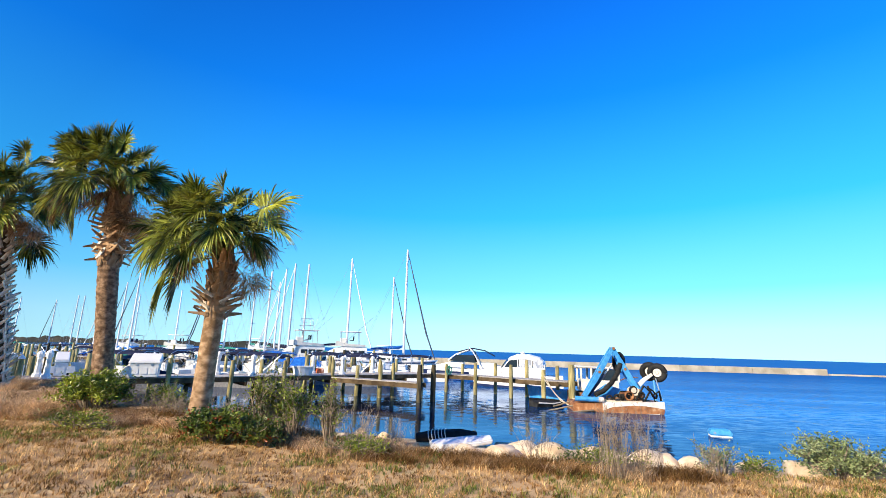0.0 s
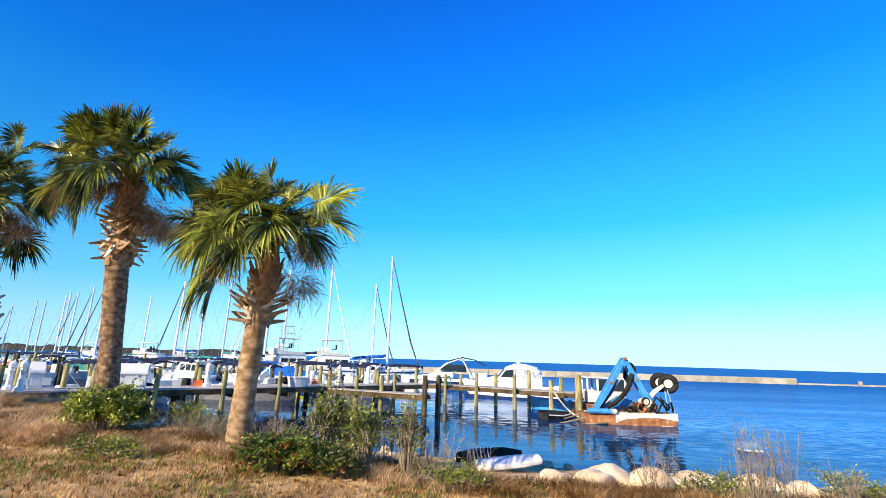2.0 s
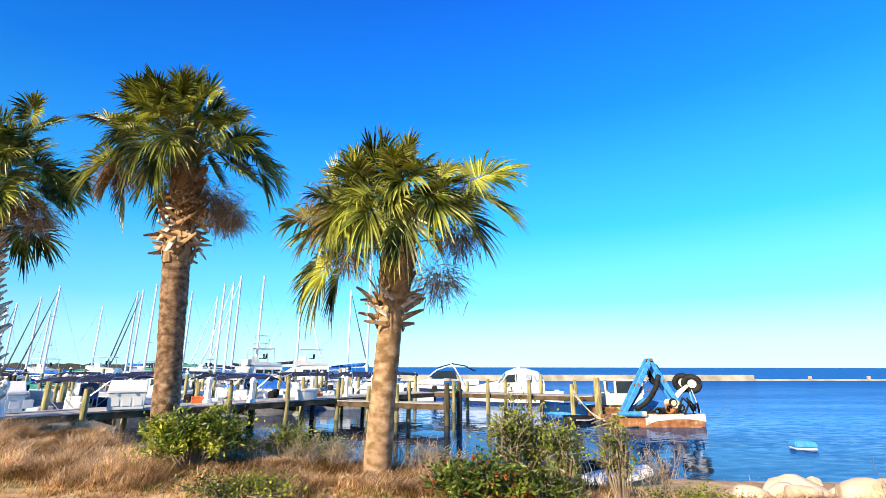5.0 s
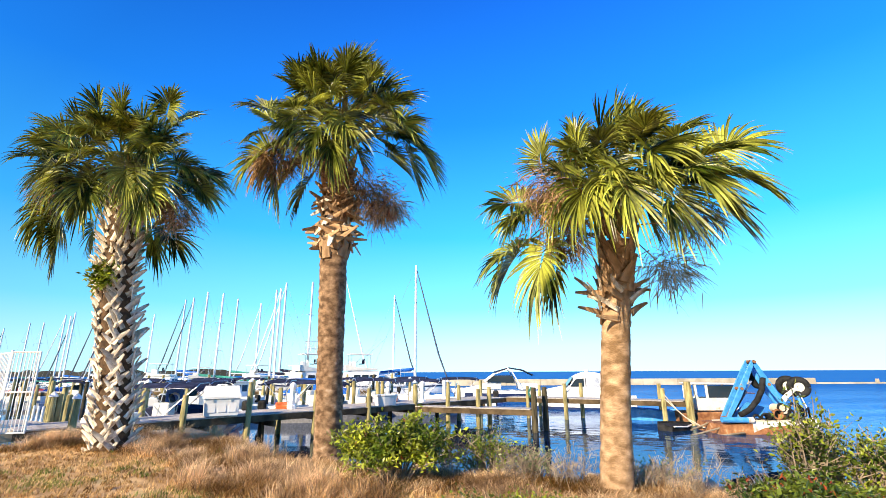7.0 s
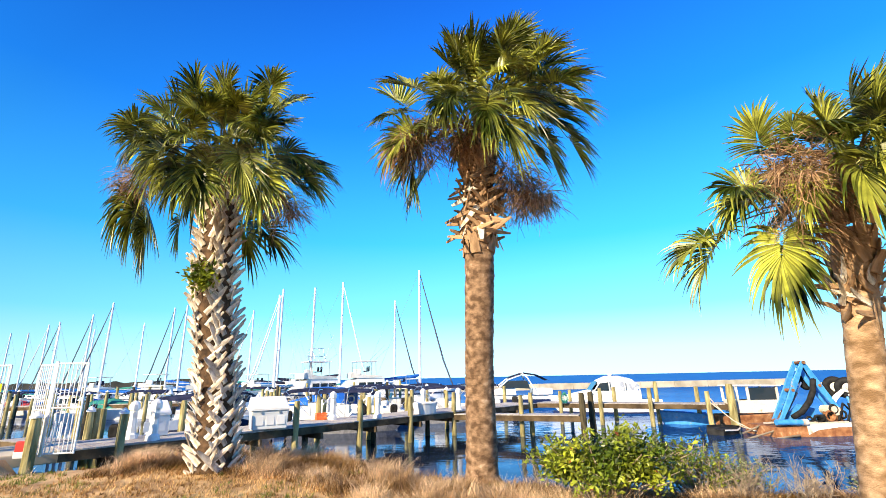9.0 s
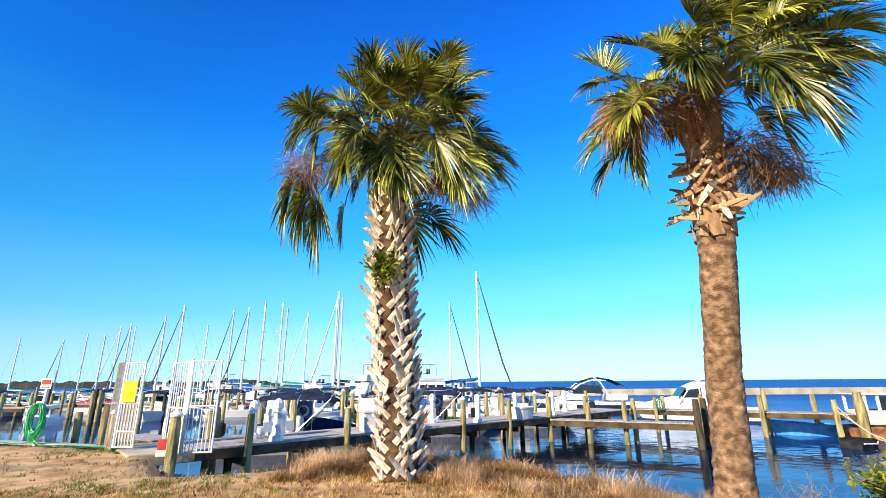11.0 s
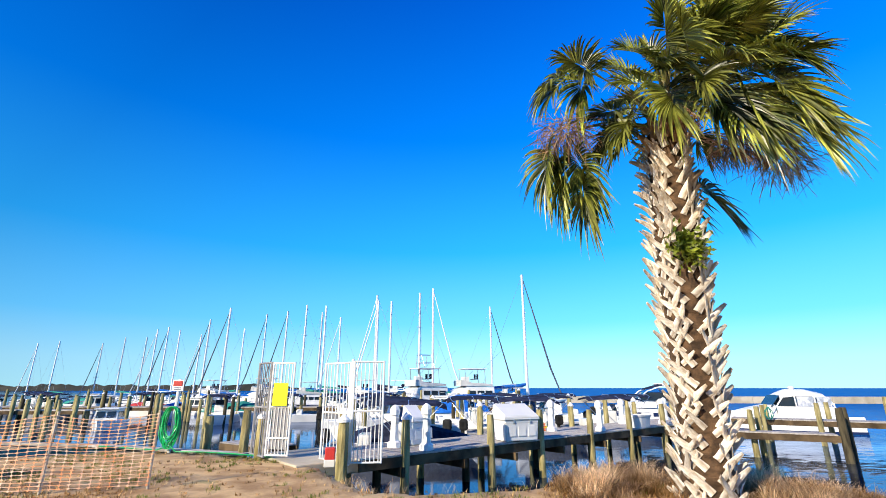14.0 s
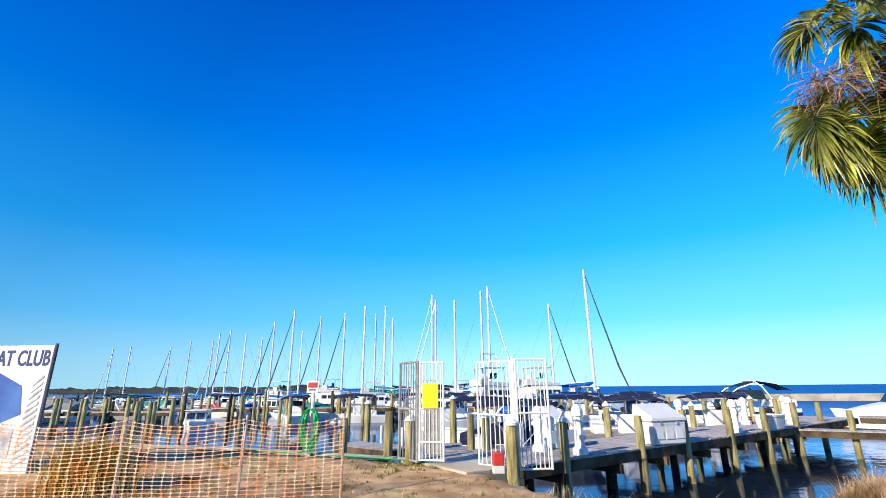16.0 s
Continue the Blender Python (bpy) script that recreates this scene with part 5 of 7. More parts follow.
# ---- breakwater ----
jetty = thing("breakwater", "long pale concrete breakwater wall across the bay", "breakwater")
for i in range(12):
    x0, x1 = -14 + i * 6.75, -14 + (i + 1) * 6.75
    bm = nb()
    box(bm, x1 - x0 - 0.05, 2.4, 1.6, Matrix.Translation(((x0 + x1) / 2, 99, 0.72)), 0.05)
    part("wall_section", bm, "concrete", jetty)
for i in range(26):
    x0 = 67.2 + i * 6.5
    bm = nb()
    box(bm, 6.45, 1.2, 0.7, Matrix.Translation((x0 + 3.2, 99.5, 0.3)), 0.04)
    part("low_section", bm, "concrete", jetty)
    if i % 2 == 0:
        bm = nb()
        box(bm, 0.5, 0.5, 1.3, Matrix.Translation((x0, 99.3, 0.65)), 0.05)
        part("bollard", bm, "concrete", jetty)

# far shore
for x0, x1, y, h, label in ((-520, -170, 420, 9, "low wooded shore far across the bay"), (-900, -480, 620, 10, "low wooded shore far across the bay")):
    V, F = [], []
    k_ = 160
    for i in range(k_ + 1):
        x = x0 + (x1 - x0) * i / k_
        env = min(1, i / 14, (k_ - i) / 14)
        hh = WATER + h * env * (0.55 + 0.45 * noise.noise((x * 0.02, y, 0)) + 0.25 * noise.noise((x * 0.11, y, 3)))
        V += [(x, y, WATER - 1), (x, y + 4, max(hh, WATER + 0.2)), (x, y + 40, WATER - 1)]
    for i in range(k_):
        a = i * 3
        F += [(a, a + 3, a + 4, a + 1), (a + 1, a + 4, a + 5, a + 2)]
    tagged(part("backdrop", (V, F), "far_trees"), label, "shore", kind="structure")


# ---- gate and shore end of the dock ----
def gate_panel(parent, name, a, b_, z0, z1, count, rails=(), post=0.026, mat="white"):
    frame_ = nb()
    for p in (a, b_):
        rod(frame_, (*p, z0), (*p, z1), post, None, 8)
    for z in (z0 + 0.02, z1 - 0.02, *rails):
        rod(frame_, (*a, z), (*b_, z), post * 0.85, None, 8)
    ob = part(name, frame_, mat, parent)
    pa, pb = Vector((*a, 0)), Vector((*b_, 0))
    bm = nb()
    rod(bm, (0, 0, z0), (0, 0, z1), 0.012, None, 6)
    proto = part("bar", bm, mat, ob)
    for i in range(count):
        p = pa.lerp(pb, (i + 0.7) / (count + 0.4))
        if i == 0:
            proto.location = p
        else:
            share(proto, Matrix.Translation(p), ob)
    return ob


gate = thing("dock_gate", "white barred steel security gate, its leaves standing open", "gate")
gate_panel(gate, "left_leaf", (-19.60, 16.66), (-19.04, 16.64), 1.50, 3.68, 6, (1.9, 2.62))
gate_panel(gate, "left_wing", (-19.66, 16.68), (-20.24, 17.20), 1.46, 3.70, 7, (2.6,), 0.03, "mesh_grey")
gate_panel(gate, "right_wing", (-18.24, 16.66), (-17.46, 16.16), 1.44, 3.66, 7, (2.5,))
gate_panel(gate, "right_leaf", (-17.34, 16.08), (-16.68, 16.26), 1.44, 3.68, 7, (2.55,))
bm = nb()
rod(bm, (-17.40, 16.12, 1.4), (-17.40, 16.12, 3.72), 0.035)
part("gate_post", bm, "white", gate)
bm = nb()
box(bm, 0.42, 0.012, 1.0, pose(-19.30, 16.665, 2.15, 0, 0, -2), 0.003)
part("mesh_panel", bm, "mesh_grey", gate, "pale perforated sheet on the leaf")
sign = thing("notice_sign", "plain bright yellow notice board fixed to the gate", "sign")
bm = nb()
box(bm, 0.38, 0.012, 0.54, pose(-19.34, 16.60, 2.91, 0, 0, -2), 0.004)
part("board", bm, "yellow", sign)
cabinet = thing("hose_reel_box", "red and white fire hose box beside the gate pile", "fire box")
bm = nb()
box(bm, 0.22, 0.18, 0.34, pose(-17.78, 16.0, 1.62, 0, 0, 15), 0.02)
part("box", bm, "red", cabinet)
bm = nb()
box(bm, 0.24, 0.2, 0.16, pose(-17.78, 16.0, 1.47, 0, 0, 15), 0.02)
part("base", bm, "white", cabinet)
ramp = thing("ramp", "pale concrete apron between the bank and the dock", "ramp")
bm = nb()
box(bm, 2.4, 2.6, 0.3, pose(-18.5, 17.4, 1.31, 0, 0, 46), 0.03)
part("slab", bm, "concrete", ramp)
side_dock = thing("side_float", "low brown timber landing beside the gate", "dock")
plank_run(side_dock, Vector((-24.2, 22.6, 0)), Vector((-21.6, 21.2, 0)), 1.2, 1.15, name="plank")
for i in range(3):
    p = Vector((-22.6, 23.2, 0)).lerp(Vector((-21.6, 22.5, 0)), i / 2)
    pile(p.x, p.y, 1.75, 0.05, "white", label="slim white mooring post on a landing", foot=0.2)

# ---- things on the dock ----
def on_dock(s_, back, z=DECK, turn=0.0):
    p = D1A + u1 * s_ + n1 * back
    return pose(p.x, p.y, z, 0, 0, math.degrees(math.atan2(u1.y, u1.x)) + turn)


def dock_box(m, label, L=1.25, W=0.72, H=0.62):
    t = thing("dock_box", label, "dock box", "", m)
    bm = nb()
    loft(bm, [[(-L / 2 * q, -W / 2 * q, z), (L / 2 * q, -W / 2 * q, z), (L / 2 * q, W / 2 * q, z), (-L / 2 * q, W / 2 * q, z)] for q, z in ((0.92, 0.02), (0.97, H * 0.9), (1.0, H))])
    bmesh.ops.bevel(bm, geom=bm.edges[:], offset=0.025, segments=2, affect="EDGES")
    body = part("body", bm, "white", t)
    bm = nb()
    loft(bm, [[(-L / 2 * q, -W / 2 * q, z + k_), (L / 2 * q, -W / 2 * q, z + k_), (L / 2 * q, W / 2 * q, z + d_), (-L / 2 * q, W / 2 * q, z + d_)] for q, z, k_, d_ in ((1.05, H + 0.008, 0, 0), (1.06, H + 0.06, 0, 0.02), (0.98, H + 0.14, 0.0, 0.34))])
    bmesh.ops.bevel(bm, geom=bm.edges[:], offset=0.02, segments=2, affect="EDGES")
    part("lid", bm, "white", t)
    for x in (-0.3, 0.3):
        bm = nb()
        box(bm, 0.07, 0.02, 0.1, Matrix.Translation((x, -W / 2 * 0.99 - 0.008, H - 0.03)), 0.005)
        part("latch", bm, "metal", t)
    for k_ in range(3):
        bm = nb()
        box(bm, 0.28, 0.016, 0.3, Matrix.Translation((-0.36 + 0.36 * k_, -W / 2 * 0.955, H * 0.5)) @ Matrix.Rotation(radians(-1.5), 4, "X"), 0.006)
        part("panel", bm, "white", body)
    return t


def pedestal(m, label, H=1.05):
    """Power and water pedestal: flared white column with a domed lamp top."""
    t = thing("power_pedestal", label, "power pedestal", "pedestals along the dock", m)
    bm = nb()
    rings = []
    for z, a in ((0, 0.2), (0.12, 0.19), (0.16, 0.13), (0.6, 0.105), (0.78, 0.11), (0.8, 0.15), (0.93, 0.15), (1.0, 0.11), (1.05, 0.03)):
        rings.append([(a * math.cos(k_ * math.tau / 8 + 0.39), a * math.sin(k_ * math.tau / 8 + 0.39), z * H / 1.05) for k_ in range(8)])
    loft(bm, rings)
    part("column", bm, "white", t)
    bm = nb()
    box(bm, 0.13, 0.03, 0.16, Matrix.Translation((0, -0.12, 0.7)), 0.01)
    part("outlet_cover", bm, "offwhite", t)
    return t


dock_box(pose(-13.4, 20.85, DECK, 0, 0, 30), "large white fibreglass dock box with sloping lid")
dock_box(pose(-16.45, 19.5, DECK, 0, 0, 46), "white upright storage locker on the dock", 0.5, 0.5, 0.62)
for s_, bk, h in ((2.2, 0.28, 1.18), (1.9, 1.35, 1.12), (9.3, 1.5, 1.15), (10.8, 0.35, 1.12), (14.9, 1.7, 1.1), (19.2, 1.7, 1.1), (16.3, 0.5, 1.1)):
    pedestal(on_dock(s_, bk), "white power pedestal standing on the dock", h)
tub = thing("fish_tub", "white plastic tub with rolled rim on the dock", "tub", "", pose(-8.0, 26.6, DECK, 0, 0, 40))
bm = nb()
for q in (0,):
    rings = []
    for f, z in ((0.82, 0), (0.95, 0.4), (1.0, 0.44), (1.0, 0.5), (0.93, 0.5), (0.9, 0.44), (0.78, 0.05)):
        ring = []
        for k_ in range(20):
            a = k_ * math.tau / 20
            ring.append((0.6 * f * abs(math.cos(a)) ** 0.6 * (1 if math.cos(a) > 0 else -1), 0.42 * f * abs(math.sin(a)) ** 0.6 * (1 if math.sin(a) > 0 else -1), z))
        rings.append(ring)
    loft(bm, rings)
part("shell", bm, "white", tub)
for i in range(2):
    p = D1A + u1 * (9.0 + i * 6.5) + n1 * 1.9
    t = thing("crate", "orange plastic crate on the dock planks", "crate", "", pose(p.x, p.y, DECK, 0, 0, 30 + i * 50))
    part("base", box(nb(), 0.45, 0.32, 0.04, Matrix.Translation((0, 0, 0.03)), 0.008), "orange", t)
    for x, y, a, b_ in ((0.215, 0, 0.02, 0.32), (-0.215, 0, 0.02, 0.32), (0, 0.15, 0.45, 0.02), (0, -0.15, 0.45, 0.02)):
        for z in (0.09, 0.17, 0.25):
            part("slat", box(nb(), a, b_, 0.055, Matrix.Translation((x, y, z)), 0.004), "orange", t)
hang = thing("green_net_bag", "green net bag hanging on a dock pile", "net bag", "", pose(0.1, 31.8, 1.5))
bm = nb()
for k_ in range(9):
    a = k_ * math.tau / 9
    tube(bm, [(0.02 * math.cos(a), 0.02 * math.sin(a), 0.62), (0.17 * math.cos(a), 0.13 * math.sin(a), 0.42), (0.2 * math.cos(a), 0.15 * math.sin(a), 0.2), (0.08 * math.cos(a), 0.06 * math.sin(a), 0.02)], 0.022, 5)
part("netting", bm, "teal", hang)
def ring_banner(m, w_, h):
    """A blue cloth dodger laced to two short posts, with a white ring on it."""
    t = thing("rail_dodger", "blue cloth rail dodger with a white ring", "banner", "rail dodgers", m)
    bm = nb()
    loft(bm, [[(x, 0.05 * math.sin(x * 5) - 0.012, z0), (x, 0.05 * math.sin(x * 5) + 0.012, z0), (x, 0.05 * math.sin(x * 5) + 0.012, z0 + h), (x, 0.05 * math.sin(x * 5) - 0.012, z0 + h)] for x, z0 in [(w_ * (k_ / 10 - 0.5), 0.05 * math.sin(k_ * 0.31)) for k_ in range(11)]])
    part("cloth", bm, "print_blue", t)
    for x in (-w_ / 2, w_ / 2):
        part("post", rod(nb(), (x, 0.03, -0.7), (x, 0.03, h + 0.05), 0.02), "metal", t)
    bm = nb()
    tube(bm, [(0.2 * h / 0.7 * math.cos(k_ * math.tau / 20), -0.08, h / 2 + 0.2 * h / 0.7 * math.sin(k_ * math.tau / 20)) for k_ in range(21)], 0.045, 8)
    part("ring", bm, "white", t, smooth=True)


ring_banner(pose(-17.5, 24.8, 1.6, 0, 0, 12), 0.75, 0.7)
ring_banner(pose(-12.2, 30.5, 1.75, 0, 0, 8), 0.7, 0.62)
covered_boat("dinghy with dark navy cover tied behind the dock", "canvas", float_at(-17.6, 26.3, 12, 0.8))
covered_boat("dinghy with yellow cover tied behind the dock", "yellow", float_at(-11.4, 36.4, 30, 0.4))

# ---- sunken workboat ----
wreck = thing("workboat", "rusting blue and white dredge boat with folded boom, half sunk", "workboat", "", pose(9.1, 24.9, KEEL))
bm = nb()
rings = []
for i in range(11):
    f = i / 10
    x = -2.15 + 4.2 * f
    z0, z1 = -0.4, 0.60 + 0.12 * f
    tip = max(0, (f - 0.8) / 0.2)
    a, b_ = -0.72 + 0.10 * tip, 1.25 - 0.5 * tip
    rings.append([(x, a + 0.1, z0 + 0.25 * tip), (x + 0.12 * tip, a, 0.05 + 0.25 * tip), (x + 0.16 * tip, a, z1), (x + 0.16 * tip, b_, z1), (x + 0.12 * tip, b_, 0.05 + 0.25 * tip), (x, b_ - 0.1, z0 + 0.25 * tip)])
loft(bm, rings)
bmesh.ops.recalc_face_normals(bm, faces=bm.faces)
hull = part("hull", bm, "rust", wreck)
bm = nb()
loft(bm, [[(x, y - 0.02, z - h), (x, y - 0.02, z), (x, y + 0.12, z + 0.03), (x, y + 0.12, z - h)] for x, y, z, h in ((-0.75, -0.72, 0.68, 0.38), (-0.3, -0.72, 0.69, 0.22), (0.6, -0.72, 0.71, 0.14), (1.3, -0.72, 0.73, 0.16), (1.9, -0.65, 0.75, 0.26), (2.2, -0.61, 0.76, 0.32))])
part("upper_strake", bm, "rusty_white", hull, "white side band streaked with rust")
part("rub_rail", tube(nb(), [(-2.0, -0.75, 0.12), (0, -0.76, 0.14), (1.9, -0.7, 0.2)], 0.035, 6), "stake", hull)
part("deck", box(nb(), 4.0, 1.75, 0.05, pose(-0.1, 0.26, 0.66, 0, -1.7, 0), 0.01), "rust", wreck)
for x, y, ln, rz in ((-0.9, -0.5, 1.6, 3), (0.2, -0.58, 1.9, -2), (-1.5, 0.1, 1.1, 8)):
    part("deck_plank", box(nb(), ln, 0.16, 0.05, pose(x, y, 0.74, 2, -2, rz), 0.008), "stake", wreck)


def plate_beam(pts, wide, deep):
    """A box beam through points in the x-z plane, its depth measured across its own run."""
    bm = nb()
    rings = []
    for i, ((x, y, z), d_) in enumerate(zip(pts, deep)):
        a, b_ = pts[max(i - 1, 0)], pts[min(i + 1, len(pts) - 1)]
        t_ = Vector((b_[0] - a[0], 0, b_[2] - a[2])).normalized()
        o = Vector((-t_.z, 0, t_.x)) * d_ / 2
        rings.append([(x - o.x, y - wide / 2, z - o.z), (x + o.x, y - wide / 2, z + o.z), (x + o.x, y + wide / 2, z + o.z), (x - o.x, y + wide / 2, z - o.z)])
    loft(bm, rings)
    bmesh.ops.recalc_face_normals(bm, faces=bm.faces)
    bmesh.ops.bevel(bm, geom=bm.edges[:], offset=0.012, segments=1, affect="EDGES")
    return bm


for y in (-0.32, 0.12):
    part("lower_boom", plate_beam([(-1.55, y, 0.82), (-0.95, y, 1.75), (-0.42, y, 2.65), (-0.02, y, 3.32)], 0.07, [0.16, 0.25, 0.24, 0.16]), "sky_blue", wreck)
    part("upper_boom", plate_beam([(0.0, y, 3.25), (0.32, y, 2.6), (0.68, y, 1.95), (1.12, y, 1.25)], 0.07, [0.16, 0.26, 0.26, 0.18]), "sky_blue", wreck)
for x, z, ln in ((-1.55, 0.84, 0.62), (-0.75, 2.1, 0.56), (-0.02, 3.28, 0.66), (0.5, 2.28, 0.56), (1.1, 1.28, 0.6)):
    part("pivot_pin", rod(nb(), (x, -0.1 - ln / 2, z), (x, -0.1 + ln / 2, z), 0.07, None, 10), "rust", wreck)
part("ram", rod(nb(), (-1.35, -0.12, 0.85), (-0.45, -0.12, 2.0), 0.075), "dark_mast", wreck, "dark hydraulic ram")
part("ram_rod", rod(nb(), (-0.45, -0.12, 2.0), (-0.12, -0.12, 2.42), 0.04), "metal", wreck)
part("fender_hose", tube(nb(), [(-1.05, -0.42, 0.98), (-0.62, -0.44, 1.2), (-0.2, -0.43, 1.6), (0.1, -0.4, 2.05), (0.3, -0.3, 2.55)], 0.12), "black", wreck, smooth=True)
bm = nb()
prism(bm, [(-1.62, 0.78), (-0.95, 1.12), (-0.4, 1.5), (0.35, 1.28), (0.1, 0.9), (-0.6, 0.74)], -0.02, 0.04)
part("cradle_plate", bm, "sky_blue", wreck)
part("pontoon_pipe", rod(nb(), (-2.05, -0.7, 0.82), (-0.95, -0.74, 0.80), 0.12, None, 12), "sky_blue", wreck)
part("pipe_end", rod(nb(), (-0.95, -0.74, 0.80), (-0.72, -0.75, 0.80), 0.13, None, 12), "rusty_white", wreck)
part("engine_block", box(nb(), 0.55, 0.5, 0.5, pose(1.0, -0.1, 1.0, 4, 8, 12), 0.05), "rust", wreck)
part("gearbox", box(nb(), 0.36, 0.4, 0.34, pose(0.45, -0.2, 0.88, -5, 4, 30), 0.06), "black", wreck)
for x, z, r in ((0.82, 1.28, 0.17), (0.62, 1.0, 0.2), (1.18, 1.05, 0.15), (0.05, 0.88, 0.16), (-0.35, 0.86, 0.13)):
    bm = nb()
    tube(bm, [(x + r * math.cos(k_ * math.tau / 16), -0.42, z + r * math.sin(k_ * math.tau / 16)) for k_ in range(17)], 0.045, 7)
    part("pulley", bm, "black" if r < 0.18 else "rust", wreck, smooth=True)
part("winch_drum", rod(nb(), (0.9, -0.45, 1.22), (0.9, 0.25, 1.22), 0.2, None, 14), "stake", wreck)
for a, b_, c, e in (((0.9, 0.8), (1.35, 1.5), (1.7, 1.2), (1.95, 0.8)), ((1.3, 0.75), (1.7, 1.35), (2.0, 1.05), (1.9, 0.75)), ((0.2, 0.8), (0.6, 1.15), (0.9, 0.95), (1.2, 0.75)), ((1.5, 1.5), (1.75, 1.05), (2.1, 1.25), (2.2, 0.8)), ((-0.3, 0.75), (0.0, 1.0), (0.3, 0.85), (0.5, 0.75))):
    part("hose", tube(nb(), [(q[0], -0.45 + 0.1 * k_, q[1]) for k_, q in enumerate((a, b_, c, e))], 0.05, 7), "black", wreck, smooth=True)
part("axle", plate_beam([(1.15, 0.1, 1.4), (1.5, 0.12, 1.75), (1.95, 0.15, 2.05)], 0.1, [0.22, 0.2, 0.14]), "rusty_white", wreck)
part("strut", rod(nb(), (2.1, 0.1, 1.85), (2.25, -0.2, 0.8), 0.03), "metal", wreck)
part("strut", rod(nb(), (2.0, 0.1, 1.75), (1.95, -0.2, 0.8), 0.055), "sky_blue", wreck)


def wheel(c, turn):
    t = part("wheel", rod(nb(), (0, 0, -0.12), (0, 0, 0.12), 0.08, None, 10), "rust", wreck)
    t.location = c
    t.rotation_euler = (radians(90), 0, radians(turn))
    bm = nb()
    tube(bm, [(0.33 * math.cos(k_ * math.tau / 28), 0.33 * math.sin(k_ * math.tau / 28), 0) for k_ in range(29)], 0.15, 10)
    part("tyre", bm, "black", t, smooth=True)
    bm = nb()
    bmesh.ops.create_cone(bm, cap_ends=True, segments=20, radius1=0.23, radius2=0.2, depth=0.2)
    bmesh.ops.create_cone(bm, cap_ends=True, segments=12, radius1=0.09, radius2=0.07, depth=0.3)
    part("rim", bm, "rusty_white", t)


wheel((2.25, 0.28, 2.13), -22)
wheel((1.98, 0.62, 2.17), -22)
bm = nb()
tube(bm, [(0.36 + 0.2 * math.cos(k_ * math.tau / 24), 0.25, 2.6 + 0.4 * math.sin(k_ * math.tau / 24)) for k_ in range(25)], 0.14, 10)
part("fender_tyre", bm, "black", wreck, smooth=True)
for a, b_ in (((-2.0, -0.6, 0.5), (-4.1, -0.8, 0.05)), ((-1.2, -0.8, 0.3), (-3.4, -0.55, 0.12)), ((-2.1, 0.3, 0.6), (-3.0, 0.2, 0.3))):
    part("loose_plank", tube(nb(), [a, ((a[0] + b_[0]) / 2, a[1], (a[2] + b_[2]) / 2 - 0.03), b_], 0.04, 6), "wall_wood", wreck)

cabin = thing("cabin_skiff", "old white wooden cabin skiff moored behind the workboat", "boat", "", pose(9.3, 28.8, KEEL))
part("hull", hull_bm(3.6, 1.7, 0.75, 0.3, 0.2), "rust", cabin)
house = part("cabin", box(nb(), 2.1, 0.06, 0.62, Matrix.Translation((-0.15, -0.62, 1.2)), 0.015), "rusty_white", cabin)
part("side_panel", box(nb(), 2.1, 0.06, 0.62, Matrix.Translation((-0.15, 0.62, 1.2)), 0.015), "rusty_white", house)
for x in (-1.2, -0.62, 0.92):
    for y in (-0.62, 0.62):
        part("corner_post", box(nb(), 0.11, 0.1, 0.78, Matrix.Translation((x, y, 1.82)), 0.015), "rusty_white", house)
part("end_panel", box(nb(), 0.06, 1.2, 0.62, Matrix.Translation((-1.2, 0, 1.2)), 0.015), "rusty_white", house)
part("roof", box(nb(), 2.5, 1.45, 0.07, pose(-0.1, 0, 2.22, 0, 1, 0), 0.02), "rusty_white", house)
part("window", box(nb(), 1.42, 0.02, 0.62, Matrix.Translation((0.15, -0.6, 1.82)), 0.005), "glass", house)
part("window", box(nb(), 0.02, 0.9, 0.5, Matrix.Translation((0.96, 0, 1.82)), 0.005), "glass", house)
part("rail", tube(nb(), [(0.9, -0.6, 1.5), (1.5, -0.5, 1.75), (2.1, -0.2, 1.7)], 0.03, 6), "rust", cabin)
line = thing("mooring_line", "slack pale mooring rope from pile to workboat", "rope")
part("rope", tube(nb(), [(5.83, 26.8, 1.9), (6.2, 26.4, 1.2), (6.6, 25.9, 0.65), (7.1, 25.4, 0.45)], 0.025, 6), "stake", line)
part("rope", tube(nb(), [(5.83, 26.8, 1.7), (6.4, 26.1, 0.9), (6.9, 25.5, 0.5), (7.3, 24.9, 0.5)], 0.025, 6), "stake", line)
skiff_s = thing("sunken_dinghy", "dark swamped dinghy beside the pier pile", "dinghy", "", pose(5.9, 26.0, WATER - 0.12, 10, 4, 30))
part("hull", hull_bm(1.9, 0.9, 0.34, 0.2), "black", skiff_s)
bm = nb()
tube(bm, [(-0.9, -0.42, 0.36), (0, -0.46, 0.38), (0.6, -0.25, 0.42)], 0.035, 6)
part("rim", bm, "rusty_white", skiff_s)
blue_hull = thing("blue_dinghy", "pale blue wooden hull lying behind the pier", "dinghy", "", pose(6.6, 30.6, KEEL, 0, 0, 165) @ Matrix.Scale(0.95, 4))
part("hull", hull_bm(3.0, 1.4, 0.75, 0.3), "sky_blue", blue_hull)
raft = thing("pontoon_float", "small blue plastic pontoon adrift on the water", "float", "", pose(11.1, 18.4, WATER, 0, 0, -12) @ Matrix.Scale(0.78, 4))
bm = nb()
loft(bm, [[(-0.45 * q, -0.3 * q, z), (0.45 * q, -0.3 * q, z), (0.45 * q, 0.3 * q, z), (-0.45 * q, 0.3 * q, z)] for q, z in ((0.9, -0.1), (0.95, 0.0), (1.0, 0.05))])
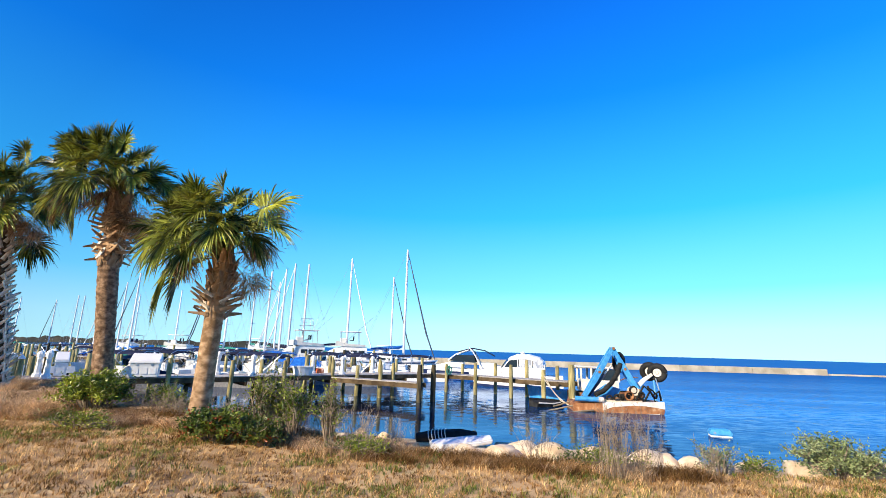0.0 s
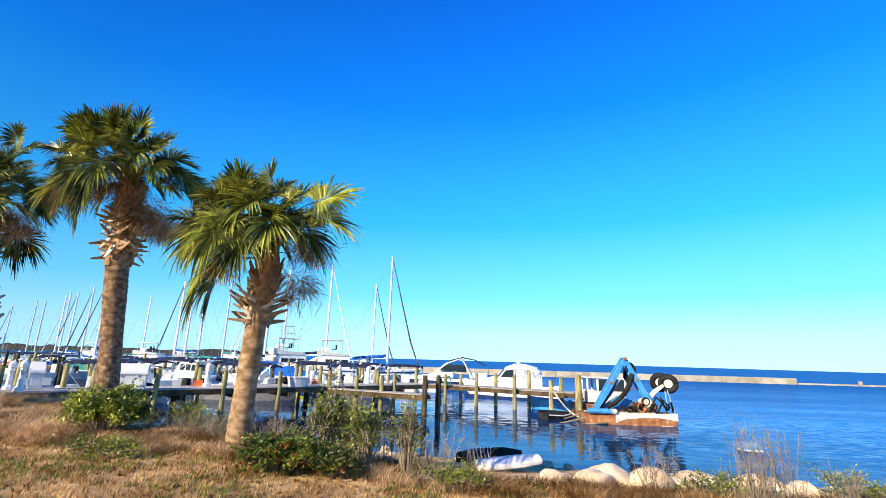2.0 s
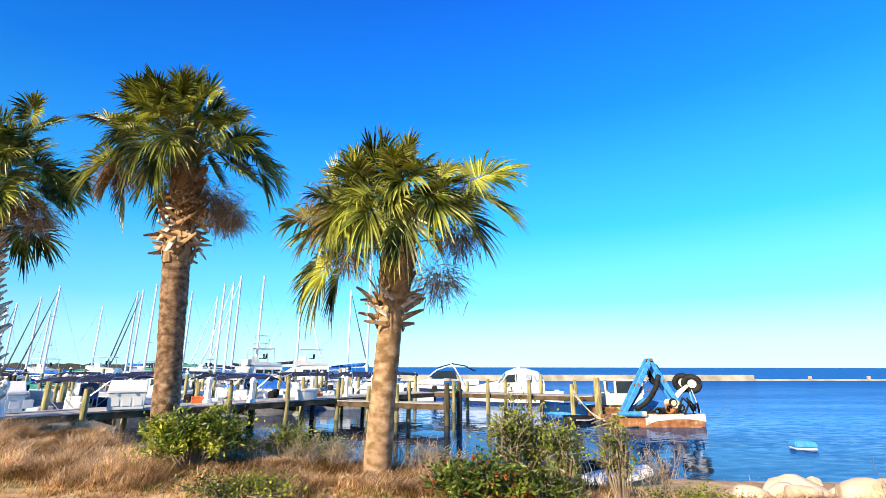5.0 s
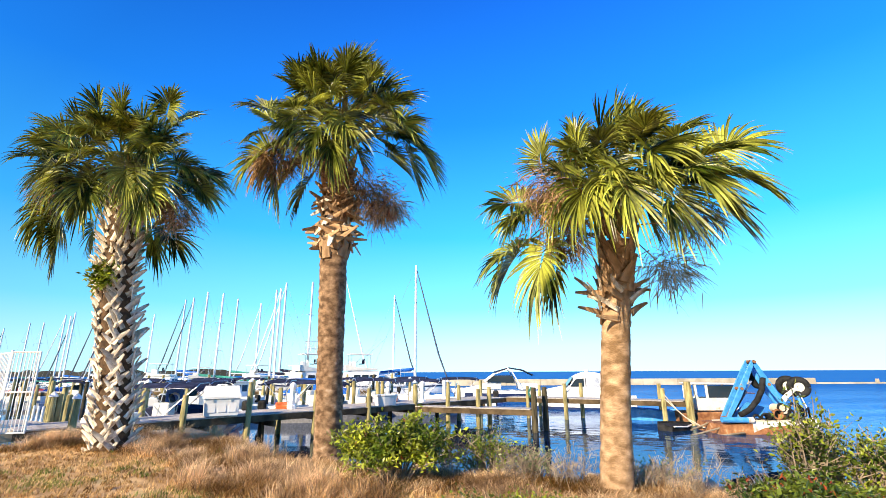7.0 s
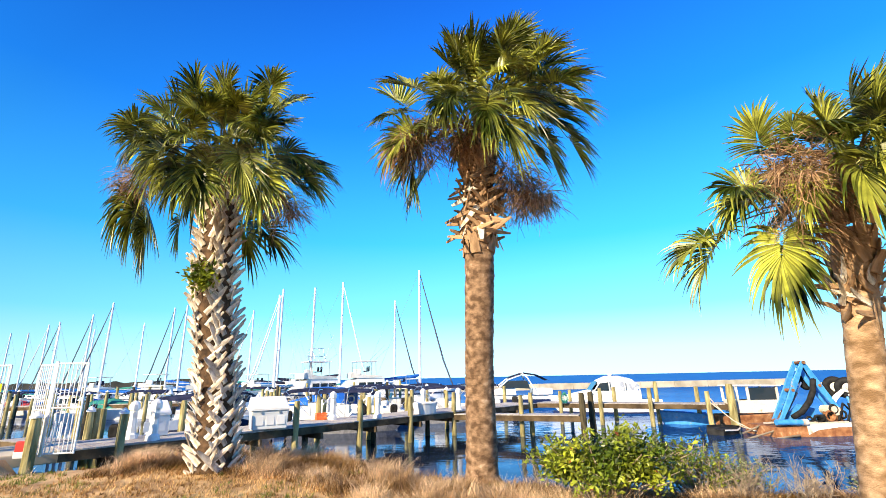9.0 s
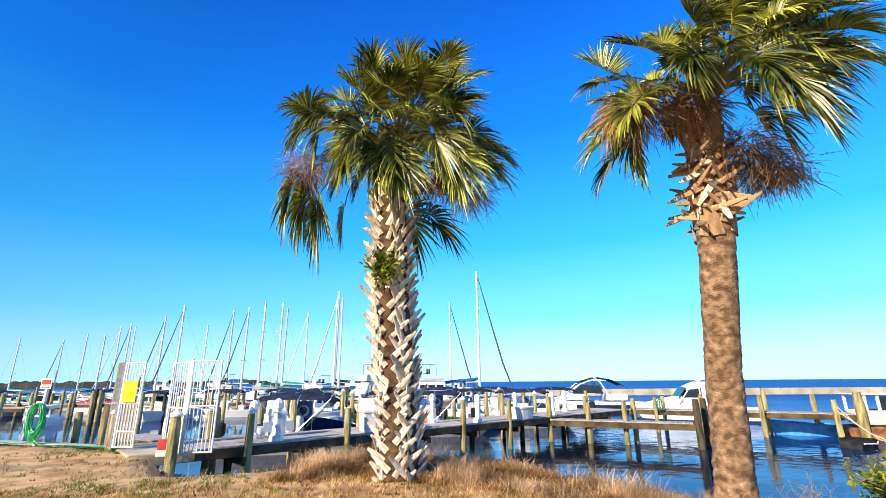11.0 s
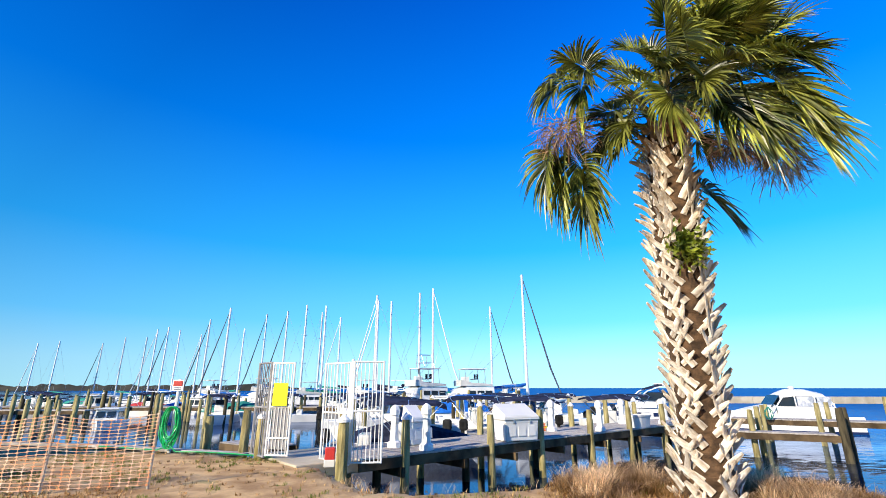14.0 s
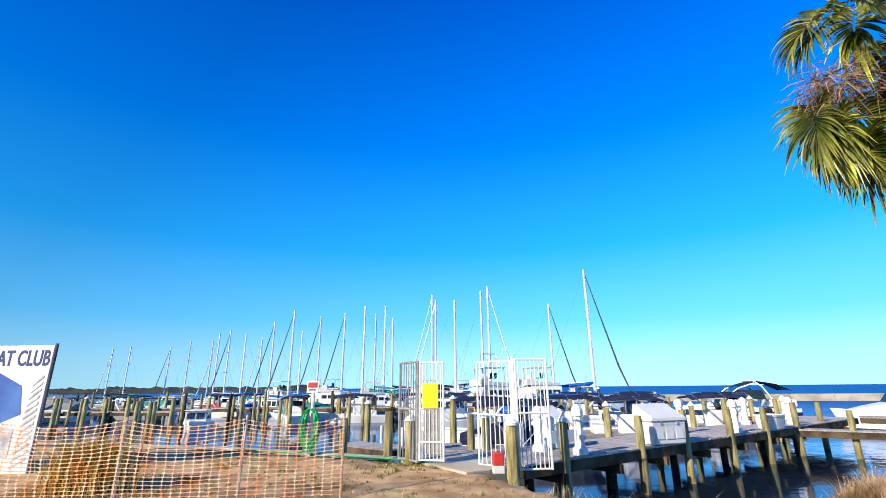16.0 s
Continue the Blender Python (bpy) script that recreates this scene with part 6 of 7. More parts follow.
bmesh.ops.bevel(bm, geom=bm.edges[:], offset=0.03, segments=2, affect="EDGES")
part("base", bm, "white", raft)
bm = nb()
loft(bm, [[(-0.46 * q, -0.31 * q, z), (0.46 * q, -0.31 * q, z), (0.46 * q, 0.31 * q, z), (-0.46 * q, 0.31 * q, z)] for q, z in ((1.0, 0.05), (0.98, 0.26), (0.7, 0.34))])
bmesh.ops.bevel(bm, geom=bm.edges[:], offset=0.05, segments=2, affect="EDGES")
part("cover", bm, "sky_blue", raft)

# ---- seawall, barrier net and club board ----
wall = tagged(new("seawall"), "timber seawall with capping board along the basin", "seawall", kind="structure")
pts = [Vector((x, lerp_table(x, SHORE) + 0.05, 0)) for x in (-60, -45, -34, -29, -26, -23, -20.4)]
for a, b_ in zip(pts, pts[1:]):
    d = b_ - a
    rot = Matrix.Rotation(math.atan2(d.y, d.x), 4, "Z")
    c = (a + b_) / 2
    bm = nb()
    box(bm, d.length, 0.3, 0.07, Matrix.Translation((c.x, c.y, 1.44)) @ rot, 0.01)
    part("capping", bm, "plank", wall)
    bm = nb()
    for i in range(int(d.length / 0.3)):
        p = a + d.normalized() * (0.15 + i * 0.3)
        box(bm, 0.28, 0.06, 2.2, Matrix.Translation((p.x, p.y + 0.1, 0.3)) @ rot, 0.008)
    part("sheeting", bm, "wall_wood", wall)

hose = thing("garden_hose", "coil of bright green hose hung on a post", "hose", "", pose(-22.75, 17.62, 1.4))
bm = nb()
rh = random.Random(4)
for i in range(13):
    w_, h, o = rh.uniform(0.16, 0.27), rh.uniform(0.38, 0.56), rh.uniform(-0.05, 0.05)
    bm = nb()
    tube(bm, [(o + w_ * math.cos(k_ * math.tau / 18), -0.1 + rh.uniform(-0.03, 0.03) + 0.02 * (i % 4), 1.18 - h + h * math.sin(k_ * math.tau / 18)) for k_ in range(19)], 0.016, 6)
    part("loop", bm, "green_hose", hose)
bm = nb()
tube(bm, [(0.1, -0.1, 0.2), (0.3, -0.12, 0.06), (0.9, -0.1, 0.06), (1.8, -0.35, 0.07), (2.6, -0.6, 0.07), (3.3, -0.9, 0.07)], 0.018, 6)
tube(bm, [(0.1, -0.1, 0.2), (-0.4, 0.1, 0.07), (-1.4, 0.38, 0.07), (-2.6, 0.72, 0.07)], 0.018, 6)
part("run", bm, "green_hose", hose)
post = thing("sign_post", "white post with a small red notice", "sign", "", pose(-22.8, 17.75, 1.35))
part("post", rod(nb(), (0, 0, -1.2), (0, 0, 1.95), 0.05), "white", post)
bm = nb()
box(bm, 0.34, 0.02, 0.3, Matrix.Translation((0, -0.06, 1.78)), 0.005)
part("board", bm, "white", post)
bm = nb()
box(bm, 0.26, 0.012, 0.13, Matrix.Translation((0, -0.078, 1.83)), 0.003)
bd = part("notice", bm, "red", post)
for z in (1.72, 1.68):
    bm = nb()
    box(bm, 0.2, 0.01, 0.015, Matrix.Translation((0, -0.078, z)))
    part("text_bar", bm, "ink", post)

NETPOSTS = [(-19.75, 13.55), (-20.15, 13.45), (-21.6, 12.85), (-23.35, 12.35), (-25.3, 11.9), (-27.6, 11.5)]
net = thing("barrier_fence", "sagging orange and white plastic barrier net on stakes", "fence")
for i, (x, y) in enumerate(NETPOSTS[1:]):
    part("stake", rod(nb(), (x, y, 1.2), (x + 0.03 * (i % 2), y, 2.68), 0.022, None, 6), "stake", net)
bm_h, bm_v, bm_k = nb(), nb(), nb()
for (x0, y0), (x1, y1) in zip(NETPOSTS[1:], NETPOSTS[2:]):
    L_ = math.hypot(x1 - x0, y1 - y0)
    cols = int(L_ / 0.135)
    grid = []
    for i in range(cols + 1):
        f = i / cols
        sag = 0.10 * math.sin(math.pi * f)
        col = []
        for j in range(20):
            z = 1.46 + j * 0.061 - sag * j / 19 + 0.01 * noise.noise((f * 9 + x0, j * 0.8, 1))
            col.append(Vector((x0 + (x1 - x0) * f, y0 + (y1 - y0) * f - 0.03 + 0.03 * noise.noise((f * 5 + x0, j * 0.3, 0)), z)))
        grid.append(col)
    for i in range(cols):
        for j in range(20):
            a, b_ = grid[i][j], grid[i + 1][j]
            h = Vector((0, 0, 0.005))
            q = [bm_h.verts.new(v) for v in (a - h, b_ - h, b_ + h, a + h)]
            bm_h.faces.new(q)
    for i in range(cols):
        for j in range(20):
            c, e = grid[i][j], (grid[i + 1][j] - grid[i][j]).normalized() * 0.034
            bm_k.faces.new([bm_k.verts.new(c + v + Vector((0, -0.004, 0))) for v in (-e, Vector((0, 0, -0.017)), e, Vector((0, 0, 0.017)))])
    for i in range(cols + 1):
        for j in range(19):
            a, b_ = grid[i][j], grid[i][j + 1]
            h = (grid[min(i + 1, cols)][j] - grid[max(i - 1, 0)][j]).normalized() * 0.0045
            bm_v.faces.new([bm_v.verts.new(v) for v in (a - h, a + h, b_ + h, b_ - h)])
for bm in (bm_h, bm_v, bm_k):
    tagged(part("netting", bm, "net", net), kind="stuff")

club = thing("club_board", "tall white boat club board with blue picture and lettering", "sign", "", pose(-27.6, 14.5, 1.3, 0, 0, 8))
bm = nb()
box(bm, 4.6, 0.06, 2.78, Matrix.Translation((-2.3, 0, 1.39)), 0.01)
part("board", bm, "white", club)
part("edge_post", rod(nb(), (0.03, 0, -0.2), (0.03, 0, 2.82), 0.03), "dark_mast", club)
bm = nb()
prism(bm, [(-2.6, 2.05), (-1.5, 2.35), (-0.55, 1.9), (-0.42, 1.3), (-0.9, 1.1), (-2.6, 1.15)], -0.036, -0.034)
part("picture", bm, "print_blue", club)
bm = nb()
prism(bm, [(-1.1, 1.0), (-0.5, 1.0), (-0.5, 0.45), (-1.1, 0.4)], -0.04, -0.036)
part("picture", bm, "print_grey", club)
for i in range(13):
    bm = nb()
    z = 0.2 + i * 0.14
    prism(bm, [(-0.42 + 0.02 * i * 0.5, z), (-0.08, z + 0.2), (-0.08, z + 0.25), (-0.42 + 0.01 * i, z + 0.05)], -0.042, -0.038)
    part("stripe", bm, "print_grey", club)
cu = bpy.data.curves.new("lettering", "FONT")
cu.body, cu.size, cu.extrude, cu.align_x = "AT CLUB", 0.5, 0.002, "RIGHT"
cu.offset = 0.008
txt = new("lettering", cu)
dg = bpy.context.evaluated_depsgraph_get()
me = bpy.data.meshes.new_from_object(txt.evaluated_get(dg))
bpy.data.objects.remove(txt)
me.materials.clear()
me.materials.append(M["ink"])
lt = new("lettering", me)
lt.parent = club
lt.matrix_basis = pose(-0.04, -0.036, 2.34, 90, 0, 0) @ Matrix.Diagonal((0.62, 0.95, 1, 1))

# ---- rocks and debris along the shore ----
def rock(x, y, z, s, seed):
    """A weathered boulder: a rounded lump with flats broken off it."""
    bm = nb()
    bmesh.ops.create_icosphere(bm, subdivisions=3, radius=1)
    rr = random.Random(seed)
    sx, sy, sz = s * rr.uniform(0.85, 1.35), s * rr.uniform(0.7, 1.0), s * rr.uniform(0.55, 0.8)
    cuts = [(Vector((rr.gauss(0, 1), rr.gauss(0, 1), rr.gauss(0.3, 0.8))).normalized(), rr.uniform(0.62, 0.9)) for _ in range(9)]
    for v in bm.verts:
        p = v.co.copy()
        for nn, dd in cuts:
            k_ = p.dot(nn) - dd
            if k_ > 0:
                p -= nn * k_ * 0.9
        p *= 1 + 0.12 * noise.noise(v.co * 1.4 + Vector((seed * 3.1, 0, 0))) + 0.05 * noise.noise(v.co * 4.5 + Vector((0, seed, 0)))
        v.co = Vector((p.x * sx, p.y * sy, p.z * sz))
    t = part("rock", bm, "rock", smooth=True)
    t.matrix_basis = pose(x, y, z, rr.uniform(-12, 12), rr.uniform(-12, 12), rr.uniform(0, 360))
    return tagged(t, "rounded tan shore boulder half buried in grass", "rock", "shore rocks")


rr = random.Random(21)
NEAR_ROCKS = [(4.65, 8.75, 1.12, 0.3), (3.15, 8.95, 1.1, 0.34), (2.5, 8.8, 1.08, 0.3), (1.9, 9.0, 1.0, 0.3), (5.95, 8.8, 1.1, 0.3), (6.75, 8.7, 1.08, 0.3), (4.95, 8.9, 1.2, 0.42), (4.35, 9.0, 1.08, 0.36), (3.5, 9.1, 1.12, 0.42), (5.6, 8.7, 1.14, 0.36), (2.75, 9.3, 1.1, 0.36), (6.3, 8.6, 1.1, 0.34), (2.2, 9.5, 0.95, 0.32), (3.1, 8.6, 1.2, 0.3)]
FAR_ROCKS = [(3.9, 8.5, 1.22, 0.28), (7.2, 8.6, 1.08, 0.32), (1.6, 9.6, 0.86, 0.34), (0.9, 9.9, 0.82, 0.3), (5.2, 9.7, 0.98, 0.4), (6.1, 9.5, 0.95, 0.36), (8.2, 8.9, 1.1, 0.32), (4.3, 10.0, 0.85, 0.38), (3.3, 10.4, 0.72, 0.36), (9.3, 9.0, 1.1, 0.34), (2.4, 10.9, 0.6, 0.34), (-0.6, 11.6, 0.9, 0.34), (-2.6, 12.6, 0.75, 0.35), (-4.2, 13.2, 0.7, 0.35)]
for i, (x, y, top, s_) in enumerate(NEAR_ROCKS + FAR_ROCKS):
    rock(x, y, top + (0.28 if y < 9.2 else 0.1) - 0.55 * s_, s_ * 1.2, i + 3)
for i in range(22):
    x = rr.uniform(-9, 12)
    y = lerp_table(x, SHORE) - rr.uniform(0.1, 1.3)
    s_ = rr.uniform(0.14, 0.26)
    rock(x, y, ground_z(x, y) + 0.02, s_, i + 50)
slab = thing("beached_board", "white upturned foam dock board among the rocks", "board", "", pose(2.15, 12.6, ground_z(2.15, 12.6) + 0.12, 4, -5, 12))
bm = nb()
loft(bm, [[(x, -w_, 0.02), (x, -w_, 0.14), (x, 0, 0.2), (x, w_, 0.14), (x, w_, 0.02)] for x, w_ in ((-0.8, 0.24), (-0.35, 0.34), (0.3, 0.34), (0.8, 0.2))])
bmesh.ops.bevel(bm, geom=bm.edges[:], offset=0.03, segments=2, affect="EDGES")
part("shell", bm, "white", slab)
log = thing("rope_bundle", "dark float bundle bound with pale rope on the rocks", "rope bundle", "", pose(1.7, 13.15, ground_z(1.7, 13.15) + 0.16, 0, -4, 6))
part("float", tube(nb(), [(-0.8, 0, 0.12), (-0.3, 0, 0.14), (0.4, 0, 0.14), (0.85, 0, 0.1)], [0.12, 0.16, 0.16, 0.1]), "black", log)
for i in range(6):
    x = -0.45 + i * 0.09
    part("rope_loop", tube(nb(), [(x + 0.02 * math.sin(k_), 0.18 * math.cos(k_ * math.tau / 12), 0.14 + 0.18 * math.sin(k_ * math.tau / 12)) for k_ in range(13)], 0.012, 6), "white", log)


# ---- plants ----
def bush(label, x, y, rx, ry, h, leaves, mat, seed, red=0.0, twig=26, leaf=0.045, base=None, hollow=0.35):
    """Stems from one foot, carrying leaf sprays in an uneven crown."""
    rng = random.Random(seed)
    t = thing("shrub", label, "shrub", "shrubs on the bank", pose(x, y, (ground_z(x, y) if base is None else base) - 0.05))
    bm = nb()
    tips = []
    for i in range(twig):
        a, q = rng.uniform(0, math.tau), math.sqrt(rng.random())
        tip = Vector((rx * q * math.cos(a), ry * q * math.sin(a), h * rng.uniform(0.45, 1.0) * (1 - 0.35 * q * q)))
        mid = tip * 0.5 + Vector((rng.gauss(0, 0.06), rng.gauss(0, 0.06), 0.08))
        tube(bm, [(tip.x * 0.15, tip.y * 0.15, -0.05), mid, tip], [0.014, 0.009, 0.003], 4)
        tips.append((mid, tip))
        for k_ in range(3):
            b0 = mid.lerp(tip, rng.uniform(0, 0.7))
            e = b0 + Vector((rng.gauss(0, 0.13), rng.gauss(0, 0.13), rng.uniform(0.02, 0.2)))
            tube(bm, [b0, (b0 + e) / 2, e], [0.006, 0.005, 0.002], 3)
            tips.append((b0, e))
    tagged(part("brushwood", bm, "twig", t), kind="stuff")
    sets = {mat: ([], [])}
    if red:
        sets["red_bush"] = ([], [])
    for i in range(leaves):
        a, e = tips[rng.randrange(len(tips))]
        p = a.lerp(e, rng.uniform(0.25, 1.1)) + Vector((rng.gauss(0, 0.045), rng.gauss(0, 0.045), rng.gauss(0, 0.04)))
        if p.z < h * hollow * rng.random():
            continue
        V, F = sets["red_bush" if red and rng.random() < red * (1.6 if p.z < h * 0.5 else 0.5) else mat]
        d = Vector((rng.gauss(0, 1), rng.gauss(0, 1), rng.gauss(0.4, 0.7))).normalized()
        s_ = d.cross(Vector((rng.gauss(0, 1), rng.gauss(0, 1), rng.gauss(0, 1)))).normalized()
        nn = d.cross(s_)
        ln = leaf * rng.uniform(0.7, 1.4)
        b0 = len(V)
        V += [p, p + d * ln * 0.5 + s_ * ln * 0.24 + nn * ln * 0.06, p + d * ln + nn * -0.04 * ln, p + d * ln * 0.5 - s_ * ln * 0.24 + nn * ln * 0.06]
        F += [(b0, b0 + 1, b0 + 2), (b0, b0 + 2, b0 + 3)]
    for mm, vf in sets.items():
        tagged(part("leaves", vf, mm, t), kind="stuff")
    return t


for x, y, r, h, cnt, seed in ((-1.0, 8.0, 0.32, 1.5, 2600, 1), (-0.4, 7.9, 0.3, 1.25, 2300, 21), (0.25, 7.8, 0.16, 1.25, 900, 22), (-0.7, 8.2, 0.25, 1.35, 900, 23)):
    bush("tall thin green shrub with bare brown stems", x, y, r, r * 0.85, h, cnt, "bush", seed, hollow=0.85, twig=40, leaf=0.05)
bush("low dark green shrub with some red leaves", -1.5, 7.4, 0.75, 0.5, 0.55, 4600, "dark_bush", 2, red=0.12, twig=36, leaf=0.06)
bush("low dark green shrub with some red leaves", -0.75, 7.4, 0.45, 0.4, 0.45, 2400, "dark_bush", 12, red=0.05, twig=26, leaf=0.055)
bush("leafy bright green shrub beside the palms", -5.5, 9.35, 0.92, 0.6, 0.98, 8200, "bush", 3, red=0.008, twig=60, leaf=0.065)
bush("thin grey-green shrub with bare twigs", -4.2, 9.8, 0.5, 0.4, 0.85, 2200, "bush", 5, hollow=0.75, twig=50)
bush("thin grey-green shrub with bare twigs", -3.6, 9.9, 0.5, 0.4, 0.7, 900, "grey_bush", 6, twig=34)
bush("rounded grey-green shrub on the shore", 8.6, 8.75, 0.75, 0.6, 0.95, 6500, "grey_bush", 7, twig=44, leaf=0.05)
bush("dark green shrub on the shore", 9.6, 8.0, 0.7, 0.55, 0.75, 5000, "dark_bush", 8, twig=36, leaf=0.06)
bush("small sprig of green shoots among rocks", 6.4, 8.0, 0.35, 0.3, 0.6, 700, "grey_bush", 9, twig=14)
bush("small sprig of green shoots among rocks", 7.2, 8.3, 0.3, 0.3, 0.5, 700, "bush", 10, twig=14)
bush("thin grey-green shrub with bare twigs", -1.9, 9.6, 0.55, 0.4, 0.6, 600, "grey_bush", 11, twig=34)
bush("low green weeds in the dry grass", 0.9, 7.4, 0.6, 0.3, 0.22, 1500, "bush", 14, twig=24, leaf=0.04)
bush("low green weeds in the dry grass", 4.6, 7.6, 0.8, 0.35, 0.22, 1500, "bush", 15, twig=26, leaf=0.04)
bush("low green weeds in the dry grass", -4.2, 7.6, 0.7, 0.3, 0.22, 1500, "bush", 16, twig=26, leaf=0.04)


def tall_weed(x, y, h, count, seed, label="dry brown reed stalks standing on the shore"):
    rng = random.Random(seed)
    t = thing("dry_weed", label, "weed", "dry weeds on the shore", pose(x, y, ground_z(x, y) - 0.05))
    bm = nb()
    for i in range(count):
        a = rng.uniform(0, math.tau)
        b0 = Vector((rng.gauss(0, 0.10), rng.gauss(0, 0.08), 0))
        e = b0 + Vector((rng.gauss(0, 0.12), rng.gauss(0, 0.1), h * rng.uniform(0.5, 1)))
        tube(bm, [b0, (b0 + e) / 2 + Vector((rng.gauss(0, 0.03), 0, 0)), e], [0.004, 0.003, 0.002], 3)
        for k_ in range(9):
            q = b0.lerp(e, rng.uniform(0.45, 1))
            r_ = q + Vector((rng.gauss(0, 0.05), rng.gauss(0, 0.05), rng.uniform(0, 0.12)))
            tube(bm, [q, r_], [0.0025, 0.0015], 3)
    tagged(part("brushwood", bm, "twig", t), kind="stuff")
    return t


for i, (x, y, h, c_) in enumerate(((4.6, 6.9, 1.15, 40), (4.95, 7.0, 1.0, 30), (3.6, 7.6, 0.6, 20), (6.0, 7.3, 0.6, 14), (1.2, 8.6, 0.7, 22), (0.4, 8.9, 0.6, 22), (-3.0, 9.5, 0.6, 20), (-4.9, 10.6, 0.8, 24), (-5.9, 11.0, 0.7, 20), (-8.0, 12.2, 0.6, 18), (-3.9, 9.2, 0.5, 26), (-1.9, 8.6, 0.55, 30), (-1.5, 8.2, 0.5, 30), (-2.3, 9.0, 0.5, 26), (-3.3, 9.1, 0.45, 26), (-0.1, 8.2, 0.8, 24), (0.75, 7.9, 0.75, 24), (-4.8, 9.6, 0.6, 24))):
    tall_weed(x, y, h, c_, 60 + i)

gold = thing("ornamental_grass", "clump of golden ornamental grass behind the net", "grass clump", "", pose(-24.9, 13.4, 1.35))
V, F = [], []
rg = random.Random(8)
for i in range(1500):
    a = rg.uniform(0, math.tau)
    b0 = Vector((rg.gauss(0, 0.3), rg.gauss(0, 0.2), 0))
    o = Vector((math.cos(a), math.sin(a), 0))
    h = rg.uniform(0.6, 1.45)
    s_ = Vector((-o.y, o.x, 0)) * 0.012
    q0 = len(V)
    for f in (0, 0.5, 0.8, 1):
        p = b0 + o * (0.5 * h * f * f) + Vector((0, 0, h * (f - 0.35 * f * f * f)))
        V += [p - s_ * (1 - f * 0.9), p + s_ * (1 - f * 0.9)]
    F += [(q0 + 2 * j, q0 + 2 * j + 1, q0 + 2 * j + 3, q0 + 2 * j + 2) for j in range(3)]
M["gold"] = leafy("golden_grass", (0.55, 0.34, 0.05), (0.80, 0.56, 0.14), 0.3, 0.6, 0.3)
tagged(part("blades", (V, F), "gold", gold), kind="stuff")


def blades(name, label, mat, count, region, height, seed, bend=0.4, wide=0.006, clump=0.0, patch=None):
    """A stretch of grass as one mesh; region(rng) gives plan places."""
    rng = random.Random(seed)
    V, F = [], []
    made = 0
    while made < count:
        x, y = region(rng)
        if patch and not patch(x, y, rng):
            continue
        k_ = 1 if not clump else rng.randint(4, 9)
        for j in range(k_):
            px, py = x + rng.gauss(0, clump), y + rng.gauss(0, clump)
            z = ground_z(px, py)
            if z < WATER + 0.1:
                continue
            a = rng.uniform(0, math.tau)
            h = height * rng.uniform(0.45, 1.25)
            ox, oy = math.cos(a) * bend * h + 0.12 * h, math.sin(a) * bend * h
            sx, sy = -math.sin(a) * wide, math.cos(a) * wide
            b0 = len(V)
            V += [(px - sx, py - sy, z - 0.01), (px + sx, py + sy, z - 0.01), (px + ox * 0.4 + sx * 0.7, py + oy * 0.4 + sy * 0.7, z + h * 0.6), (px + ox * 0.4 - sx * 0.7, py + oy * 0.4 - sy * 0.7, z + h * 0.6), (px + ox, py + oy, z + h * 0.95)]
            F += [(b0, b0 + 1, b0 + 2, b0 + 3), (b0 + 3, b0 + 2, b0 + 4)]
            made += 1
    return tagged(part(name, (V, F), mat), label, "grass", kind="stuff")


def lawn_place(rng):
    x = rng.uniform(-26, 11)
    lo = lerp_table(x, [(-26, 9), (-17, 7.6), (-11, 6.8), (-4, 4.4), (-1, 3.4), (3, 3.0), (11, 4)])
    return x, lo + (lerp_table(x, CREST) + 0.1 - lo) * rng.random() ** 1.3


def bank_place(rng):
    x = rng.uniform(-13.2, 6)
    c = lerp_table(x, CREST)
    return x, rng.uniform(c - lerp_table(x, [(-17, 0.8), (-14, 0.9), (-12.5, 1.8), (-8, 2.6), (-3, 1.4), (6, 0.6)]), c + 0.5)


def fringe_place(rng):
    x = rng.uniform(-16.8, 12)
    return x, rng.uniform(lerp_table(x, CREST), lerp_table(x, SHORE) - 0.4)


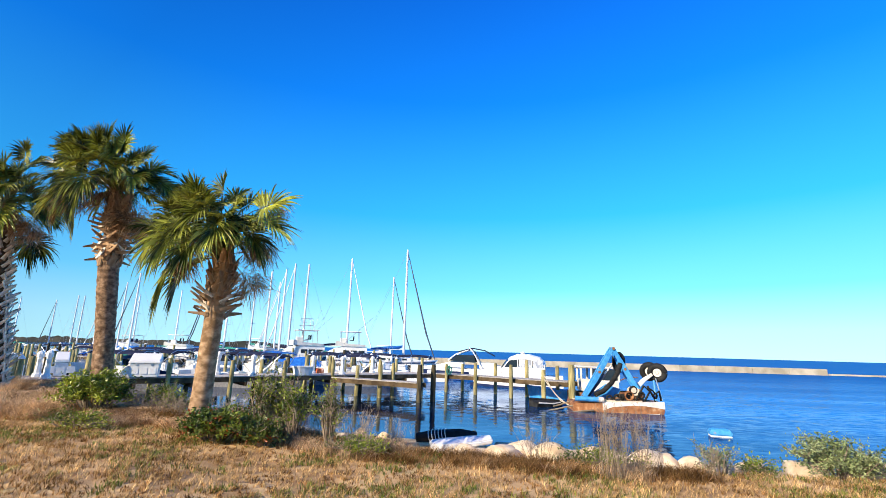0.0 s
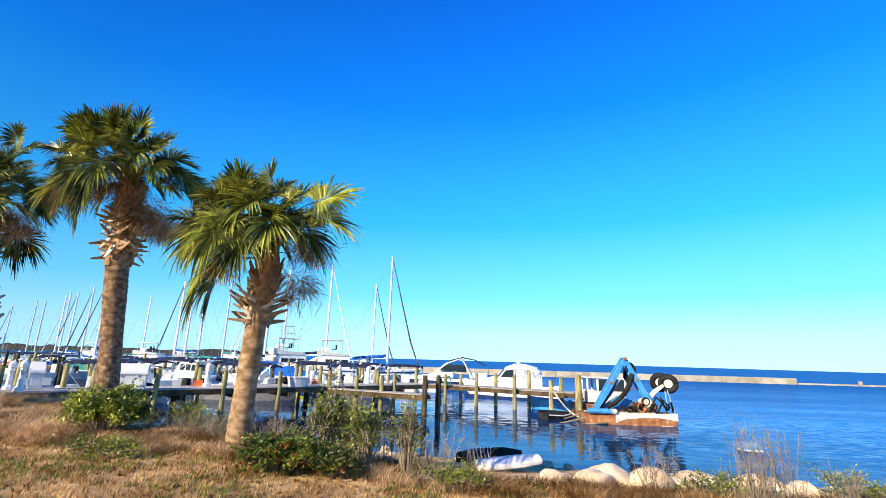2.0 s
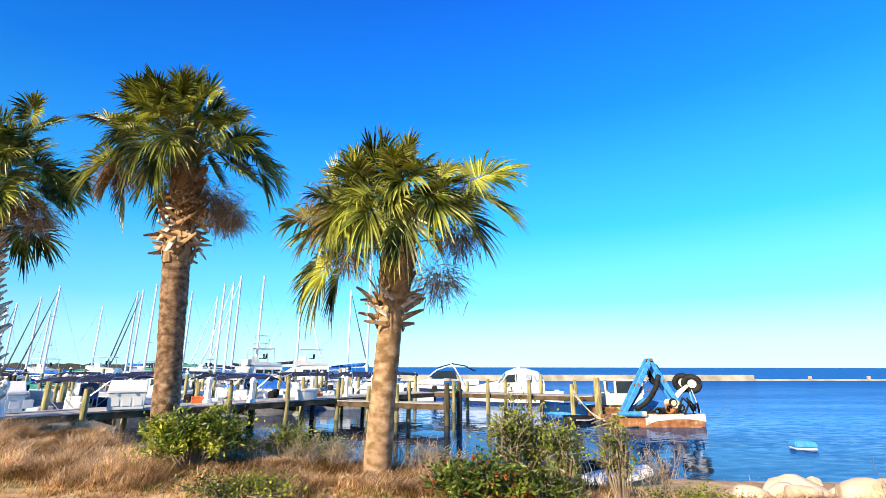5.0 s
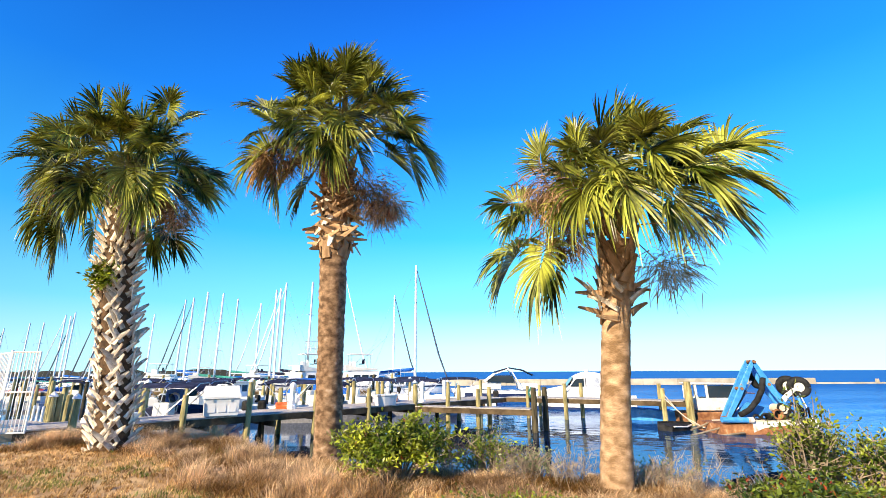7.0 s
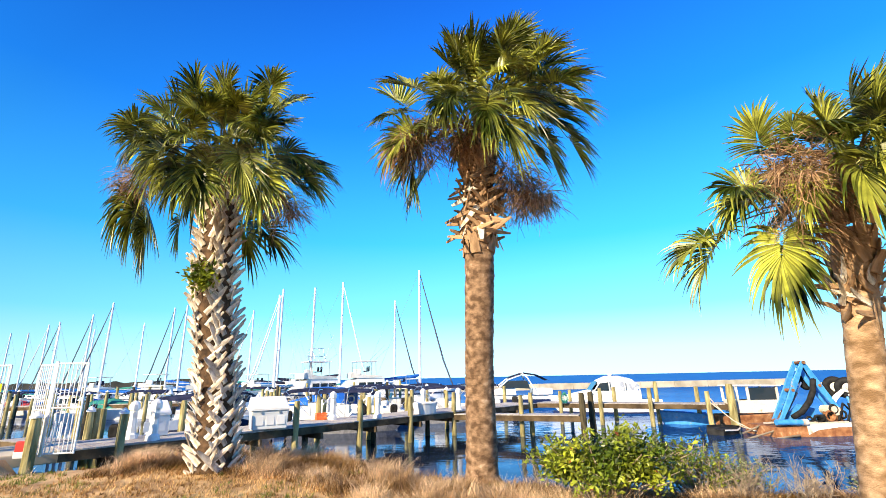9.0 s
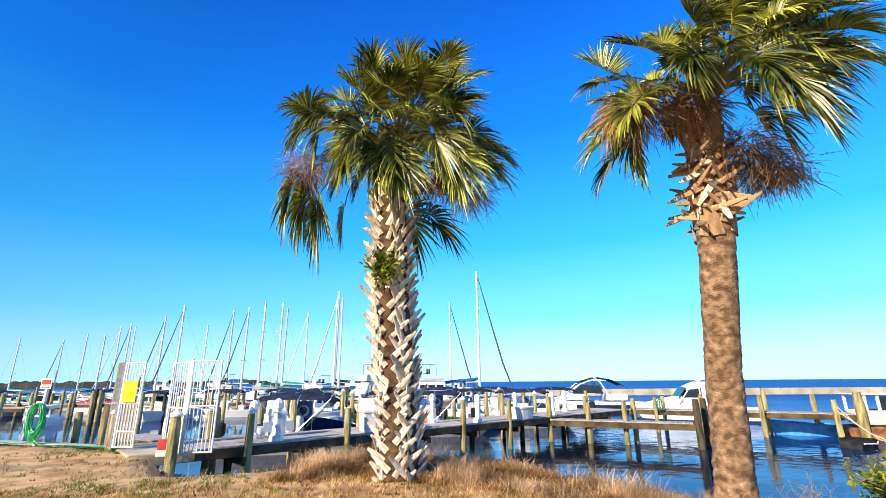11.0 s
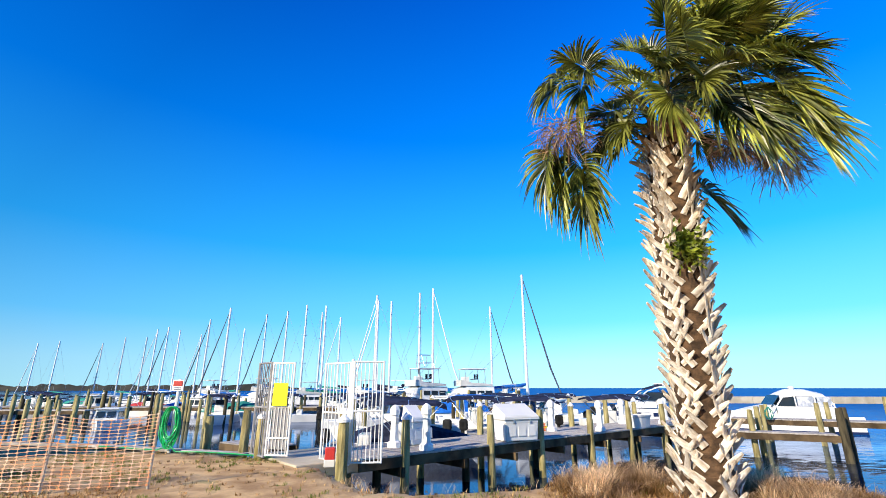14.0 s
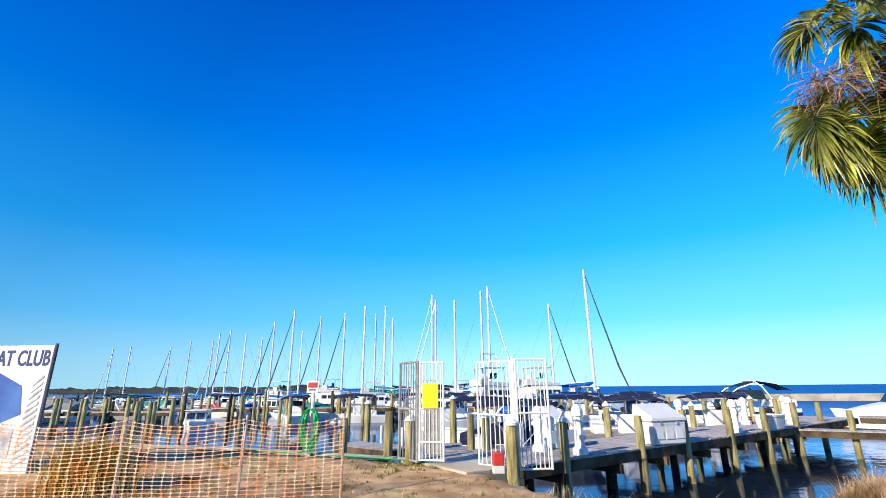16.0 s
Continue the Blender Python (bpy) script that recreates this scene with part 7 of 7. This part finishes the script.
def clear_of_rocks(x, y, r):
    return x < 0.3 or y < lerp_table(x, CREST) - 0.1 or r.random() < 0.05


def patchy(x, y, s, o):
    return noise.noise((x * s, y * s, o)) + 0.5 * noise.noise((x * s * 2.9, y * s * 2.9, o + 1))


def worn(x, y, r):
    """Trodden bare dirt behind the fence and before the gate keeps little grass."""
    return x > -13.5 or y < 11.2 - 0.25 * (x + 13.5) + 0.6 * patchy(x, y, 0.7, 31) or r.random() < 0.12


blades("lawn", "short dry tan lawn grass", "lawn", 130000, lawn_place, 0.06, 1, 1.0, 0.005, 0.02, lambda x, y, r: worn(x, y, r) and patchy(x, y, 0.9, 5) > r.uniform(-0.6, 0.3))
blades("brown_lawn", "matted brown thatch in the dry lawn", "brown_lawn", 70000, lawn_place, 0.045, 9, 1.3, 0.006, 0.02, lambda x, y, r: worn(x, y, r) and patchy(x, y, 0.9, 5) < r.uniform(-0.2, 0.5))
blades("green_patches", "short green weed patches in the lawn", "green_grass", 46000, lawn_place, 0.06, 2, 0.8, 0.006, 0.03, lambda x, y, r: patchy(x, y, 0.8, 7) > (0.05 if x > -6 else 0.12))
blades("tall_grass", "tall dry tan grass along the bank", "dry_grass", 60000, bank_place, 0.14, 3, 1.3, 0.004, 0.09, lambda x, y, r: clear_of_rocks(x, y, r) and patchy(x, y, 1.3, 2) > r.uniform(-0.05, 0.4))
blades("brown_tall_grass", "tall reddish brown grass along the bank", "brown_lawn", 40000, bank_place, 0.12, 13, 1.4, 0.0045, 0.09, lambda x, y, r: clear_of_rocks(x, y, r) and patchy(x, y, 1.0, 22) > -0.2)
blades("seed_heads", "fluffy pale grass plumes along the bank", "dry_grass", 12000, bank_place, 0.3, 23, 0.9, 0.003, 0.05, lambda x, y, r: clear_of_rocks(x, y, r) and x < -5.5 and patchy(x, y, 1.3, 2) > 0.3)
blades("fringe_grass", "sparse dry grass on the slope to the water", "dry_grass", 7000, fringe_place, 0.18, 4, 0.9, 0.004, 0.07, clear_of_rocks)
